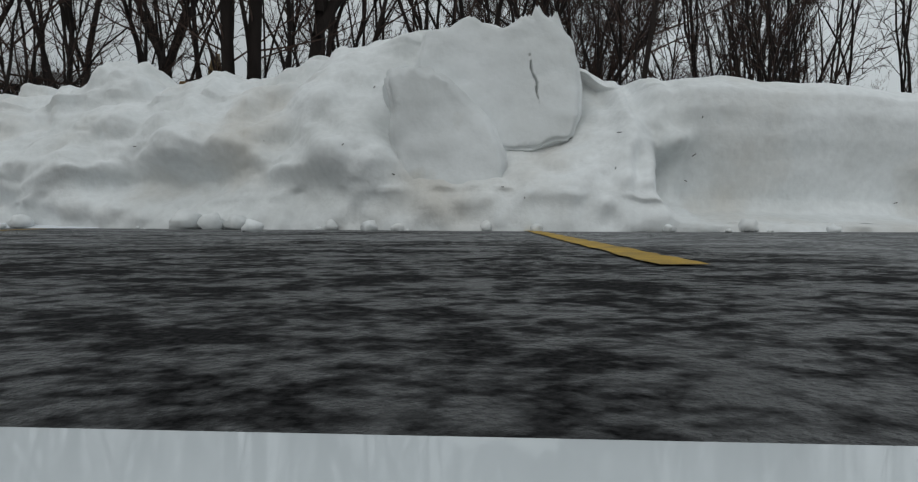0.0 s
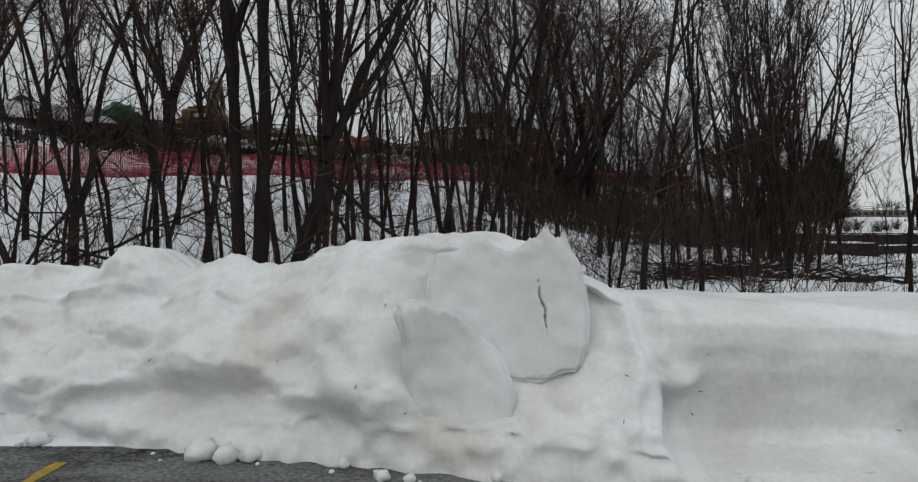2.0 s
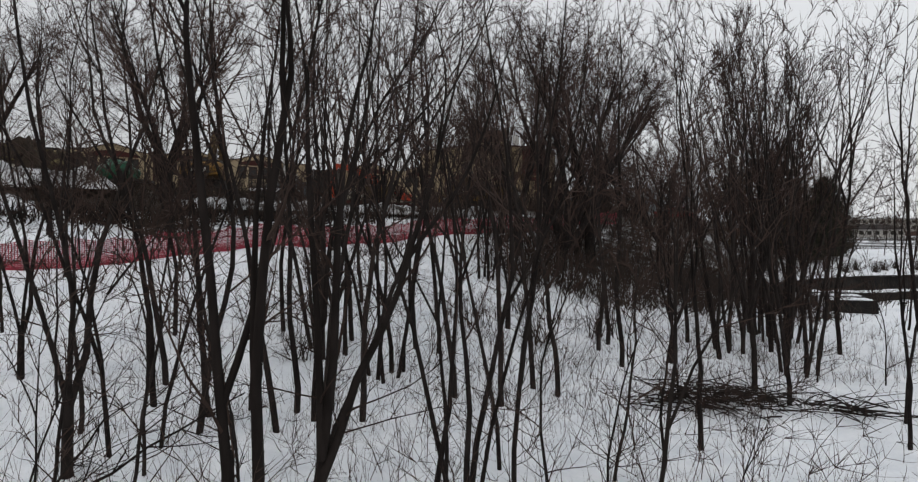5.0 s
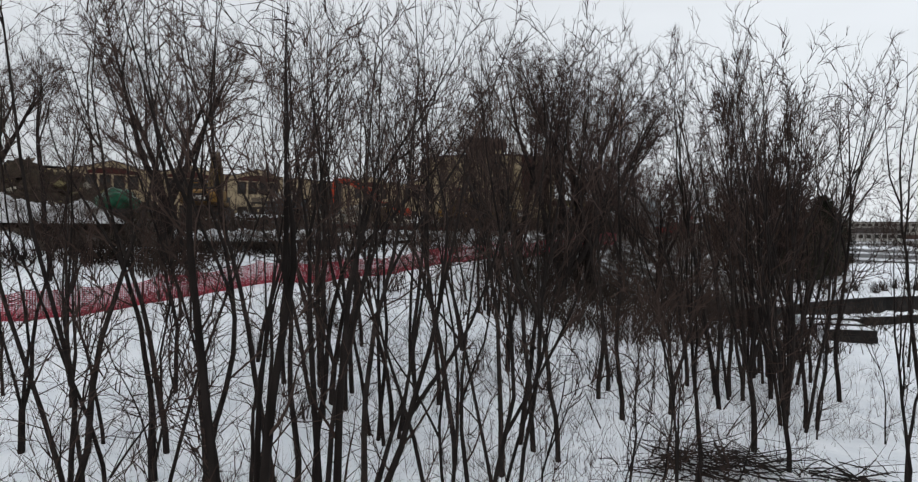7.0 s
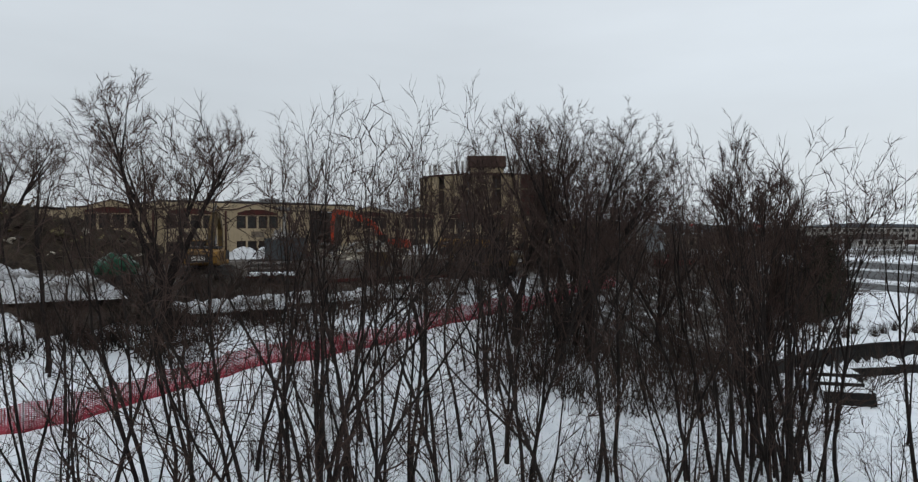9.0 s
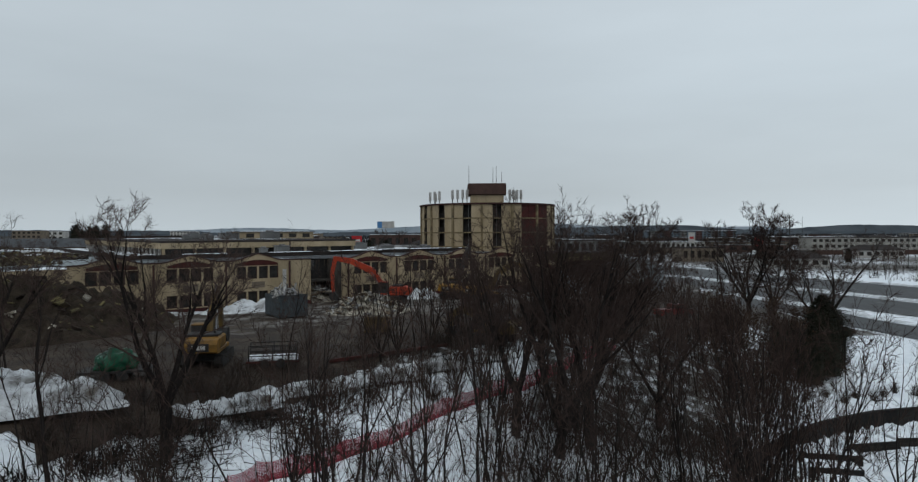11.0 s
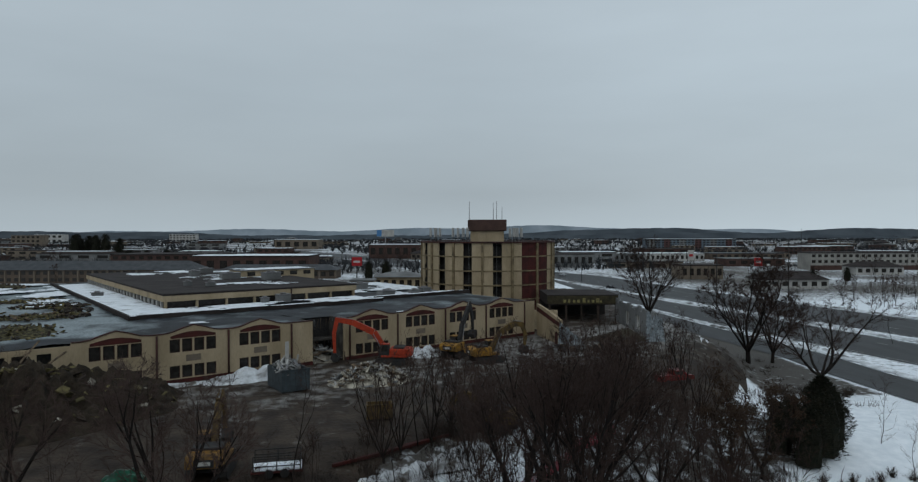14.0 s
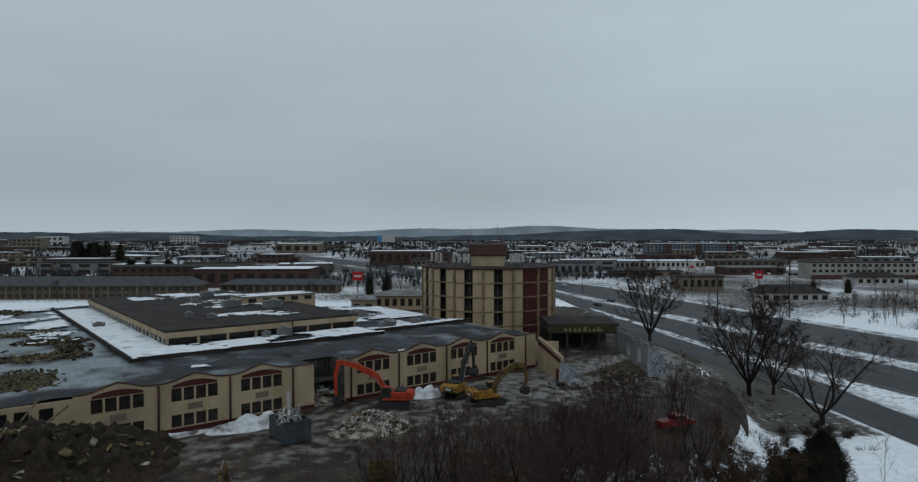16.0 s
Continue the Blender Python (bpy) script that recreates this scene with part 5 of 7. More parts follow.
def understory():
    """Thin stems, suckers and arching canes all through the wood."""
    rnd = random.Random(21)
    w = Wood()
    for k in range(1600):
        x, y = rnd.uniform(-24, 22), 8.5 + 40 * rnd.random() ** 1.3
        if k > 1400:
            x, y = rnd.gauss(3, 5.5), rnd.uniform(13, 30)
        if -0.764 * x + 0.645 * y > 30 or (x > 12 and y < 20):
            continue
        z = ground_at(x, y)
        tall = rnd.choice((0.6, 0.9, 1.3, 2.0, 3.2))
        t, a = abs(rnd.gauss(0, 0.4)), rnd.uniform(0, 6.28)
        line = grow(rnd, Vector((x, y, z - 0.05)), Vector((math.cos(a) * math.sin(t), math.sin(a) * math.sin(t), math.cos(t))), tall, 5, 0.14, -0.03)
        w.limb(line, 0.012, 0.0, 3)
        for _ in range(int(tall * 3)):
            q = rnd.randint(1, 4)
            w.limb(grow(rnd, line[q], spread(rnd, (line[q + 1] - line[q]).normalized(), 0.8), tall * rnd.uniform(0.15, 0.4), 2, 0.22, 0.02), 0.008, 0.0, 3)
    # tufts of hair-thin canes
    for k in range(900):
        x, y = rnd.uniform(-24, 21), 10 + 36 * rnd.random() ** 1.2
        if -0.764 * x + 0.645 * y > 30 or (x > 9 and y < 22):
            continue
        for _ in range(rnd.randint(5, 16)):
            px, py = x + rnd.gauss(0, 0.35), y + rnd.gauss(0, 0.35)
            t, a = abs(rnd.gauss(0, 0.5)), rnd.uniform(0, 6.28)
            w.limb(grow(rnd, Vector((px, py, ground_at(px, py) - 0.03)), Vector((math.cos(a) * math.sin(t), math.sin(a) * math.sin(t), math.cos(t))), rnd.uniform(0.3, 1.5), 2, 0.2, -0.02), 0.0065, 0.0, 3)
    ob = mesh_object("understory", w.v, w.f, TWIG)
    tagged(ob, "thin dark saplings and arching canes growing out of the snow", "undergrowth", kind="stuff")


understory()


def fallen_branch(seed, a, b, r, twigs=9):
    rnd = random.Random(seed)
    w = Wood()
    a, b = Vector(a), Vector(b)
    line = [a.lerp(b, i / 8) + Vector((rnd.gauss(0, 0.04), rnd.gauss(0, 0.04), rnd.gauss(0, 0.03))) for i in range(9)]
    w.limb(line, r, r * 0.35, 6)
    for _ in range(twigs):
        q = rnd.randint(1, 7)
        tw = grow(rnd, line[q], spread(rnd, (b - a).normalized(), 0.8), rnd.uniform(0.4, 1.6), 5, 0.16, 0.03)
        w.limb(tw, r * 0.35, 0.006, 4)
        for _ in range(3):
            k = rnd.randint(1, 4)
            w.limb(grow(rnd, tw[k], spread(rnd, (tw[k + 1] - tw[k]).normalized(), 0.7), rnd.uniform(0.2, 0.6), 2, 0.2, 0.03), 0.007, 0.004, 3)
    tagged(mesh_object("fallen_branch", w.v, w.f, BARK, shade=True), "dark low branch with side twigs, fallen or drooping to the snow", "branch", "fallen branches")


# the last three stand in for low limbs drooping from standing trees
for i, (a, b, r) in enumerate((((-2.5, 6.9, 0.8), (-5.4, 8.2, 1.45), 0.035), ((-3.0, 8.0, 0.5), (-6.2, 10.5, 0.35), 0.03), ((-1.0, 9.2, 0.45), (1.4, 10.6, 0.22), 0.018),
                               ((-1.5, 8.4, 0.75), (0.6, 9.2, 0.42), 0.016), ((2.2, 8.5, 0.5), (6.6, 9.5, 0.35), 0.02), ((5.0, 8.8, 0.4), (8.5, 11.5, 0.3), 0.025),
                               ((-7.6, 9.8, 0.3), (-4.2, 12.8, 2.2), 0.04), ((7.5, 11.0, 0.2), (10.5, 8.5, 0.5), 0.02), ((-1.67, 7.85, 2.1), (0.3, 9.3, 0.45), 0.032), ((-1.7, 7.8, 1.8), (-0.5, 9.6, 0.25), 0.026), ((-6.9, 9.6, 0.3), (-4.8, 9.5, 2.9), 0.03))):
    fallen_branch(i, a, b, r)


def brush_pile(x, y, w, d, n, seed):
    rnd = random.Random(seed)
    k = Wood()
    for _ in range(n):
        p = Vector((x + rnd.gauss(0, w / 3), y + rnd.gauss(0, d / 3), 0))
        p.z = ground_at(p.x, p.y) + abs(rnd.gauss(0.05, 0.2))
        a = rnd.uniform(0, 6.28)
        k.limb(grow(rnd, p, Vector((math.cos(a), math.sin(a), rnd.uniform(-0.05, 0.3))), rnd.uniform(0.6, 2.4), 4, 0.15, -0.03), rnd.uniform(0.01, 0.035), 0.006, 4)
    tagged(mesh_object("brush_pile", k.v, k.f, BARK), "heap of dark cut branches lying on the snow", "brush pile", "brush piles", "stuff")


brush_pile(8.2, 20.6, 3.4, 2.6, 260, 3)
brush_pile(11.6, 19.6, 2.0, 1.2, 60, 4)
brush_pile(-16.5, 37.0, 5.0, 3.0, 300, 6)
brush_pile(-11.5, 43.0, 6.0, 2.5, 300, 7)

# ---- safety fence on the slope ----
FU, F0 = Vector((0.645, 0.764)), Vector((-25.4, 18.4))


def fence_point(d):
    p = F0 + FU * d
    p = p + Vector((-0.764, 0.645)) * (0.35 * math.sin(d * 0.35) + 0.2 * math.sin(d * 0.9))
    return Vector((p.x, p.y, ground_at(p.x, p.y)))


def safety_fence():
    f = empty("safety_fence", Matrix(), "sagging orange-red plastic mesh safety fence on dark stakes", "fence")
    rnd = random.Random(9)
    n, gap = 34, 1.9
    for i in range(n):
        a, b = fence_point(i * gap), fence_point((i + 1) * gap)
        h0, h1 = 1.25 + rnd.uniform(-0.1, 0.1), 1.25 + rnd.uniform(-0.1, 0.1)
        tube("post", [(a.x, a.y, a.z - 0.2), (a.x + rnd.uniform(-0.06, 0.06), a.y, a.z + 1.45)], [0.025, 0.022], BLACKM, f, 6)
        bm = bmesh.new()
        d = (b - a).normalized()
        cols, rows = 19, 15

        def at(u, v):
            h = (h0 + (h1 - h0) * u) - 0.16 * math.sin(math.pi * u)
            p = a.lerp(b, u)
            out = 0.07 * math.sin(math.pi * u) * (1 - v)
            return Vector((p.x - d.y * out, p.y + d.x * out, p.z + 0.03 + v ** 1.15 * h))

        for r in range(rows + 1):
            for c in range(4):
                v, w = r / rows, 0.021 if r > 6 else 0.03
                p, q = at(c / 4, v), at((c + 1) / 4, v)
                bm.faces.new([bm.verts.new(t) for t in (p - Vector((0, 0, w)), q - Vector((0, 0, w)), q + Vector((0, 0, w)), p + Vector((0, 0, w)))])
        for c in range(cols + 1):
            for r in range(2):
                p, q = at(c / cols, r / 2), at(c / cols, (r + 1) / 2)
                s = d * 0.02
                bm.faces.new([bm.verts.new(t) for t in (p - s, p + s, q + s, q - s)])
        part("mesh_panel", bm, FENCEM, f)


safety_fence()

# ---- curved timber retaining wall and terraces ----
wall = tagged(new("retaining_wall"), "curved dark timber retaining wall holding back the snowy lawn", "retaining wall", kind="structure")
rt = random.Random(2)
xs_w = np.arange(22.5, 62, 0.62)
for i, (xa, xb) in enumerate(zip(xs_w, xs_w[1:])):
    ya, yb = np.interp([xa, xb], WALL_X, WALL_Y)
    ang = math.degrees(math.atan2(yb - ya, xb - xa))
    ln = math.hypot(xb - xa, yb - ya)
    top = 1.12 + rt.uniform(-0.02, 0.02)
    box("plank", 0.008, ln - 0.008, -0.12, 0.12, -0.95, top, WALLM, wall, bevel=0.0, m=pose(xa, ya - 0.1, 0, 0, 0, ang))
bmc = bmesh.new()
for i in range(0, len(xs_w) - 4, 4):
    xa, xb = xs_w[i], xs_w[i + 4]
    ya, yb = np.interp([xa, xb], WALL_X, WALL_Y)
    add_box(bmc, 0.0, math.hypot(xb - xa, yb - ya), -0.22, 0.2, 1.14, 1.24, 0.0, pose(xa, ya - 0.1, 0, 0, 0, math.degrees(math.atan2(yb - ya, xb - xa))))
part("cap", bmc, WALLM, wall)


def terrace(x, y, turn, ln, h):
    t = empty("terrace_step", pose(x, y, ground_at(x, y) - 0.1, 0, 0, turn), "low dark timber terrace step with snow on top", "terrace", "terrace steps")
    box("timber", 0, ln, 0, 0.2, 0, h * 0.5, WALLM, t, bevel=0.02)
    box("timber", 0.05, ln - 0.05, 0.02, 0.2, h * 0.5, h, WALLM, t, bevel=0.02)
    box("end_timber", ln - 0.2, ln, 0.2, 2.0, 0, h, WALLM, t, bevel=0.02)
    box("snow_layer", 0.05, ln - 0.2, 0.25, 2.0, 0, h + 0.04, SNOW, t, "snow fill", 0.05)


for x, y, turn, ln, h in ((25.9, 46.4, -14, 3.4, 0.9), (26.6, 49.6, -14, 3.8, 0.9), (27.6, 52.8, -12, 4.6, 0.8), (33.5, 56.0, 10, 5.0, 0.8), (38.5, 57.5, 4, 6, 0.8)):
    terrace(x, y, turn, ln, h)

# ---- the motel wing that is being torn down ----
HOTEL = pose(-43.67, 74.11, 8.45, 0, 0, 38.54)
hotel = empty("motel_wing", HOTEL, "two-storey cream stucco motel wing being torn down, flat wet roof", "building")
ROOF_Z = 6.3


def front_wall(x0, x1, arches, top=ROOF_Z, lean_top=None):
    """A length of front wall with real openings, as one wall mesh per stretch."""
    outline_top = []
    for c in arches:
        outline_top += [(c - 3.6, top), (c - 2.6, top + 0.12), (c - 1.3, top + 0.55), (c, top + 0.9), (c + 1.3, top + 0.55), (c + 2.6, top + 0.12), (c + 3.6, top)]
    bm = bmesh.new()
    # columns of wall between the openings, row by row
    holes = sorted(h for c in arches for h in window_spans(c))
    zs = [(0.0, 0.75), (0.75, 2.3), (2.3, 3.95), (3.95, 5.6), (5.6, top)]
    for z0, z1 in zs:
        if z0 in (0.75, 3.95):
            x = x0
            for a, b in holes:
                add_box(bm, x, a, 0, 0.35, z0, z1)
                x = b
            add_box(bm, x, x1, 0, 0.35, z0, z1)
        else:
            add_box(bm, x0, x1, 0, 0.35, z0, z1)
    for c in arches:
        pts = [(c - 3.6, top - 0.02), (c + 3.6, top - 0.02), (c + 2.6, top + 0.14), (c + 1.3, top + 0.58), (c, top + 0.92), (c - 1.3, top + 0.58), (c - 2.6, top + 0.14)]
        add_prism(bm, pts, 0.0, 0.3)
    bmesh.ops.remove_doubles(bm, verts=bm.verts, dist=0.001)
    part("wall", bm, CREAM, hotel)
    box("base_band", x0, x1, -0.05, 0.0, 0.0, 0.62, REDTRIM, hotel, "dark red base band")
    # roof edge, following the gables
    line = [(x0, top)] + [p for c in sorted(arches) for p in [(c - 3.6, top), (c - 2.6, top + 0.14), (c - 1.3, top + 0.58), (c, top + 0.92), (c + 1.3, top + 0.58), (c + 2.6, top + 0.14), (c + 3.6, top)]] + [(x1, top)]
    for (xa, za), (xb, zb) in zip(line, line[1:]):
        if xb - xa > 0.02:
            bm = bmesh.new()
            add_prism(bm, [(xa, za), (xb, zb), (xb, zb + 0.13), (xa, za + 0.13)], -0.07, 0.38)
            part("coping", bm, DARKTRIM, hotel, "dark metal roof coping")
    for c in arches:
        pts = [(c - 2.75, 5.72), (c + 2.75, 5.72), (c + 2.75, 6.0), (c + 1.7, 6.28), (c + 0.6, 6.46), (c - 0.6, 6.46), (c - 1.7, 6.28), (c - 2.75, 6.0)]
        prism("arch_panel", pts, -0.05, 0.0, REDTRIM, hotel, "red-brown arched panel")
        for k, (a, b) in enumerate(window_spans(c)):
            for z0, z1 in ((0.75, 2.3), (3.95, 5.6)):
                w = empty_part("window", hotel)
                box("pane", a, b, 0.2, 0.23, z0, z1, GLASS, w)
                bm = bmesh.new()
                for q in ((a, a + 0.07, z0, z1), (b - 0.07, b, z0, z1), (a + 0.07, b - 0.07, z0, z0 + 0.07), (a + 0.07, b - 0.07, z1 - 0.07, z1)):
                    add_box(bm, q[0], q[1], 0.12, 0.2, q[2], q[3])
                part("frame", bm, DARKTRIM, w)
        box("sign_panel", c - 0.9, c + 0.9, -0.04, 0.0, 2.75, 3.55, TANW, hotel, "faded ochre panel", 0.01)


def window_spans(c):
    return [(c - 2.85 + 1.48 * k, c - 2.85 + 1.48 * k + 1.24) for k in range(4)]


def empty_part(name, parent):
    ob = new(name)
    ob.parent = parent
    return ob


front_wall(-0.4, 29.3, (4.2, 13.0, 21.7))
front_wall(34.3, 73.5, (39.1, 48.0, 56.7, 65.4))
for x in (8.65, 17.4, 26.1, 35.2, 43.6, 52.9, 61.7, 70.9):
    tube("downpipe", [(x, -0.12, 0.1), (x, -0.12, ROOF_Z - 0.1)], [0.13, 0.13], DARKTRIM, hotel, 8)
# broken western stretch
bm = bmesh.new()
add_box(bm, -24, -0.4, 0, 0.35, 0, 0.75)
for z0, z1 in ((0.75, 2.3), (3.95, 5.4)):
    x = -24
    for a in (-21.5, -19.8, -14, -12.3, -8.0, -6.0, -3.7):
        add_box(bm, x, a, 0, 0.35, z0, z1)
        x = a + 1.4
    add_box(bm, x, -0.4, 0, 0.35, z0, z1)
add_box(bm, -24, -0.4, 0, 0.35, 2.3, 3.95)
add_box(bm, -24, -0.4, 0, 0.35, 5.4, 6.0)
part("wall", bm, CREAM, hotel, "stained cream wall, half torn down")
# added black panels paint the darkness of the rooms behind the wall
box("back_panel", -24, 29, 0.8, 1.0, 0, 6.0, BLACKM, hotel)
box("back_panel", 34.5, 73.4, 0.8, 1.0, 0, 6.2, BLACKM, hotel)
box("side_wall", 73.15, 73.5, 0.36, 42, 0, 6.2, CREAM, hotel)
box("party_wall", 28.95, 29.3, 0.36, 5, 0, 6.2, CONCRETE, hotel, "torn grey party wall")
box("party_wall", 34.3, 34.65, 0.36, 5, 0, 6.2, CONCRETE, hotel, "torn grey party wall")
box("floor_slab", 29.3, 34.3, 2.5, 5, 2.9, 3.2, CONCRETE, hotel, "broken floor slab edge", 0.03)
# coloured black for the shade deep in the gap
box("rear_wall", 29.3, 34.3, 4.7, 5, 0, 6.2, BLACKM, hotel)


def roof_sheet(name, x0, x1, y0, y1, z, mat, nx, ny, amp, seed, label=""):
    vs, fs = [], []
    for j in range(ny + 1):
        for i in range(nx + 1):
            x, y = x0 + (x1 - x0) * i / nx, y0 + (y1 - y0) * j / ny
            vs.append((x, y, z + amp * noise.noise(Vector((x * 0.25 + seed, y * 0.25, 0)))))
    for j in range(ny):
        for i in range(nx):
            a = j * (nx + 1) + i
            fs.append((a, a + 1, a + nx + 2, a + nx + 1))
    ob = mesh_object(name, vs, fs, mat, hotel, label, True)
    P = np.array(vs)
    # standing water and slush on the sagging western part, with its sheen as pale colour
    pond_sheen = 0.27 + 0.26 * (1 - smooth(7, 12, P[:, 0])) * smooth(2, 9, P[:, 1])
    ob.data.attributes.new("pond_sheen", "FLOAT", "POINT").data.foreach_set("value", pond_sheen.astype(np.float32))
    return ob


roof_sheet("roof", -26, 29.3, 0.36, 105, ROOF_Z - 0.1, ROOFM, 60, 100, 0.3, 1)
roof_sheet("roof", 34.3, 73.4, 0.36, 62, ROOF_Z - 0.1, ROOFM, 40, 60, 0.12, 5)
roof_sheet("roof", 29.3, 34.3, 4.2, 62, ROOF_Z - 0.1, ROOFM, 6, 50, 0.08, 7)
# raised tier with snow and a dark red edge
bm = bmesh.new()
for a, b, c, d in ((9.2, 52, 17.6, 18.0), (9.2, 9.6, 18.0, 100), (52, 75, 20.5, 21)):
    add_box(bm, a, b, c, d, ROOF_Z - 0.1, ROOF_Z + 0.55)
part("parapet", bm, ROOFDARK, hotel, "dark brown parapet")


def snow_sheet(name, x0, x1, y0, y1, z, seed, keep=-0.2, label="patch of snow on the roof", step=0.55, host=None):
    """A thin, ragged layer of snow."""
    nx, ny = max(2, int((x1 - x0) / step)), max(2, int((y1 - y0) / step))
    vs, fs = [], []
    for j in range(ny + 1):
        for i in range(nx + 1):
            x, y = x0 + (x1 - x0) * i / nx, y0 + (y1 - y0) * j / ny
            e = min(i, j, nx - i, ny - j)
            n = noise.noise(Vector((x * 0.18 + seed, y * 0.18, seed)))
            vs.append((x + 0.5 * noise.noise(Vector((x, y, 3))), y + 0.5 * noise.noise(Vector((x, y, 9))), z + (0.09 if e else 0.0) + 0.05 * n))
    for j in range(ny):
        for i in range(nx):
            x, y = x0 + (x1 - x0) * (i + 0.5) / nx, y0 + (y1 - y0) * (j + 0.5) / ny
            if noise.noise(Vector((x * 0.12 + seed, y * 0.12, seed * 2))) + 0.35 * noise.noise(Vector((x * 0.6, y * 0.6, seed))) > keep:
                a = j * (nx + 1) + i
                fs.append((a, a + 1, a + nx + 2, a + nx + 1))
    ob = mesh_object(name, vs, fs, ROOFSNOW, host, "", True)
    if host is None:
        tagged(ob, label, "snow", "roof snow")
    else:
        ob["label"] = label
    return ob


snow_sheet("snow_layer", 9.8, 17, 18.2, 96, ROOF_Z + 0.1, 1, -1, host=hotel)
snow_sheet("snow_layer", 16.5, 52, 18.3, 27.5, ROOF_Z + 0.16, 2, -0.30, host=hotel, step=0.5)
snow_sheet("snow_layer", 9.3, 52, 17.5, 18.1, ROOF_Z + 0.54, 23, -0.12, host=hotel, step=0.3)
snow_sheet("snow_layer", 52, 75, 20.4, 21.1, ROOF_Z + 0.54, 24, -0.05, host=hotel, step=0.3)
snow_sheet("snow_layer", 0, 29, 0.45, 1.0, ROOF_Z + 0.1, 25, 0.28, host=hotel, step=0.3)
snow_sheet("snow_layer", 35, 73, 0.45, 1.0, ROOF_Z + 0.1, 26, 0.28, host=hotel, step=0.3)
snow_sheet("snow_layer", 52.5, 75, 21.5, 30, ROOF_Z + 0.1, 3, 0.0, host=hotel)
snow_sheet("snow_layer", 54, 74, 34, 60, ROOF_Z + 0.1, 8, 0.0, host=hotel)
snow_sheet("snow_layer", -24, 8.5, 62, 104, ROOF_Z + 0.2, 4, 0.02, host=hotel)
snow_sheet("snow_layer", -14, 8, 44, 64, ROOF_Z + 0.2, 6, 0.16, host=hotel)
snow_sheet("snow_layer", 15, 17.4, 8, 9.6, ROOF_Z + 0.0, 7, -0.15, host=hotel)
# clerestory block on the roof
ux0, ux1, uy0, uy1 = 17.0, 52.5, 29.0, 99.0
clere = empty("clerestory", HOTEL, "long cream rooftop block with strip windows and a brown roof", "building")
box("roof", ux0 - 0.3, ux1 + 0.3, uy0 - 0.3, uy1, 8.45, 8.75, ROOFDARK, clere)
box("fascia", ux0 - 0.25, ux1 + 0.25, uy0 - 0.25, uy0, 7.45, 8.44, CREAM, clere)
box("fascia", ux0 - 0.25, ux0, uy0, uy1 - 0.1, 7.45, 8.44, CREAM, clere)
# black solid in place of the unlit space behind the strip windows
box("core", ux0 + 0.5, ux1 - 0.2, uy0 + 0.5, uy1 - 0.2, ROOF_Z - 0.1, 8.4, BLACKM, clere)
for k in range(8):
    x = ux0 + k * (ux1 - ux0 - 0.45) / 7
    box("pier", x, x + 0.45, uy0, uy0 + 0.4, ROOF_Z - 0.1, 7.45, CREAM, clere)
for k in range(25):
    y = uy0 + 2.0 + k * (uy1 - uy0 - 3) / 24
    box("pier", ux0, ux0 + 0.3, y, y + 0.7, ROOF_Z - 0.1, 7.45, WHITEW, clere)
box("pane", ux0 + 0.4, ux1 - 0.4, uy0 + 0.30, uy0 + 0.34, 6.35, 7.45, GLASS, clere)
box("pane", ux0 + 0.30, ux0 + 0.34, uy0 + 0.6, uy1 - 0.5, 6.35, 7.45, GLASS, clere)
tube("downpipe", [(39, uy0 - 0.4, 6.3), (39, uy0 - 0.4, 8.5)], [0.12, 0.12], DARKTRIM, clere)
snow_sheet("snow_layer", 30, 50, 57, 74, 8.75, 11, 0.04, host=clere)
snow_sheet("snow_layer", 30, 50, 36, 46, 8.75, 13, 0.02, host=clere)
snow_sheet("snow_layer", 24, 51, 84, 97, 8.75, 15, 0.0, host=clere)


def vent(m, w, d, h, label="grey rooftop air unit"):
    v = empty("rooftop_unit", m, label, "air unit", "rooftop units")
    box("housing", -w / 2, w / 2, -d / 2, d / 2, 0, h, GREYW, v, bevel=0.05)
    box("hood", -w / 2 - 0.1, w / 2 + 0.1, -d / 2 - 0.1, d / 2 + 0.1, h, h + 0.12, STEEL, v)
    tube("fan_ring", [(0, 0, h + 0.1), (0, 0, h + 0.35)], [min(w, d) * 0.35] * 2, STEEL, v, 12)


for x, y, w, d, h in ((25, 44, 1.2, 1.2, 0.8), (28, 40, 1.5, 1.2, 0.7), (44, 50, 3.5, 2.5, 1.5), (38, 58, 4, 2, 1.2), (34, 70, 2, 2, 1.3), (47, 66, 3, 2, 1.4), (41, 84, 3, 2, 1)):
    vent(HOTEL @ pose(x, y, 8.76), w, d, h)
for x, y, w, d, h in ((56, 23, 3, 2, 1.2), (58.5, 26, 1.6, 1.6, 1), (64, 25, 2, 1.5, 0.8), (68, 27, 2, 2, 0.9), (36.5, 26.5, 2.4, 1.5, 1.4), (33, 26.3, 1.2, 1.2, 1.0), (60, 40, 3, 2, 1.4), (12.5, 60, 2, 1.5, 0.7)):
    vent(HOTEL @ pose(x, y, ROOF_Z), w, d, h)
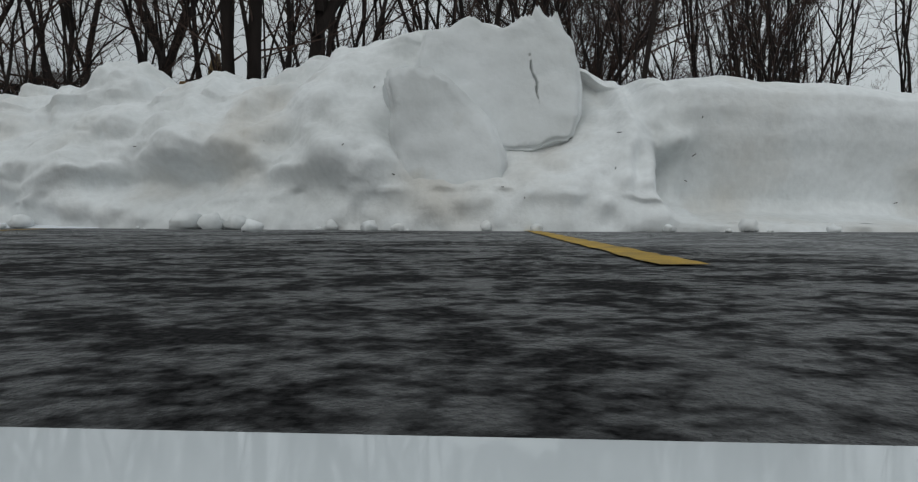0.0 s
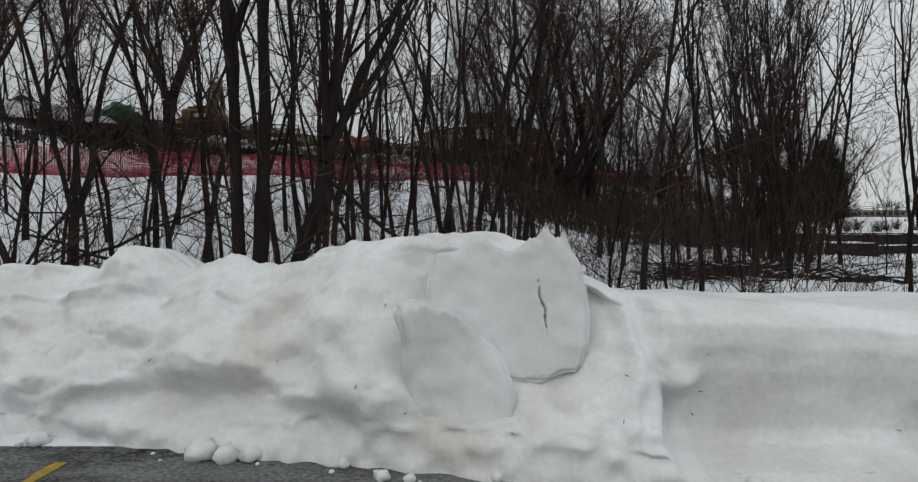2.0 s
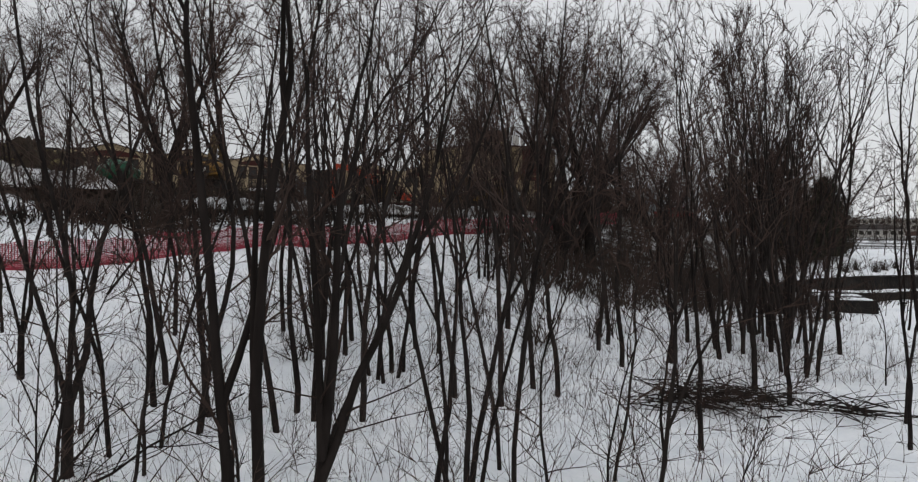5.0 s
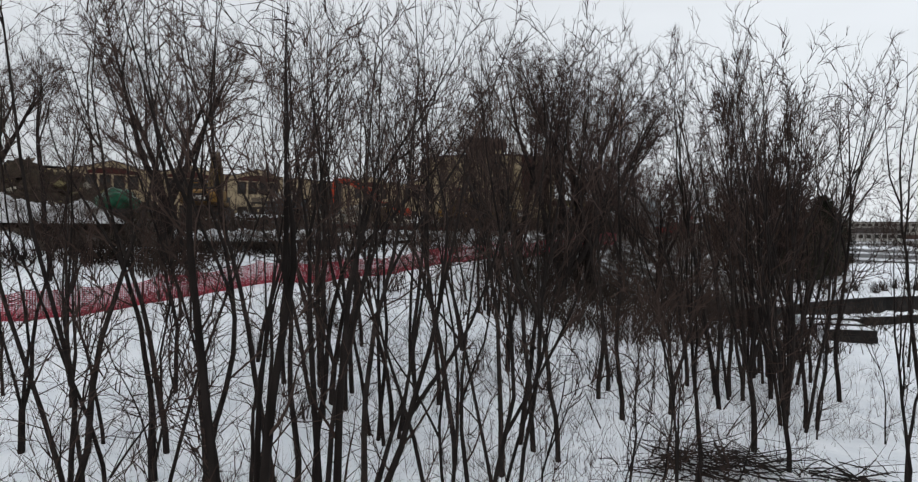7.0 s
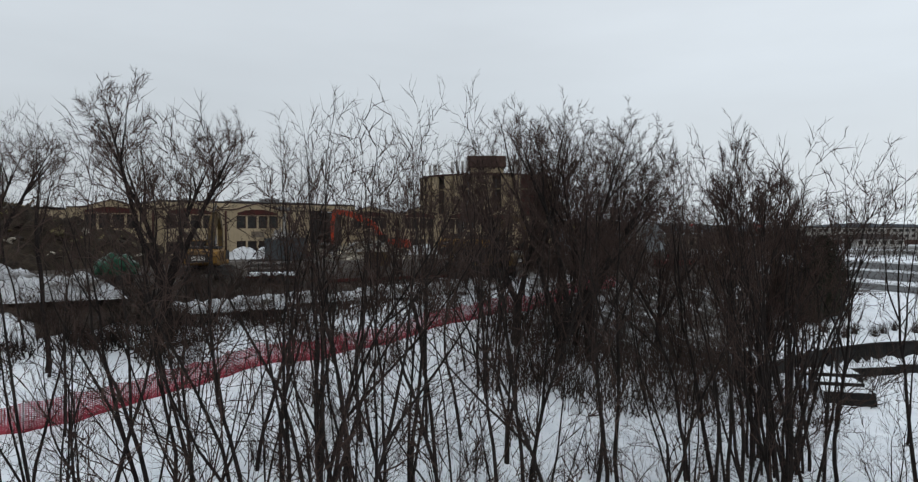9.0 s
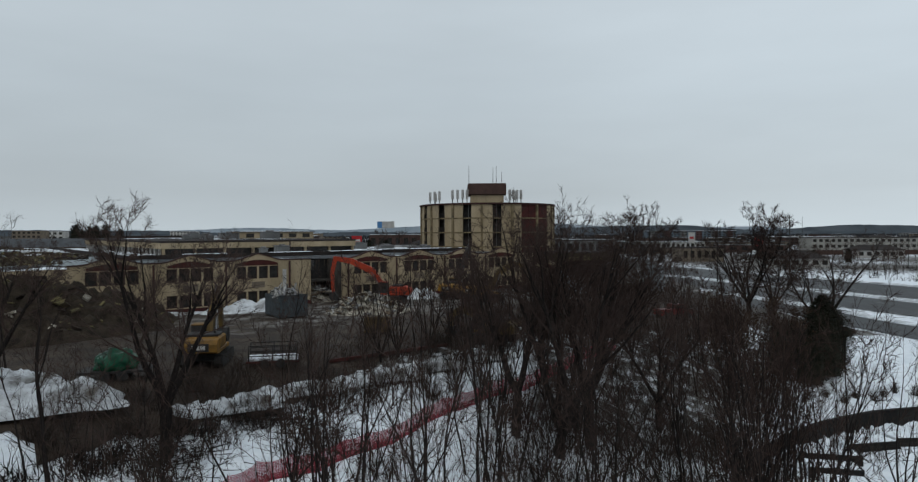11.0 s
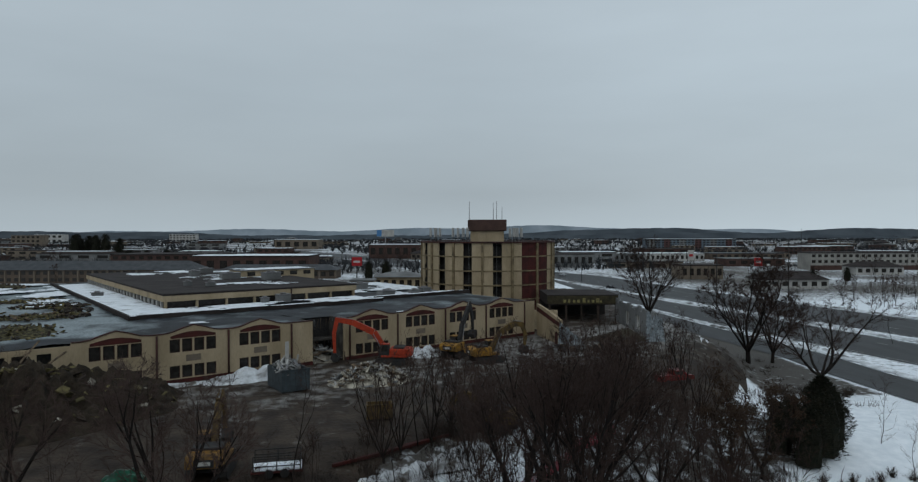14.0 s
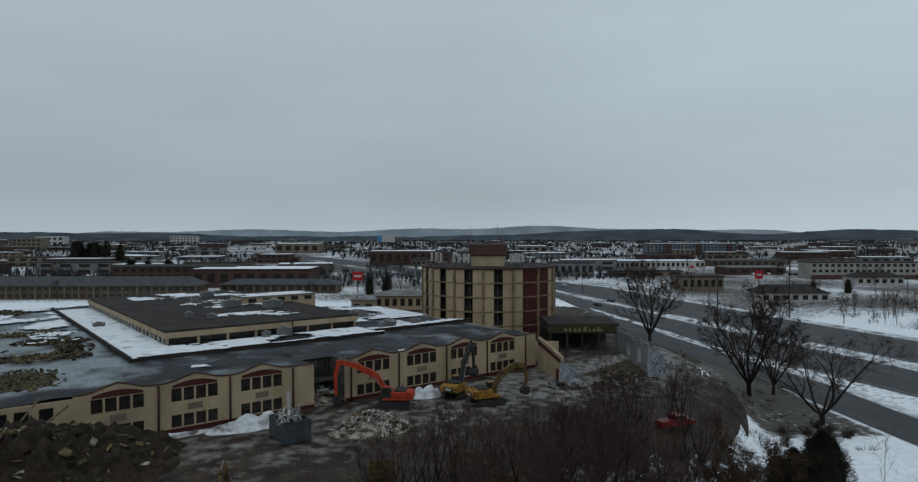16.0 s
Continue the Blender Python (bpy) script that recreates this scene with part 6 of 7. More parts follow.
# low cream penthouse at the back of the rooftop
rear = empty("rooftop_penthouse", HOTEL, "low cream block on the rooftop with snow on its roof", "building")
box("wall", 41, 59, 60, 67, 6.2, 10.2, CREAM, rear)
box("roof", 40.7, 59.3, 59.7, 67.3, 10.2, 10.4, GREYW, rear)
for k in range(5):
    box("window", 42.6 + 3.4 * k, 44.4 + 3.4 * k, 59.94, 60.0, 9.0, 9.9, GLASS, rear)
snow_sheet("snow_layer", 41.2, 58.8, 60.2, 66.8, 10.4, 21, -0.5, host=rear)

# ---- the round tower ----
TOWER = pose(7.2, 165.5, 8.4)
BANDM = material("stained_ochre_concrete", (0.20, 0.155, 0.09), 0.9, (0.11, 0.085, 0.05), 0.8, fine=0.2, third=(0.05, 0.042, 0.032), third_scale=0.5, third_low=0.58, third_high=0.75)
tower = empty("round_tower", TOWER, "round multi-storey cream and red-brown hotel tower with dark balcony slots", "building")
R, BAYS, FLOOR = 16.6, 15, 3.28


def ring_box(bm, a0, a1, r0, r1, z0, z1, n=3):
    """A curved slab between two angles; angle 0 looks at the lot, positive to the east."""
    lo, hi = [], []
    for i in range(n + 1):
        a = radians(a0 + (a1 - a0) * i / n)
        s, c = math.sin(a), -math.cos(a)
        lo.append([bm.verts.new((s * r, c * r, z)) for r, z in ((r0, z0), (r1, z0), (r1, z1), (r0, z1))])
    for p, q in zip(lo, lo[1:]):
        for k in range(4):
            bm.faces.new((p[k], p[(k + 1) % 4], q[(k + 1) % 4], q[k]))
    bm.faces.new(lo[0])
    bm.faces.new(lo[-1][::-1])


bm = bmesh.new()
bmesh.ops.create_cone(bm, cap_ends=True, segments=60, radius1=R - 1.6, radius2=R - 1.6, depth=16.2, matrix=Matrix.Translation((0, 0, 8.1)))
# black drum paints the shade inside the balcony slots
part("core", bm, BLACKM, tower)
for k in range(BAYS):
    a = -6.5 + 24 * k
    a = (a + 180) % 360 - 180
    red = 16 < a < 60
    bm = bmesh.new()
    ring_box(bm, a - 0.9, a + 0.9, R - 0.5, R + 0.35, 0, 16.4, 1)
    part("pilaster", bm, BANDM, tower)
    for f in range(5):
        z0, z1 = f * FLOOR, (f + 1) * FLOOR
        for b0, b1 in ((0.9, 8.4), (15.6, 23.1)):
            if red and ((16 < a < 30 and b0 > 5) or (30 < a and b0 < 5)):
                mat, name = REDTRIM, "brick_panel"
            else:
                mat, name = CREAM, "wall_panel"
            bm = bmesh.new()
            ring_box(bm, a + b0, a + b1, R - 0.35, R, z0 + 0.28, z1, 2)
            part(name, bm, mat, tower)
        bm = bmesh.new()
        ring_box(bm, a + 0.9, a + 23.1, R - 1.5, R + 0.12, z0, z0 + 0.28, 4)
        part("floor_slab", bm, BANDM, tower)
        if red:
            bm = bmesh.new()
            ring_box(bm, a + 8.4, a + 15.6, R - 0.45, R - 0.1, z0 + 0.28, z1, 2)
            part("brick_panel", bm, REDTRIM, tower)
        else:
            bm = bmesh.new()
            ring_box(bm, a + 8.4, a + 15.6, R - 0.14, R - 0.04, z0 + 1.3, z0 + 1.36, 2)
            railing = part("railing", bm, BLACKM, tower)
            for q in range(7):
                bm = bmesh.new()
                ring_box(bm, a + 8.6 + q * 1.1, a + 8.75 + q * 1.1, R - 0.12, R - 0.06, z0 + 0.28, z0 + 1.3, 1)
                part("baluster", bm, BLACKM, railing)
            bm = bmesh.new()
            ring_box(bm, a + 11.8, a + 12.2, R - 1.3, R - 1.1, z0 + 0.28, z1, 1)
            part("mullion", bm, GREYW, tower)
bm = bmesh.new()
ring_box(bm, -180, 180, R - 1.0, R + 0.4, 16.4, 16.75, 90)
part("cornice", bm, DARKTRIM, tower)
bm = bmesh.new()
bmesh.ops.create_cone(bm, cap_ends=True, segments=60, radius1=R - 0.9, radius2=R - 0.9, depth=0.2, matrix=Matrix.Translation((0, 0, 16.5)))
part("roof", bm, ROOFDARK, tower)
box("penthouse_wall", -4.2, 3.9, -4.5, 4.5, 16.6, 19.2, CREAM, tower)
box("penthouse_crown", -4.9, 4.5, -5.1, 5.1, 19.2, 22.0, BRICK, tower, "rusty red-brown clad crown", 0.15)


def antenna(x, y, h, r, base, arms=0):
    a = empty("antenna", TOWER @ pose(x, y, base), "grey cellular antenna on the tower roof", "antenna", "antennas")
    tube("mast", [(0, 0, 0), (0, 0, h)], [r, r * 0.7], STEEL, a, 6)
    for k in range(arms):
        bm = bmesh.new()
        add_box(bm, 0.15, 0.33, -0.08, 0.08, h * 0.35, h * 0.98, 0.02)
        add_box(bm, 0, 0.15, -0.05, 0.05, h * 0.6, h * 0.64)
        bmesh.ops.rotate(bm, verts=bm.verts, cent=(0, 0, 0), matrix=Matrix.Rotation(6.283 * k / arms + 0.4, 3, "Z"))
        part("panel", bm, WHITEW, a)


for x, y in ((-14.2, -3), (-13, -5), (-11.8, -6.5), (-8.6, -11), (-7.4, -12), (-6.2, -12.5), (-5.2, -13), (4.8, -12.2), (5.7, -11.6), (6.6, -11.0), (7.6, -10.2), (6.5, -7), (-13, 2)):
    antenna(x, y, 3.4, 0.11, 16.6, 3)
for x, y, h in ((-4.6, -3, 4.6), (1.4, -2, 4.2), (2.4, 1, 4.8), (3.9, 3, 3.5)):
    antenna(x, y, h, 0.07, 22.0)


# ---- town ----
def block(x0, x1, y, depth, z0, height, wall, roof, label, rows=2, cols=10, turn=0.0, snow=False, name="building", band=None, pitch=0, piers=None):
    """A plain commercial or apartment building, x0 to x1 along its front at y."""
    w = x1 - x0
    b = empty(name, pose(x0, y, z0, 0, 0, turn), label, "building", "town buildings")
    box("wall", 0, w, 0, depth, -3, height, wall, b)
    if pitch:
        e, c = 0.8, min(depth, w) * 0.35
        pts = [(-e, -e, height), (w + e, -e, height), (w + e, depth + e, height), (-e, depth + e, height), (c, depth / 2, height + pitch), (w - c, depth / 2, height + pitch)]
        mesh_object("roof", pts, [(0, 1, 5, 4), (1, 2, 5), (2, 3, 4, 5), (3, 0, 4), (3, 2, 1, 0)], roof, b)
    else:
        box("roof", -0.3, w + 0.3, -0.3, depth + 0.3, height, height + 0.5, roof, b)
        if snow:
            box("snow_layer", 0.6, w - 0.6, 0.8, depth - 0.6, height + 0.5, height + 0.7, SNOW, b, "thin snow on the roof")
    if band:
        box("band", -0.08, w + 0.08, -0.08, 0.0, height * band[0], height * band[1], band[2], b)
    if piers:
        for c in range(cols // 2 + 1):
            box("pier", c * 2 * w / cols - 0.25, c * 2 * w / cols + 0.25, -0.25, 0.0, 0, height, piers, b)
    hh = height / rows
    for r in range(rows):
        for c in range(cols):
            cw = w / cols
            box("window", cw * (c + 0.22), cw * (c + 0.78), -0.06, 0.0, hh * (r + 0.3), hh * (r + 0.8), GLASS, b)
    return b

# ---- machines and heaps on the building site ----
def excavator(m, paint, boom, stick, label, dark_boom=None, logo=True):
    """A tracked excavator, facing +x. boom and stick are lines in x and z."""
    e = empty("excavator", m, label, "excavator", "excavators")
    for s in (-1, 1):
        bm = bmesh.new()
        prof = [(-2.2, 0.35), (-1.9, 0.06), (1.9, 0.06), (2.25, 0.4), (2.2, 0.75), (1.9, 0.95), (-1.9, 0.95), (-2.2, 0.75)]
        add_prism(bm, prof, s * 1.25 - 0.3, s * 1.25 + 0.3)
        t = part("track", bm, BLACKM, e)
        for k in range(12):
            bm = bmesh.new()
            add_box(bm, -1.95 + 0.34 * k, -1.75 + 0.34 * k, s * 1.25 - 0.32, s * 1.25 + 0.32, 0.94, 0.99)
            part("track_shoe", bm, BLACKM, t)
    box("undercarriage", -1.2, 1.2, -0.95, 0.95, 0.4, 0.95, BLACKM, e)
    bm = bmesh.new()
    bmesh.ops.create_cone(bm, cap_ends=True, segments=20, radius1=0.9, radius2=0.9, depth=0.25, matrix=Matrix.Translation((0, 0, 1.05)))
    part("slew_ring", bm, BLACKM, e)
    bm = bmesh.new()
    add_box(bm, -2.2, 1.4, -1.35, 1.35, 1.15, 1.45, 0.04)
    add_box(bm, -2.2, 0.2, -1.35, 1.35, 1.45, 2.35, 0.12)
    part("house", bm, paint, e)
    bm = bmesh.new()
    prof = [(-2.2, 1.2), (-2.2, 2.3), (-2.75, 2.2), (-3.0, 1.9), (-3.0, 1.35), (-2.7, 1.2)]
    add_prism(bm, prof, -1.35, 1.35)
    cw = part("counterweight", bm, paint, e)
    if logo:
        box("logo_plate", -3.03, -2.99, -0.75, 0.75, 1.4, 2.0, BLACKM, cw, "black plate with a plain pale mark")
        box("mark", -3.05, -3.03, -0.5, 0.5, 1.55, 1.85, WHITEW, cw)
    box("engine_cover", -1.9, -0.3, -1.2, 1.2, 2.35, 2.55, BLACKM, e, bevel=0.05)
    tube("exhaust", [(-1.2, -0.8, 2.5), (-1.2, -0.8, 3.0)], [0.07, 0.07], BLACKM, e)
    bm = bmesh.new()
    prof = [(0.25, 1.45), (0.25, 2.95), (1.35, 2.95), (1.7, 2.2), (1.7, 1.45)]
    add_prism(bm, prof, 0.35, 1.3)
    cab = part("cab", bm, BLACKM, e)
    box("pane", 0.45, 1.3, 1.3, 1.32, 2.0, 2.8, GLASS, cab)
    box("pane", 0.35, 1.2, 0.33, 0.35, 2.0, 2.8, GLASS, cab)
    box("roof_panel", 0.2, 1.4, 0.32, 1.33, 2.95, 3.02, paint, cab)
    arm = dark_boom or paint
    bm = bmesh.new()
    w = [0.34, 0.44, 0.4, 0.3]
    pts = [Vector((x, 0, z)) for x, z in boom]
    for a, b, ra, rb in zip(pts, pts[1:], w, w[1:]):
        d = (b - a).normalized()
        n = Vector((-d.z, 0, d.x))
        vs = [bm.verts.new(q) for q in (a - n * ra + Vector((0, -0.24, 0)), a + n * ra + Vector((0, -0.24, 0)), a + n * ra + Vector((0, 0.24, 0)), a - n * ra + Vector((0, 0.24, 0)),
                                         b - n * rb + Vector((0, -0.2, 0)), b + n * rb + Vector((0, -0.2, 0)), b + n * rb + Vector((0, 0.2, 0)), b - n * rb + Vector((0, 0.2, 0)))]
        for f in ((0, 1, 2, 3), (7, 6, 5, 4), (0, 4, 5, 1), (1, 5, 6, 2), (2, 6, 7, 3), (3, 7, 4, 0)):
            bm.faces.new([vs[k] for k in f])
    part("boom", bm, arm, e)
    bm = bmesh.new()
    pts = [Vector((x, 0, z)) for x, z in stick]
    for a, b, ra, rb in zip(pts, pts[1:], (0.30, 0.26), (0.26, 0.17)):
        d = (b - a).normalized()
        n = Vector((-d.z, 0, d.x))
        vs = [bm.verts.new(q) for q in (a - n * ra + Vector((0, -0.18, 0)), a + n * ra + Vector((0, -0.18, 0)), a + n * ra + Vector((0, 0.18, 0)), a - n * ra + Vector((0, 0.18, 0)),
                                         b - n * rb + Vector((0, -0.16, 0)), b + n * rb + Vector((0, -0.16, 0)), b + n * rb + Vector((0, 0.16, 0)), b - n * rb + Vector((0, 0.16, 0)))]
        for f in ((0, 1, 2, 3), (7, 6, 5, 4), (0, 4, 5, 1), (1, 5, 6, 2), (2, 6, 7, 3), (3, 7, 4, 0)):
            bm.faces.new([vs[k] for k in f])
    part("stick", bm, arm, e)
    tip = pts[-1]
    bm = bmesh.new()
    add_prism(bm, [(tip.x - 0.25, tip.z + 0.1), (tip.x + 0.35, tip.z + 0.1), (tip.x + 0.5, tip.z - 0.6), (tip.x + 0.1, tip.z - 1.1), (tip.x - 0.6, tip.z - 1.0), (tip.x - 0.75, tip.z - 0.5)], -0.6, 0.6)
    part("bucket", bm, BLACKM, e)
    mid = Vector((boom[1][0], 0, boom[1][1]))
    for s in (-0.33, 0.33):
        tube("cylinder", [(0.9, s, 1.3), tuple(mid + Vector((0, s, -0.2)))], [0.09, 0.06], STEEL, e, 8)
    p2, p3 = Vector((boom[-2][0], 0, boom[-2][1] + 0.4)), Vector((stick[0][0], 0, stick[0][1] + 0.3))
    tube("cylinder", [tuple(p2), tuple(p3)], [0.08, 0.06], STEEL, e, 8)
    return e


def on_land(x, y, turn, lift=0.05):
    return pose(x, y, ground_at(x, y) + lift, 0, 0, turn)


excavator(on_land(-9.6, 93.0, 178), RED, [(0.6, 1.7), (2.6, 4.5), (5.6, 5.9), (8.0, 6.3)], [(7.8, 6.5), (8.3, 4.3), (8.2, 1.4)], "orange-red tracked excavator reaching into the torn wall", logo=False)
excavator(on_land(-0.4, 98.5, 62), YELLOWM, [(0.6, 1.7), (2.0, 4.8), (3.6, 6.6), (4.4, 7.6)], [(4.2, 7.8), (5.2, 5.4), (5.4, 3.2)], "yellow tracked excavator with a dark steel boom", dark_boom=BLACKM)
excavator(on_land(4.0, 94.5, 24), YELLOWM, [(0.6, 1.7), (2.2, 4.2), (4.4, 5.3), (5.9, 5.1)], [(5.7, 5.3), (6.4, 3.6), (6.2, 1.9)], "yellow tracked excavator with its muddy boom lowered", dark_boom=DIRTYYELLOW)
excavator(on_land(-19.6, 51.5, 98), OLDYELLOW, [(0.6, 1.7), (1.5, 3.6), (2.4, 4.9), (3.4, 5.4)], [(3.2, 5.6), (4.6, 4.0), (4.8, 2.0)], "yellow tracked excavator with a mud-caked boom beside the wood", dark_boom=DIRTYYELLOW)

excavator(on_land(3.4, 65.3, 150), DIRTYYELLOW, [(0.6, 1.7), (1.8, 2.9), (3.4, 3.2), (4.6, 2.6)], [(4.4, 2.8), (4.9, 1.9), (4.6, 1.3)], "yellow tracked machine parked behind the thicket")


def heap(name, x, y, w, d, h, mat, label, category, seed, turn=0, rough=0.25, kind="", n=46):
    """A lumpy mound."""
    vs, fs = [], []
    for j in range(n + 1):
        for i in range(n + 1):
            u, v = 2 * i / n - 1, 2 * j / n - 1
            r = math.hypot(u, v)
            a = max(0.0, 1 - r ** 1.7)
            p = Vector((u * w * 0.5 + seed, v * d * 0.5, seed))
            z = h * a * (0.75 + 0.5 * noise.noise(p * 0.6)) + rough * min(1, a * 4) * (noise.noise(p * 1.4) + 0.6 * abs(noise.noise(p * 3.0)))
            X, Y = u * w / 2 * (1 + 0.15 * noise.noise(Vector((seed, u * 2, v * 2)))), v * d / 2 * (1 + 0.15 * noise.noise(Vector((u * 2, seed, v * 2))))
            vs.append((X, Y, max(z, 0) if r < 1 else -0.15))
    for j in range(n):
        for i in range(n):
            a = j * (n + 1) + i
            fs.append((a, a + 1, a + n + 2, a + n + 1))
    ob = mesh_object(name, vs, fs, mat, shade=True)
    ob.matrix_basis = on_land(x, y, turn, 0.0)
    return tagged(ob, label, category, "", kind)


def debris(name, parent, n, w, d, h, seed, mats, size=(0.3, 1.6), sharp=1.0):
    """Broken planks, slabs and sheets strewn over a mound; each one a part."""
    rnd = random.Random(seed)
    kinds = []
    for k in range(10):
        bm = bmesh.new()
        l, b, t = rnd.uniform(*size), rnd.uniform(0.08, 0.4), rnd.uniform(0.03, 0.12)
        add_box(bm, -l, l, -b, b, -t, t)
        for v in bm.verts:
            v.co += Vector((rnd.uniform(-0.12, 0.12), rnd.uniform(-0.06, 0.06), rnd.uniform(-0.03, 0.03)))
        me = bpy.data.meshes.new(name)
        bm.to_mesh(me)
        bm.free()
        me.materials.append(rnd.choice(mats))
        kinds.append(me)
    for _ in range(n):
        r, a = rnd.random() ** 0.6, rnd.uniform(0, 6.28)
        u, v = r * math.cos(a), r * math.sin(a)
        ob = new(name, rnd.choice(kinds))
        ob.parent = parent
        ob.matrix_basis = pose(u * w / 2, v * d / 2, h * max(0, 1 - r ** 1.7) * 0.85 + rnd.uniform(0.0, 0.25), rnd.gauss(0, 22 * sharp), rnd.gauss(0, 26 * sharp), rnd.uniform(0, 360))


def at_site(x, y):
    p = HOTEL @ Vector((x, y, 0))
    return p.x, p.y


pile = heap("rubble_mound", -11.2, 81.5, 10, 6, 2.2, PALE, "pale heap of broken plaster, timber and insulation", "rubble", 3, 20, 0.5)
debris("rubble_piece", pile, 230, 10, 6, 2.6, 5, [PALE, PALE, WOOD, WHITEW, GREYW], (0.2, 0.7))
rx, ry = at_site(-6, -7)
mound = heap("rubble_mound", rx, ry, 31, 20, 6.0, DIRT, "dark mound of demolition rubble with splintered timber", "rubble", 8, 38, 1.0, n=80)
debris("timber", mound, 300, 30, 19, 6.0, 7, [WOOD, OLIVE, BRUSHM, OLIVE, PALE, CONCRETE, BRUSHM], (0.12, 0.55))
for a, b in (((-9.5, -4, 0.5), (-3.5, -0.5, 7.0)), ((-5.5, -3, 3), (-1.0, -1, 5.6))):
    p, q = HOTEL @ Vector(a), HOTEL @ Vector(b)
    tagged(tube("long_timber", [p, q], [0.16, 0.14], WOOD, None, 4), "long broken roof timber leaning on the wall", "timber", "leaning timbers")
for x, y, w, d, h, s in ((-14, 42, 14, 9, 1.0, 1), (-18, 20, 13, 10, 1.2, 2), (-2, 30, 12, 4, 0.7, 3), (-12, 60, 12, 8, 1.2, 4), (3, 45, 8, 5, 0.6, 5), (-5.5, 13, 9, 10, 1.3, 6), (-4, 96, 12, 9, 2.2, 7), (1, 57, 9, 5, 0.5, 8), (4.5, 34, 4, 12, 0.4, 9)):
    p = HOTEL @ Vector((x, y, ROOF_Z - 0.1))
    t = heap("roof_rubble", p.x, p.y, w * 1.25, d * 1.25, h * 0.6, ROOFDEBRIS, "splintered timber and roofing on the collapsed roof", "rubble", s + 20, 30, 0.35, n=26)
    t.location.z = p.z
    debris("rubble_piece", t, 120, w * 1.5, d * 1.6, h * 0.5, s + 40, [OLIVE, OLIVE, WOOD, BRUSHM, BRUSHM, CONCRETE], (0.08, 0.42))
sx, sy = at_site(19.5, -3.2)
heap("snow_mound", sx, sy, 13, 5, 1.7, DIRTYSNOW, "heap of ploughed snow against the motel wall", "snow mound", 31, 38, 0.3)
sx, sy = at_site(9.5, -1.6)
heap("snow_mound", sx, sy, 12, 2.2, 0.6, DIRTYSNOW, "strip of ploughed snow at the foot of the wall", "snow mound", 32, 38, 0.15)
sx, sy = at_site(45.5, -4.5)
heap("snow_mound", sx, sy, 6, 4, 2.0, DIRTYSNOW, "heap of snow and broken plaster between the excavators", "snow mound", 33, 38, 0.5)
for x, y, w, d, h, s in ((-25.5, 40.5, 9, 6, 1.5, 34), (-30, 42, 9, 7, 1.8, 35), (-15.5, 43.5, 8, 3, 0.7, 36), (-7, 52, 9, 3, 0.6, 37), (1, 60, 9, 3, 0.6, 38), (-12, 47.5, 8, 2.6, 0.6, 39), (-3.2, 55.8, 9, 2.6, 0.6, 40)):
    heap("snow_mound", x, y, w, d, h, DIRTYSNOW, "dirty heap of ploughed snow at the edge of the yard", "snow mound", s, 30, 0.4)


def dumpster(m, w, d, h, label, scrap=True, paint=None):
    c = empty("dumpster", m, label, "dumpster", "dumpsters")
    paint = paint or GREYBLUE
    bm = bmesh.new()
    for q in ((-w / 2, w / 2, -d / 2, -d / 2 + 0.1), (-w / 2, w / 2, d / 2 - 0.1, d / 2), (-w / 2, -w / 2 + 0.1, -d / 2 + 0.1, d / 2 - 0.1), (w / 2 - 0.1, w / 2, -d / 2 + 0.1, d / 2 - 0.1)):
        add_box(bm, q[0], q[1], q[2], q[3], 0.15, h)
    add_box(bm, -w / 2 + 0.1, w / 2 - 0.1, -d / 2 + 0.1, d / 2 - 0.1, 0.15, 0.3)
    part("container", bm, paint, c)
    for k in range(5):
        x = -w / 2 + w * (k + 0.5) / 5
        box("rib", x - 0.06, x + 0.06, -d / 2 - 0.08, -d / 2, 0.15, h - 0.1, paint, c)
    box("rim", -w / 2 - 0.08, w / 2 + 0.08, -d / 2 - 0.1, -d / 2 + 0.02, h, h + 0.12, paint, c)
    if scrap:
        rnd = random.Random(3)
        for k in range(46):
            l = rnd.uniform(0.5, 1.3)
            bm = bmesh.new()
            add_box(bm, -l, l, -0.12, 0.12, -0.02, 0.02)
            o = part("scrap", bm, rnd.choice([STEEL, WHITEW, GREYW, STEEL]), c)
            o.matrix_basis = pose(rnd.uniform(-w / 2 + 0.4, w / 2 - 0.4), rnd.uniform(-d / 2 + 0.3, d / 2 - 0.3), h - 0.1 + rnd.uniform(0, 0.7), rnd.gauss(0, 40), rnd.gauss(0, 50), rnd.uniform(0, 360))
        box("sheet", -0.3, 0.15, 0.2, 0.25, h - 0.3, h + 3.0, WHITEW, c, "tall white sheet standing in the scrap")


GREYBLUE = material("grey_blue_steel", (0.055, 0.068, 0.075), 0.6, (0.035, 0.04, 0.044), 1.2, fine=0.15)
dumpster(on_land(-20.6, 78.5, 35), 3.4, 5.0, 2.6, "grey-blue dumpster heaped with twisted metal scrap")
dumpster(on_land(-8.2, 66.5, 10), 2.6, 1.8, 1.5, "small yellowed steel bin on the muddy yard", False, DIRTYYELLOW)


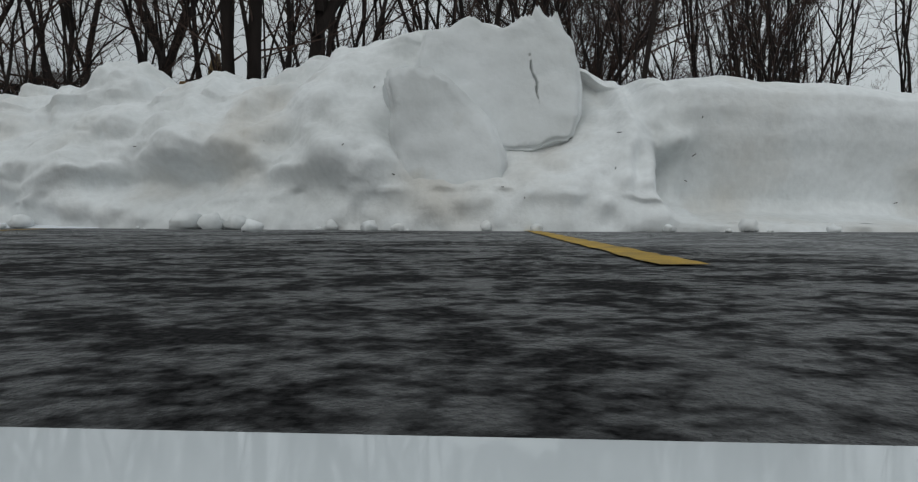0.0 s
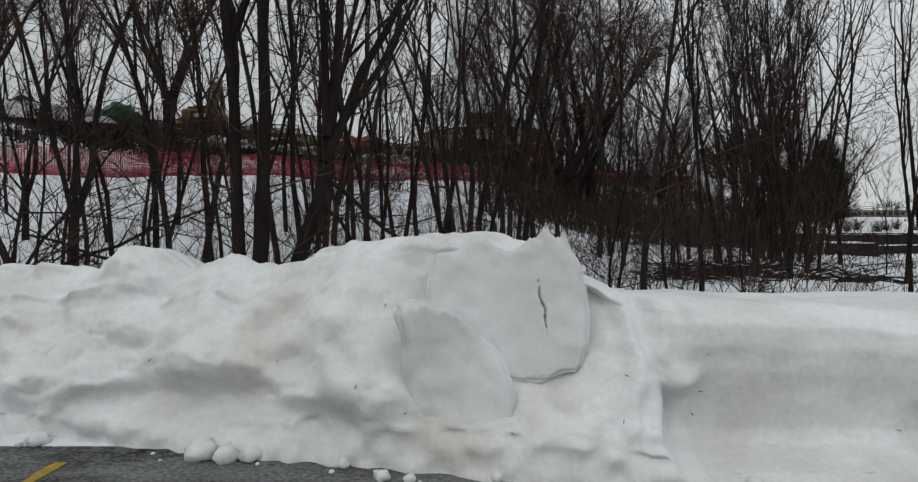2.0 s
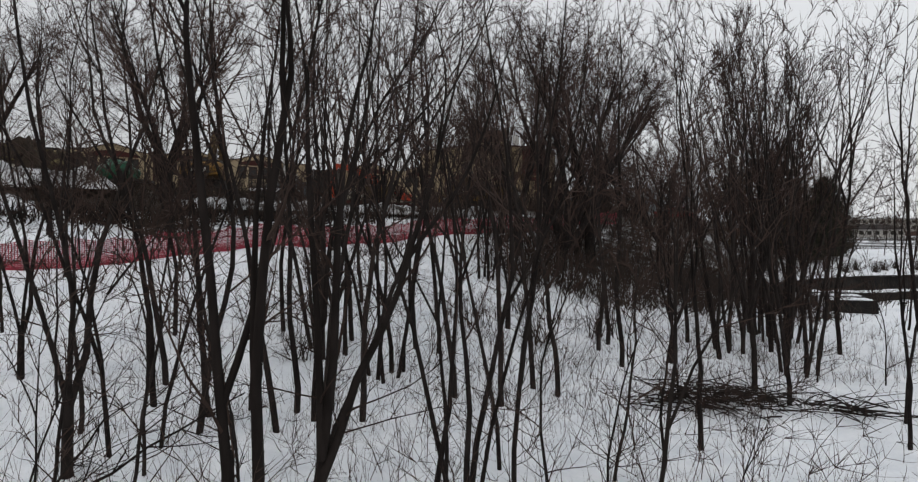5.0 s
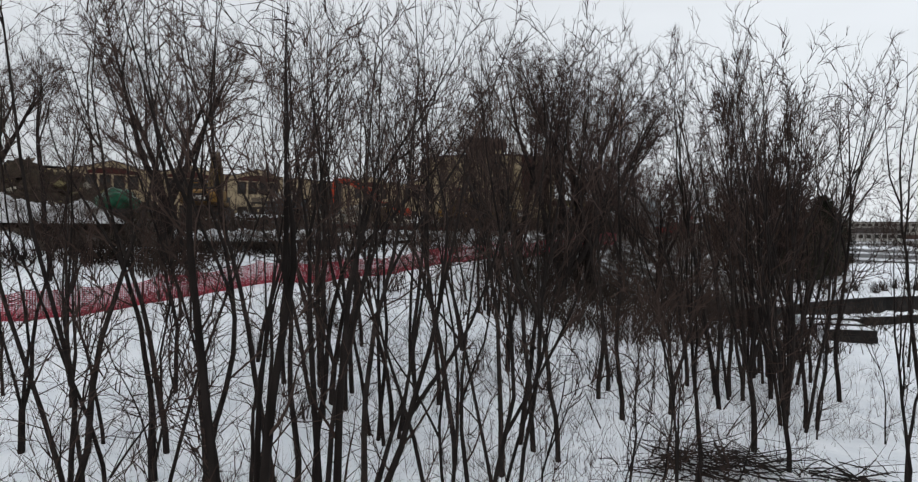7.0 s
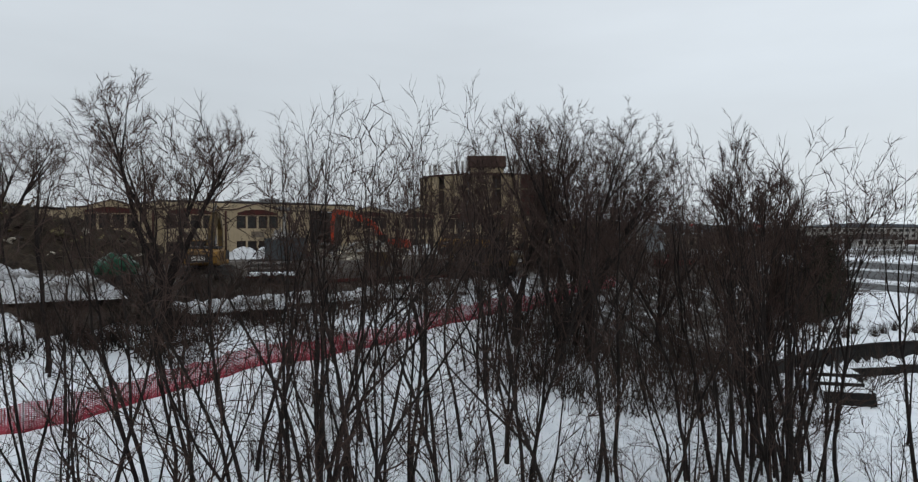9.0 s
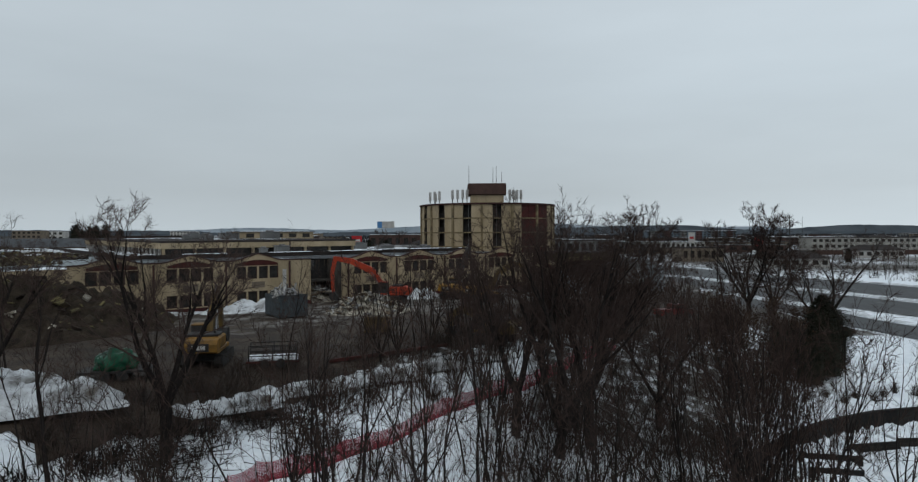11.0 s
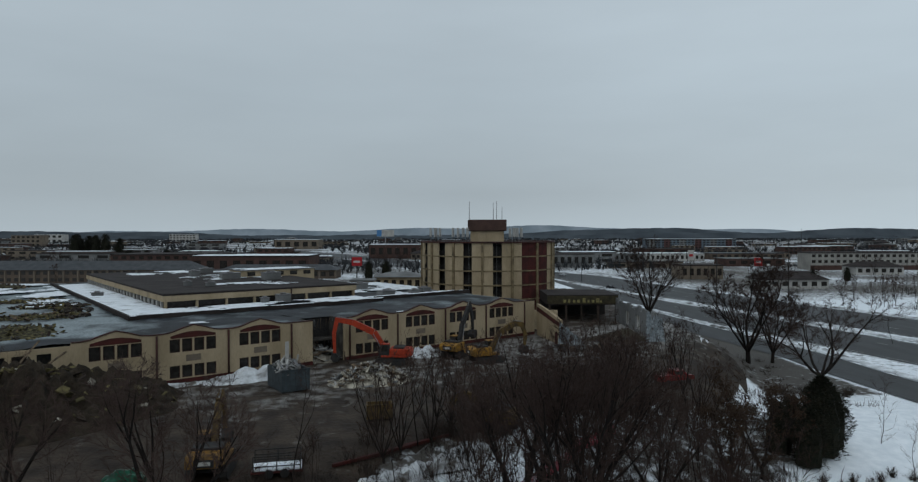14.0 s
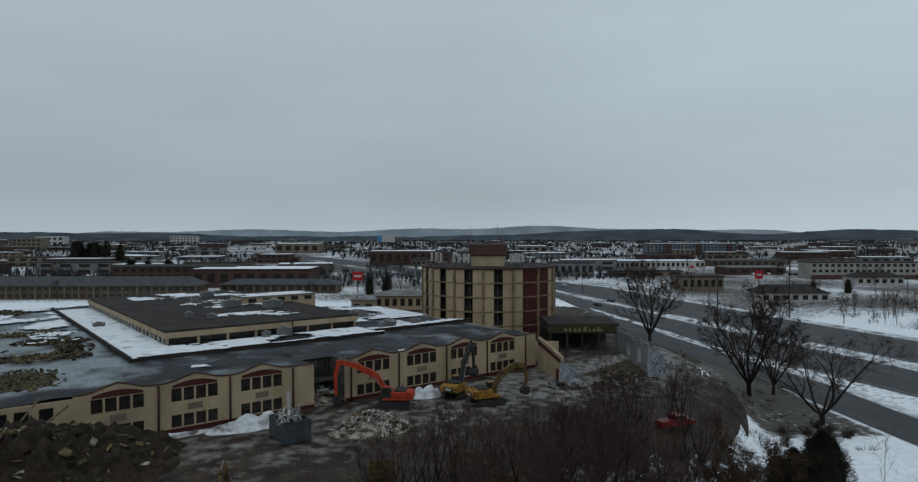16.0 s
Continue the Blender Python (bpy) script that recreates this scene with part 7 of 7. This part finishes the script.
def green_load(x, y):
    t = empty("trailer", on_land(x, y, 15), "flat trailer loaded with a shiny green tarpaulin bundle", "trailer")
    box("bed", -2.3, 2.3, -1.1, 1.1, 0.55, 0.72, BLACKM, t, bevel=0.02)
    for s in (-1, 1):
        for k in (-0.5, 0.6):
            bm = bmesh.new()
            bmesh.ops.create_cone(bm, cap_ends=True, segments=16, radius1=0.36, radius2=0.36, depth=0.24, matrix=pose(k, s * 1.0, 0.36, 90))
            part("wheel", bm, BLACKM, t)
    bm = bmesh.new()
    bmesh.ops.create_icosphere(bm, subdivisions=4, radius=1.0)
    for v in bm.verts:
        k = 1 + 0.25 * noise.noise(v.co * 2.2) + 0.12 * abs(noise.noise(v.co * 5))
        v.co = Vector((v.co.x * 1.35 * k, v.co.y * 1.1 * k, max(v.co.z * 1.05 * k, -0.35) + 1.05))
    part("tarpaulin", bm, GREENP, t, "glossy green tarpaulin", True)


green_load(-24.0, 46.2)


def rack(x, y, turn):
    r = empty("trailer", on_land(x, y, turn), "dark steel frame trailer with snow on it", "trailer")
    for a, b in ((-1.8, -0.9), (1.8, -0.9), (-1.8, 0.9), (1.8, 0.9), (0, -0.9), (0, 0.9)):
        tube("post", [(a, b, 0.4), (a, b, 1.7)], [0.05, 0.05], BLACKM, r, 6)
    for b in (-0.9, 0.9):
        for z in (0.9, 1.3, 1.7):
            tube("rail", [(-1.8, b, z), (1.8, b, z)], [0.045, 0.045], BLACKM, r, 6)
    box("bed", -2.0, 2.0, -1.0, 1.0, 0.35, 0.5, REDTRIM, r, bevel=0.02)
    box("snow_layer", -1.9, 1.9, -0.85, 0.85, 0.5, 0.75, SNOW, r, "snow on the bed", 0.06)
    for k in (-0.6, 0.6):
        for s in (-1, 1):
            bm = bmesh.new()
            bmesh.ops.create_cone(bm, cap_ends=True, segments=16, radius1=0.34, radius2=0.34, depth=0.22, matrix=pose(k, s * 1.05, 0.34, 90))
            part("wheel", bm, BLACKM, r)


rack(-14.6, 52.0, 12)
px_, py_ = -10.6, 54.0
for i in range(4):
    tagged(box("steel_beam", 0, 5.5, -0.12 + 0.3 * i, 0.12 + 0.3 * i, 0.05, 0.33, REDTRIM, None, "", 0.02, on_land(px_ + 2.0 * i, py_ + 1.6 * i, 38)), "rusty red steel beam lying at the yard's edge", "beam", "steel beams")

SHEET = material("crumpled_plastic_sheet", (0.25, 0.275, 0.29), 0.4, (0.12, 0.135, 0.145), 2.5, fine=0.25)
OCHRE = material("ochre_insulation", (0.22, 0.19, 0.07), 0.9, (0.12, 0.10, 0.05), 2.0)

# ---- torn-open entrance block east of the wing ----
ruin = empty("entrance_ruin", pose(0, 0, 8.35), "torn-open entrance block with a dark canopy and broken grey walls", "building")
SLANT = pose(14.4, 119.4, 0, 0, 0, -78)
prism("slant_wall", [(0, 0), (12.0, 0), (12.0, 4.4), (5.0, 5.4), (0, 5.9)], -0.2, 0.2, CREAM, ruin, "cream wall with a sloping torn top", SLANT)
prism("slant_band", [(0, 4.6), (11.9, 3.2), (11.9, 3.9), (0, 5.4)], -0.26, -0.2, REDTRIM, ruin, "", SLANT)
box("door", 9.6, 10.7, -0.3, -0.22, 0, 2.1, REDTRIM, ruin, "red door", 0.0, SLANT)
box("link_wall", 13.6, 19.0, 126, 126.4, 0, 3.9, CREAM, ruin)
box("canopy", 18.5, 33.4, 137, 150, 3.7, 5.8, ROOFDARK, ruin, "dark canopy roof")
box("fascia", 18.5, 33.4, 136.9, 137, 3.9, 5.6, GRASSM, ruin, "mossy stained fascia band")
rf = random.Random(18)
for k in range(9):
    x = 22 + 0.95 * k + rf.uniform(-0.2, 0.2)
    box("torn_strip", x, x + rf.uniform(0.3, 0.7), 136.84, 136.9, 4.2, 4.2 + rf.uniform(0.4, 1.0), OCHRE, ruin, "torn yellowish strip on the fascia")
for x in (18.8, 22.3, 25.5, 29, 32.8):
    box("column", x, x + 0.4, 137.1, 137.5, 0, 3.7, BRUSHM, ruin)
# coloured black for the shade under the canopy
box("back_wall", 18.5, 33.4, 149.6, 150, 0, 3.7, BLACKM, ruin)
box("floor_slab", 17.5, 33, 113, 137, 0.05, 0.16, GRASSM, ruin, "bare stained floor slab")
GREYS = pose(33.0, 137.0, 0, 0, 0, -87)
for k in range(18):
    h = 4.7 + rf.uniform(-0.7, 0.5)
    if k in (5, 6, 10, 11):
        box("lintel", k * 1.28, k * 1.28 + 1.28, -0.2, 0.2, 3.3, h, GREYW, ruin, "", 0.0, GREYS)
        box("sill_wall", k * 1.28, k * 1.28 + 1.28, -0.2, 0.2, 0, 0.7, GREYW, ruin, "", 0.0, GREYS)
        box("window_bar", k * 1.28 + 0.6, k * 1.28 + 0.68, -0.05, 0.05, 0.7, 3.3, WHITEW, ruin, "", 0.0, GREYS)
    else:
        box("wall_panel", k * 1.28, k * 1.28 + 1.24, -0.2, 0.2, 0, h, GREYW, ruin, "broken grey wall panel", 0.0, GREYS)


def sheeted(x, y, w, h, seed, turn, slope, label):
    """Crumpled plastic sheeting hanging over a broken wall end, ragged above and spread at the foot."""
    nx, nz = 26, 20
    vs, fs = [], []
    for j in range(nz + 1):
        v = j / nz
        for i in range(nx + 1):
            u = i / nx
            top = h * (1 - slope * u) * (0.9 + 0.15 * noise.noise(Vector((u * 4, seed, 0))))
            fold = 0.35 * noise.noise(Vector((u * 6 + seed, v * 1.2, 0))) + 0.18 * noise.noise(Vector((u * 15, v * 4, seed)))
            vs.append(((u - 0.5) * w * (1.25 - 0.25 * v), fold - 0.5 * (1 - v) ** 2, v * top))
    for j in range(nz):
        for i in range(nx):
            a = j * (nx + 1) + i
            fs.append((a, a + 1, a + nx + 2, a + nx + 1))
    ob = mesh_object("plastic_sheet", vs, fs, SHEET)
    ob.modifiers.new("thickness", "SOLIDIFY").thickness = 0.04
    ob.matrix_basis = on_land(x, y, turn)
    tagged(ob, label, "sheeting", "plastic sheets")


sheeted(33.9, 113.2, 3.0, 5.6, 1, 8, 0.25, "broken wall end wrapped in crumpled grey plastic sheeting")
sheeted(18.4, 107.6, 3.6, 4.6, 2, 4, 0.75, "crumpled grey plastic sheeting sloping from the cream wall")
for i, (x, y, w) in enumerate(((17, 104.5, 6), (27, 112, 7), (24, 106, 8))):
    t = heap("rubble_mound", x, y, w, w * 0.6, 0.7, MUD, "low heap of broken concrete and twisted metal", "rubble", 50 + i, 20 * i, 0.3, n=24)
    debris("rubble_piece", t, 40, w, w * 0.6, 0.7, 60 + i, [GREYW, BLACKM, WOOD], (0.2, 0.8))

# torn ends of the floors in the gap of the wall
gap = heap("rubble_mound", *at_site(31.8, 3), 5, 7, 1.6, PALE, "broken plaster and timber spilling from the torn gap", "rubble", 71, 38, 0.5, n=24)
debris("rubble_piece", gap, 70, 5, 6, 2.0, 72, [PALE, WOOD, GREYW, WHITEW], (0.2, 0.9))
rg = random.Random(15)
for i in range(26):
    p = HOTEL @ Vector((29.5 + 4.6 * rg.random(), 2.2 + rg.random(), rg.choice((2.9, 6.1))))
    tagged(tube("hanging_rod", [p, p + Vector((rg.uniform(-0.3, 0.3), rg.uniform(-0.3, 0.3), -rg.uniform(0.4, 1.6)))], [0.03, 0.02], rg.choice((STEEL, WOOD)), None, 4), "bent rod hanging from the torn floor", "rod", "hanging rods")

# ---- vehicles ----
def car(m, paint, label, truck=False):
    c = empty("car", m, label, "car", "cars")
    bm = bmesh.new()
    prof = [(-2.2, 0.35), (2.2, 0.35), (2.25, 0.75), (1.2, 0.95), (0.5, 1.45), (-1.1, 1.48), (-1.8, 1.0), (-2.25, 0.95)]
    if truck:
        prof = [(-2.7, 0.5), (2.6, 0.5), (2.65, 1.05), (1.5, 1.2), (0.9, 1.85), (-0.5, 1.88), (-0.6, 1.25), (-2.7, 1.25)]
    add_prism(bm, prof, -0.88, 0.88)
    body = part("body", bm, paint, c)
    for s in (-1, 1):
        box("window", -0.9 if not truck else -0.4, 0.5 if not truck else 0.8, s * 0.885 - 0.01, s * 0.885 + 0.01, 1.0 if not truck else 1.3, 1.38 if not truck else 1.75, GLASS, body)
        for x in (-1.4, 1.4):
            bm = bmesh.new()
            bmesh.ops.create_cone(bm, cap_ends=True, segments=14, radius1=0.34, radius2=0.34, depth=0.22, matrix=pose(x * (1.2 if truck else 1), s * 0.82, 0.34, 90))
            part("wheel", bm, BLACKM, c)
    return c


CARPAINT = [material("car_paint_dark", (0.02, 0.022, 0.026), 0.3), material("car_paint_silver", (0.35, 0.36, 0.37), 0.3), material("car_paint_red", (0.15, 0.014, 0.013), 0.35), material("car_paint_white", (0.6, 0.6, 0.6), 0.35)]


def parked(x, y, turn, k, label, truck=False):
    car(on_land(x, y, turn, 0.11), CARPAINT[k], label, truck)


# ---- signs and poles ----
def pole(x, y, h, r, label="tall dark utility pole", name="utility_pole", arm=True):
    p = empty(name, on_land(x, y, 0, 0), label, "pole", "poles along the road")
    tube("shaft", [(0, 0, -0.5), (0, 0, h)], [r, r * 0.7], BLACKM, p, 7)
    if arm:
        tube("arm", [(0, 0, h - 0.3), (1.8, 0.2, h + 0.1)], [r * 0.5, r * 0.4], BLACKM, p, 6)
        box("lamp_head", 1.6, 2.4, 0.05, 0.35, h + 0.02, h + 0.18, STEEL, p)


def sign(x, y, h, w, face_h, mat, label, bars=WHITEW):
    s = empty("pole_sign", on_land(x, y, 0, 0), label, "sign", "roadside signs")
    tube("pole", [(0, 0, -0.5), (0, 0, h)], [0.22, 0.2], BLACKM, s, 8)
    box("cabinet", -w / 2, w / 2, -0.25, 0.25, h - face_h, h, mat, s, bevel=0.05)
    box("letter_bar", -w * 0.33, w * 0.33, -0.27, -0.25, h - face_h * 0.62, h - face_h * 0.4, bars, s)


# ---- the nearer buildings of the town ----
flats = block(231, 342, 807, 18, 4.0, 14.4, BLUEGREY, ROOFDARK, "long five-storey apartment block in grey and maroon panels", 5, 24, snow=True, band=(0.0, 0.2, BRICK))
for k in range(6):
    box("facade_panel", 3 + 19 * k, 11 + 19 * k, -0.04, 0.0, 3, 14.4, RUST if k % 2 else GREYW, flats, "maroon facade panel" if k % 2 else "grey facade panel")
INNW = material("pale_inn_cladding", (0.27, 0.26, 0.235), 0.8, (0.20, 0.19, 0.175), 0.2, fine=0.08)
block(221, 291, 411, 16, 3.2, 10.6, INNW, ROOFDARK, "long three-storey off-white inn with a dark roof", 3, 18, band=(0.0, 0.28, BRICK))
block(226, 253, 372, 14, 2.8, 4.4, WHITEW, ROOFDARK, "low white restaurant with a dark hipped roof and a red door", 1, 6, pitch=3.0)
block(133, 163, 288, 16, 2.2, 4.0, WHITEW, ROOFDARK, "low white house-like restaurant with a brown hipped roof", 1, 7, pitch=3.4)
block(117, 139, 344, 16, 2.4, 7.1, TANW, ROOFDARK, "small tan fast-food restaurant with a flat parapet", 1, 6)
block(108, 146, 517, 22, 4.0, 6.0, GREYW, GREYW, "low grey row of shops with pale piers", 1, 10, snow=True)
block(150, 197, 525, 22, 4.0, 5.6, WHITEW, GREYW, "low pale row of small shops", 1, 12, snow=True)
block(212, 273, 550, 30, 4.0, 5.0, ROWW, SLATE, "long low dark shop building", 1, 10)
block(341, 390, 686, 20, 4.0, 7.3, BRICK, ROOFDARK, "distant brick building with snow on its roof", 2, 10, snow=True)
block(-163, -106, 307, 26, 8.5, 8.3, BRICK, ROOFDARK, "three-storey dark red brick office building", 3, 14)
block(-120, -67, 293, 22, 8.5, 7.9, BRICK, ROOFDARK, "low brick building with a snowy flat roof", 1, 9, snow=True)
block(-190, -98, 243, 12, 8.5, 5.0, ROWW, SLATE, "long low brown motel row with a dark pitched roof", 2, 34, pitch=3.2, piers=TANW)
block(-97, -50, 266, 12, 8.5, 3.6, ROWW, SLATE, "low brown motel row with a dark pitched roof", 1, 14, pitch=2.0, piers=TANW)
block(-80, -22, 585, 20, 4.0, 12.0, BRICK, GREYW, "low red brick commercial building", 1, 8, snow=True)
block(-256, -195, 912, 30, 4.0, 13.0, TANW, GREYW, "distant tan store with a flat roof", 1, 5, snow=True)
block(-770, -700, 1746, 20, 4.0, 18.7, WHITEW, GREYW, "distant white office building", 3, 8, snow=True)
block(-942, -879, 1456, 22, 4.0, 19.5, WHITEW, GREYW, "distant pale building with a snowy roof", 2, 5, snow=True)
block(-735, -687, 1077, 22, 4.0, 19.2, TANW, GREYW, "distant tan building with dark windows", 3, 6)
block(-27, -12, 209, 12, 8.5, 4.5, CREAM, GREYW, "low cream house with a grey metal roof", 1, 6, pitch=1.4)
block(-33, -26, 199, 6, 8.5, 3.9, CREAM, GREYW, "small cream shed with grey roof", 1, 2)
block(63, 91, 441, 22, 3.6, 8.7, GREYW, ROOFDARK, "dark grey shop with a white frame canopy", 1, 6)
block(79, 118, 878, 30, 4.0, 10.2, TANW, GREYW, "distant tan warehouse with snowy roof", 1, 4, snow=True)
sign(-42, 270, 8.6, 4.2, 3.6, LAMPRED, "red and white roadside sign on a dark pole")
sign(140, 306, 13, 3.6, 3.8, LAMPRED, "red pylon sign with a pale emblem")
sign(122, 344, 15.4, 3.2, 5.5, WHITEW, "white pylon sign with a red emblem", LAMPRED)
bb = empty("billboard", on_land(-77, 690, 0, 0), "wide white and blue billboard on a single pole", "billboard")
tube("pole", [(0, 0, -1), (0, 0, 20)], [0.6, 0.5], STEEL, bb, 8)
box("face", -9, 9, -0.4, 0.4, 19, 26, WHITEW, bb)
box("picture", -9, -4, -0.45, -0.4, 19.2, 25.8, material("billboard_blue", (0.08, 0.2, 0.4), 0.5), bb)
for x, y, h in ((292, 558, 26), (118, 234, 22), (84, 213, 18), (150, 300, 14), (185, 270, 14), (62, 330, 12), (30, 400, 12), (-10, 440, 12), (-60, 520, 12), (-30, 470, 12), (100, 262, 12), (210, 330, 12), (-90, 330, 11), (-70, 350, 11), (-100, 560, 12), (45, 360, 12), (16, 420, 12), (-45, 455, 12), (150, 180, 10), (122, 150, 9)):
    pole(x, y, h, 0.22 if h > 15 else 0.13, arm=h < 15, label="tall dark utility pole" if h > 15 else "street lamp on a slim dark pole", name="utility_pole" if h > 15 else "street_lamp")
parked(57.6, 273, 105, 0, "dark car on the wet highway")
parked(66.8, 289, 105, 0, "dark car on the wet highway")
parked(58.3, 367, 110, 1, "silver van on the wet highway", True)
parked(29, 88, 20, 2, "red pickup truck parked beside the yard", True)
rt2 = random.Random(31)
for i in range(30):
    parked(-275 + 7 * (i % 10) + rt2.uniform(-1, 1), 400 + 18 * (i // 10), rt2.choice((0, 90)), rt2.randrange(4), "car parked on a snowy lot")
for i in range(18):
    parked(200 + 6 * i + rt2.uniform(-1, 1), 445 + rt2.uniform(-8, 8), 90, rt2.randrange(4), "car parked on a snowy lot")

# ---- the farther town ----
rt3 = random.Random(44)
for i in range(150):
    y = 430 + 1500 * rt3.random() ** 1.4
    x = rt3.uniform(-0.78, 0.78) * y
    if abs(x - float(np.interp(y, HWY_Y, HWY_X))) < 48 or (200 < x < 360 and 380 < y < 560):
        continue
    w, d, h = rt3.uniform(12, 52), rt3.uniform(10, 26), rt3.choice((3.6, 4.2, 5.0, 6.5, 8.0))
    block(x, x + w, y, d, ground_at(x, y), h, rt3.choice((TANW, GREYW, BRICK, GREYW, TANW, BRICK)), rt3.choice((GREYW, ROOFDARK, ROOFDARK)),
          rt3.choice(("low flat-roofed store standing", "low house with a dark roof", "plain commercial building")) + " in the snowy town", 1 if h < 6 else 2, rt3.randint(3, 6), rt3.uniform(-14, 14), snow=rt3.random() < 0.45, pitch=2.5 if w < 24 else 0)

town_cedar = cedar(3, 8.5, 2.6, 1100)
for i in range(14):
    plant(town_cedar, -311 + rt3.gauss(0, 20), 555 + rt3.gauss(0, 14), 50 * i, rt3.uniform(1.5, 2.1), rt3.uniform(1.6, 2.6), label="tall dark evergreen beside a snowy car park")

far_tree = [tree(70 + i, 9, 0.14, stems=3, fork=0.15, wide=0.45, limbs=9, twigs=1, thick=0.04) for i in range(2)]
for i in range(125):
    y = 190 + 420 * rt3.random()
    x = rt3.uniform(-0.75, 0.78) * y
    if abs(x - float(np.interp(y, HWY_Y, HWY_X))) < 44 or (-100 < x < 40 and y < 250) or (x < 66 and y < 200):
        continue
    plant(far_tree[i % 2], x, y, rt3.uniform(0, 360), rt3.uniform(0.6, 1.2), label="bare street tree in the snowy town")
for i in range(18):
    plant(far_tree[i % 2], rt3.uniform(134, 182), rt3.uniform(214, 246), rt3.uniform(0, 360), rt3.uniform(0.45, 0.7), rt3.uniform(0.75, 1.15), label="slim bare tree in the snowy field")
for i, (x, y) in enumerate(((-190, 400), (-196, 392), (-182, 410), (-176, 396), (-204, 405), (-36, 262), (-30, 268), (172, 318), (196, 330))):
    plant(town_cedar, x, y, 40 * i, 1.2 if x < -100 else 0.8, label="dark evergreen in the snowy town")


def far_woods():
    """Leafless groves and belts of trees all over the town: each a fan of thin upright boughs."""
    rnd = random.Random(8)
    v, f = [], []
    for c in range(1150):
        cy = 300 + 2300 * rnd.random() ** 1.05
        cx = rnd.uniform(-0.8, 0.8) * cy
        if abs(cx - float(np.interp(cy, HWY_Y, HWY_X))) < 60 or (120 < cx < 380 and 240 < cy < 620):
            continue
        for _ in range(rnd.randint(3, 18)):
            x, y = cx + rnd.gauss(0, 24), cy + rnd.gauss(0, 12)
            h, r = rnd.uniform(4.5, 8.5), rnd.uniform(2.2, 4.6)
            z = ground_at(x, y)
            wide = 0.06 + cy * 0.0003
            for k in range(12):
                a = rnd.uniform(0, 6.283)
                q = r * rnd.random() ** 0.6
                b0 = Vector((x, y, z + h * rnd.uniform(0.0, 0.4)))
                tip = Vector((x + q * math.cos(a), y + q * math.sin(a), z + h * (0.35 + 0.65 * rnd.random()) * (1 - 0.35 * (q / r) ** 2)))
                n = len(v)
                v += [(b0.x - wide, b0.y, b0.z), (b0.x + wide, b0.y, b0.z), (tip.x + wide * 0.35, tip.y, tip.z), (tip.x - wide * 0.35, tip.y, tip.z)]
                f.append((n, n + 1, n + 2, n + 3))
    tagged(mesh_object("far_woods", v, f, FARWOOD), "grey-brown leafless groves spread through the town", "woods", kind="stuff")


far_woods()
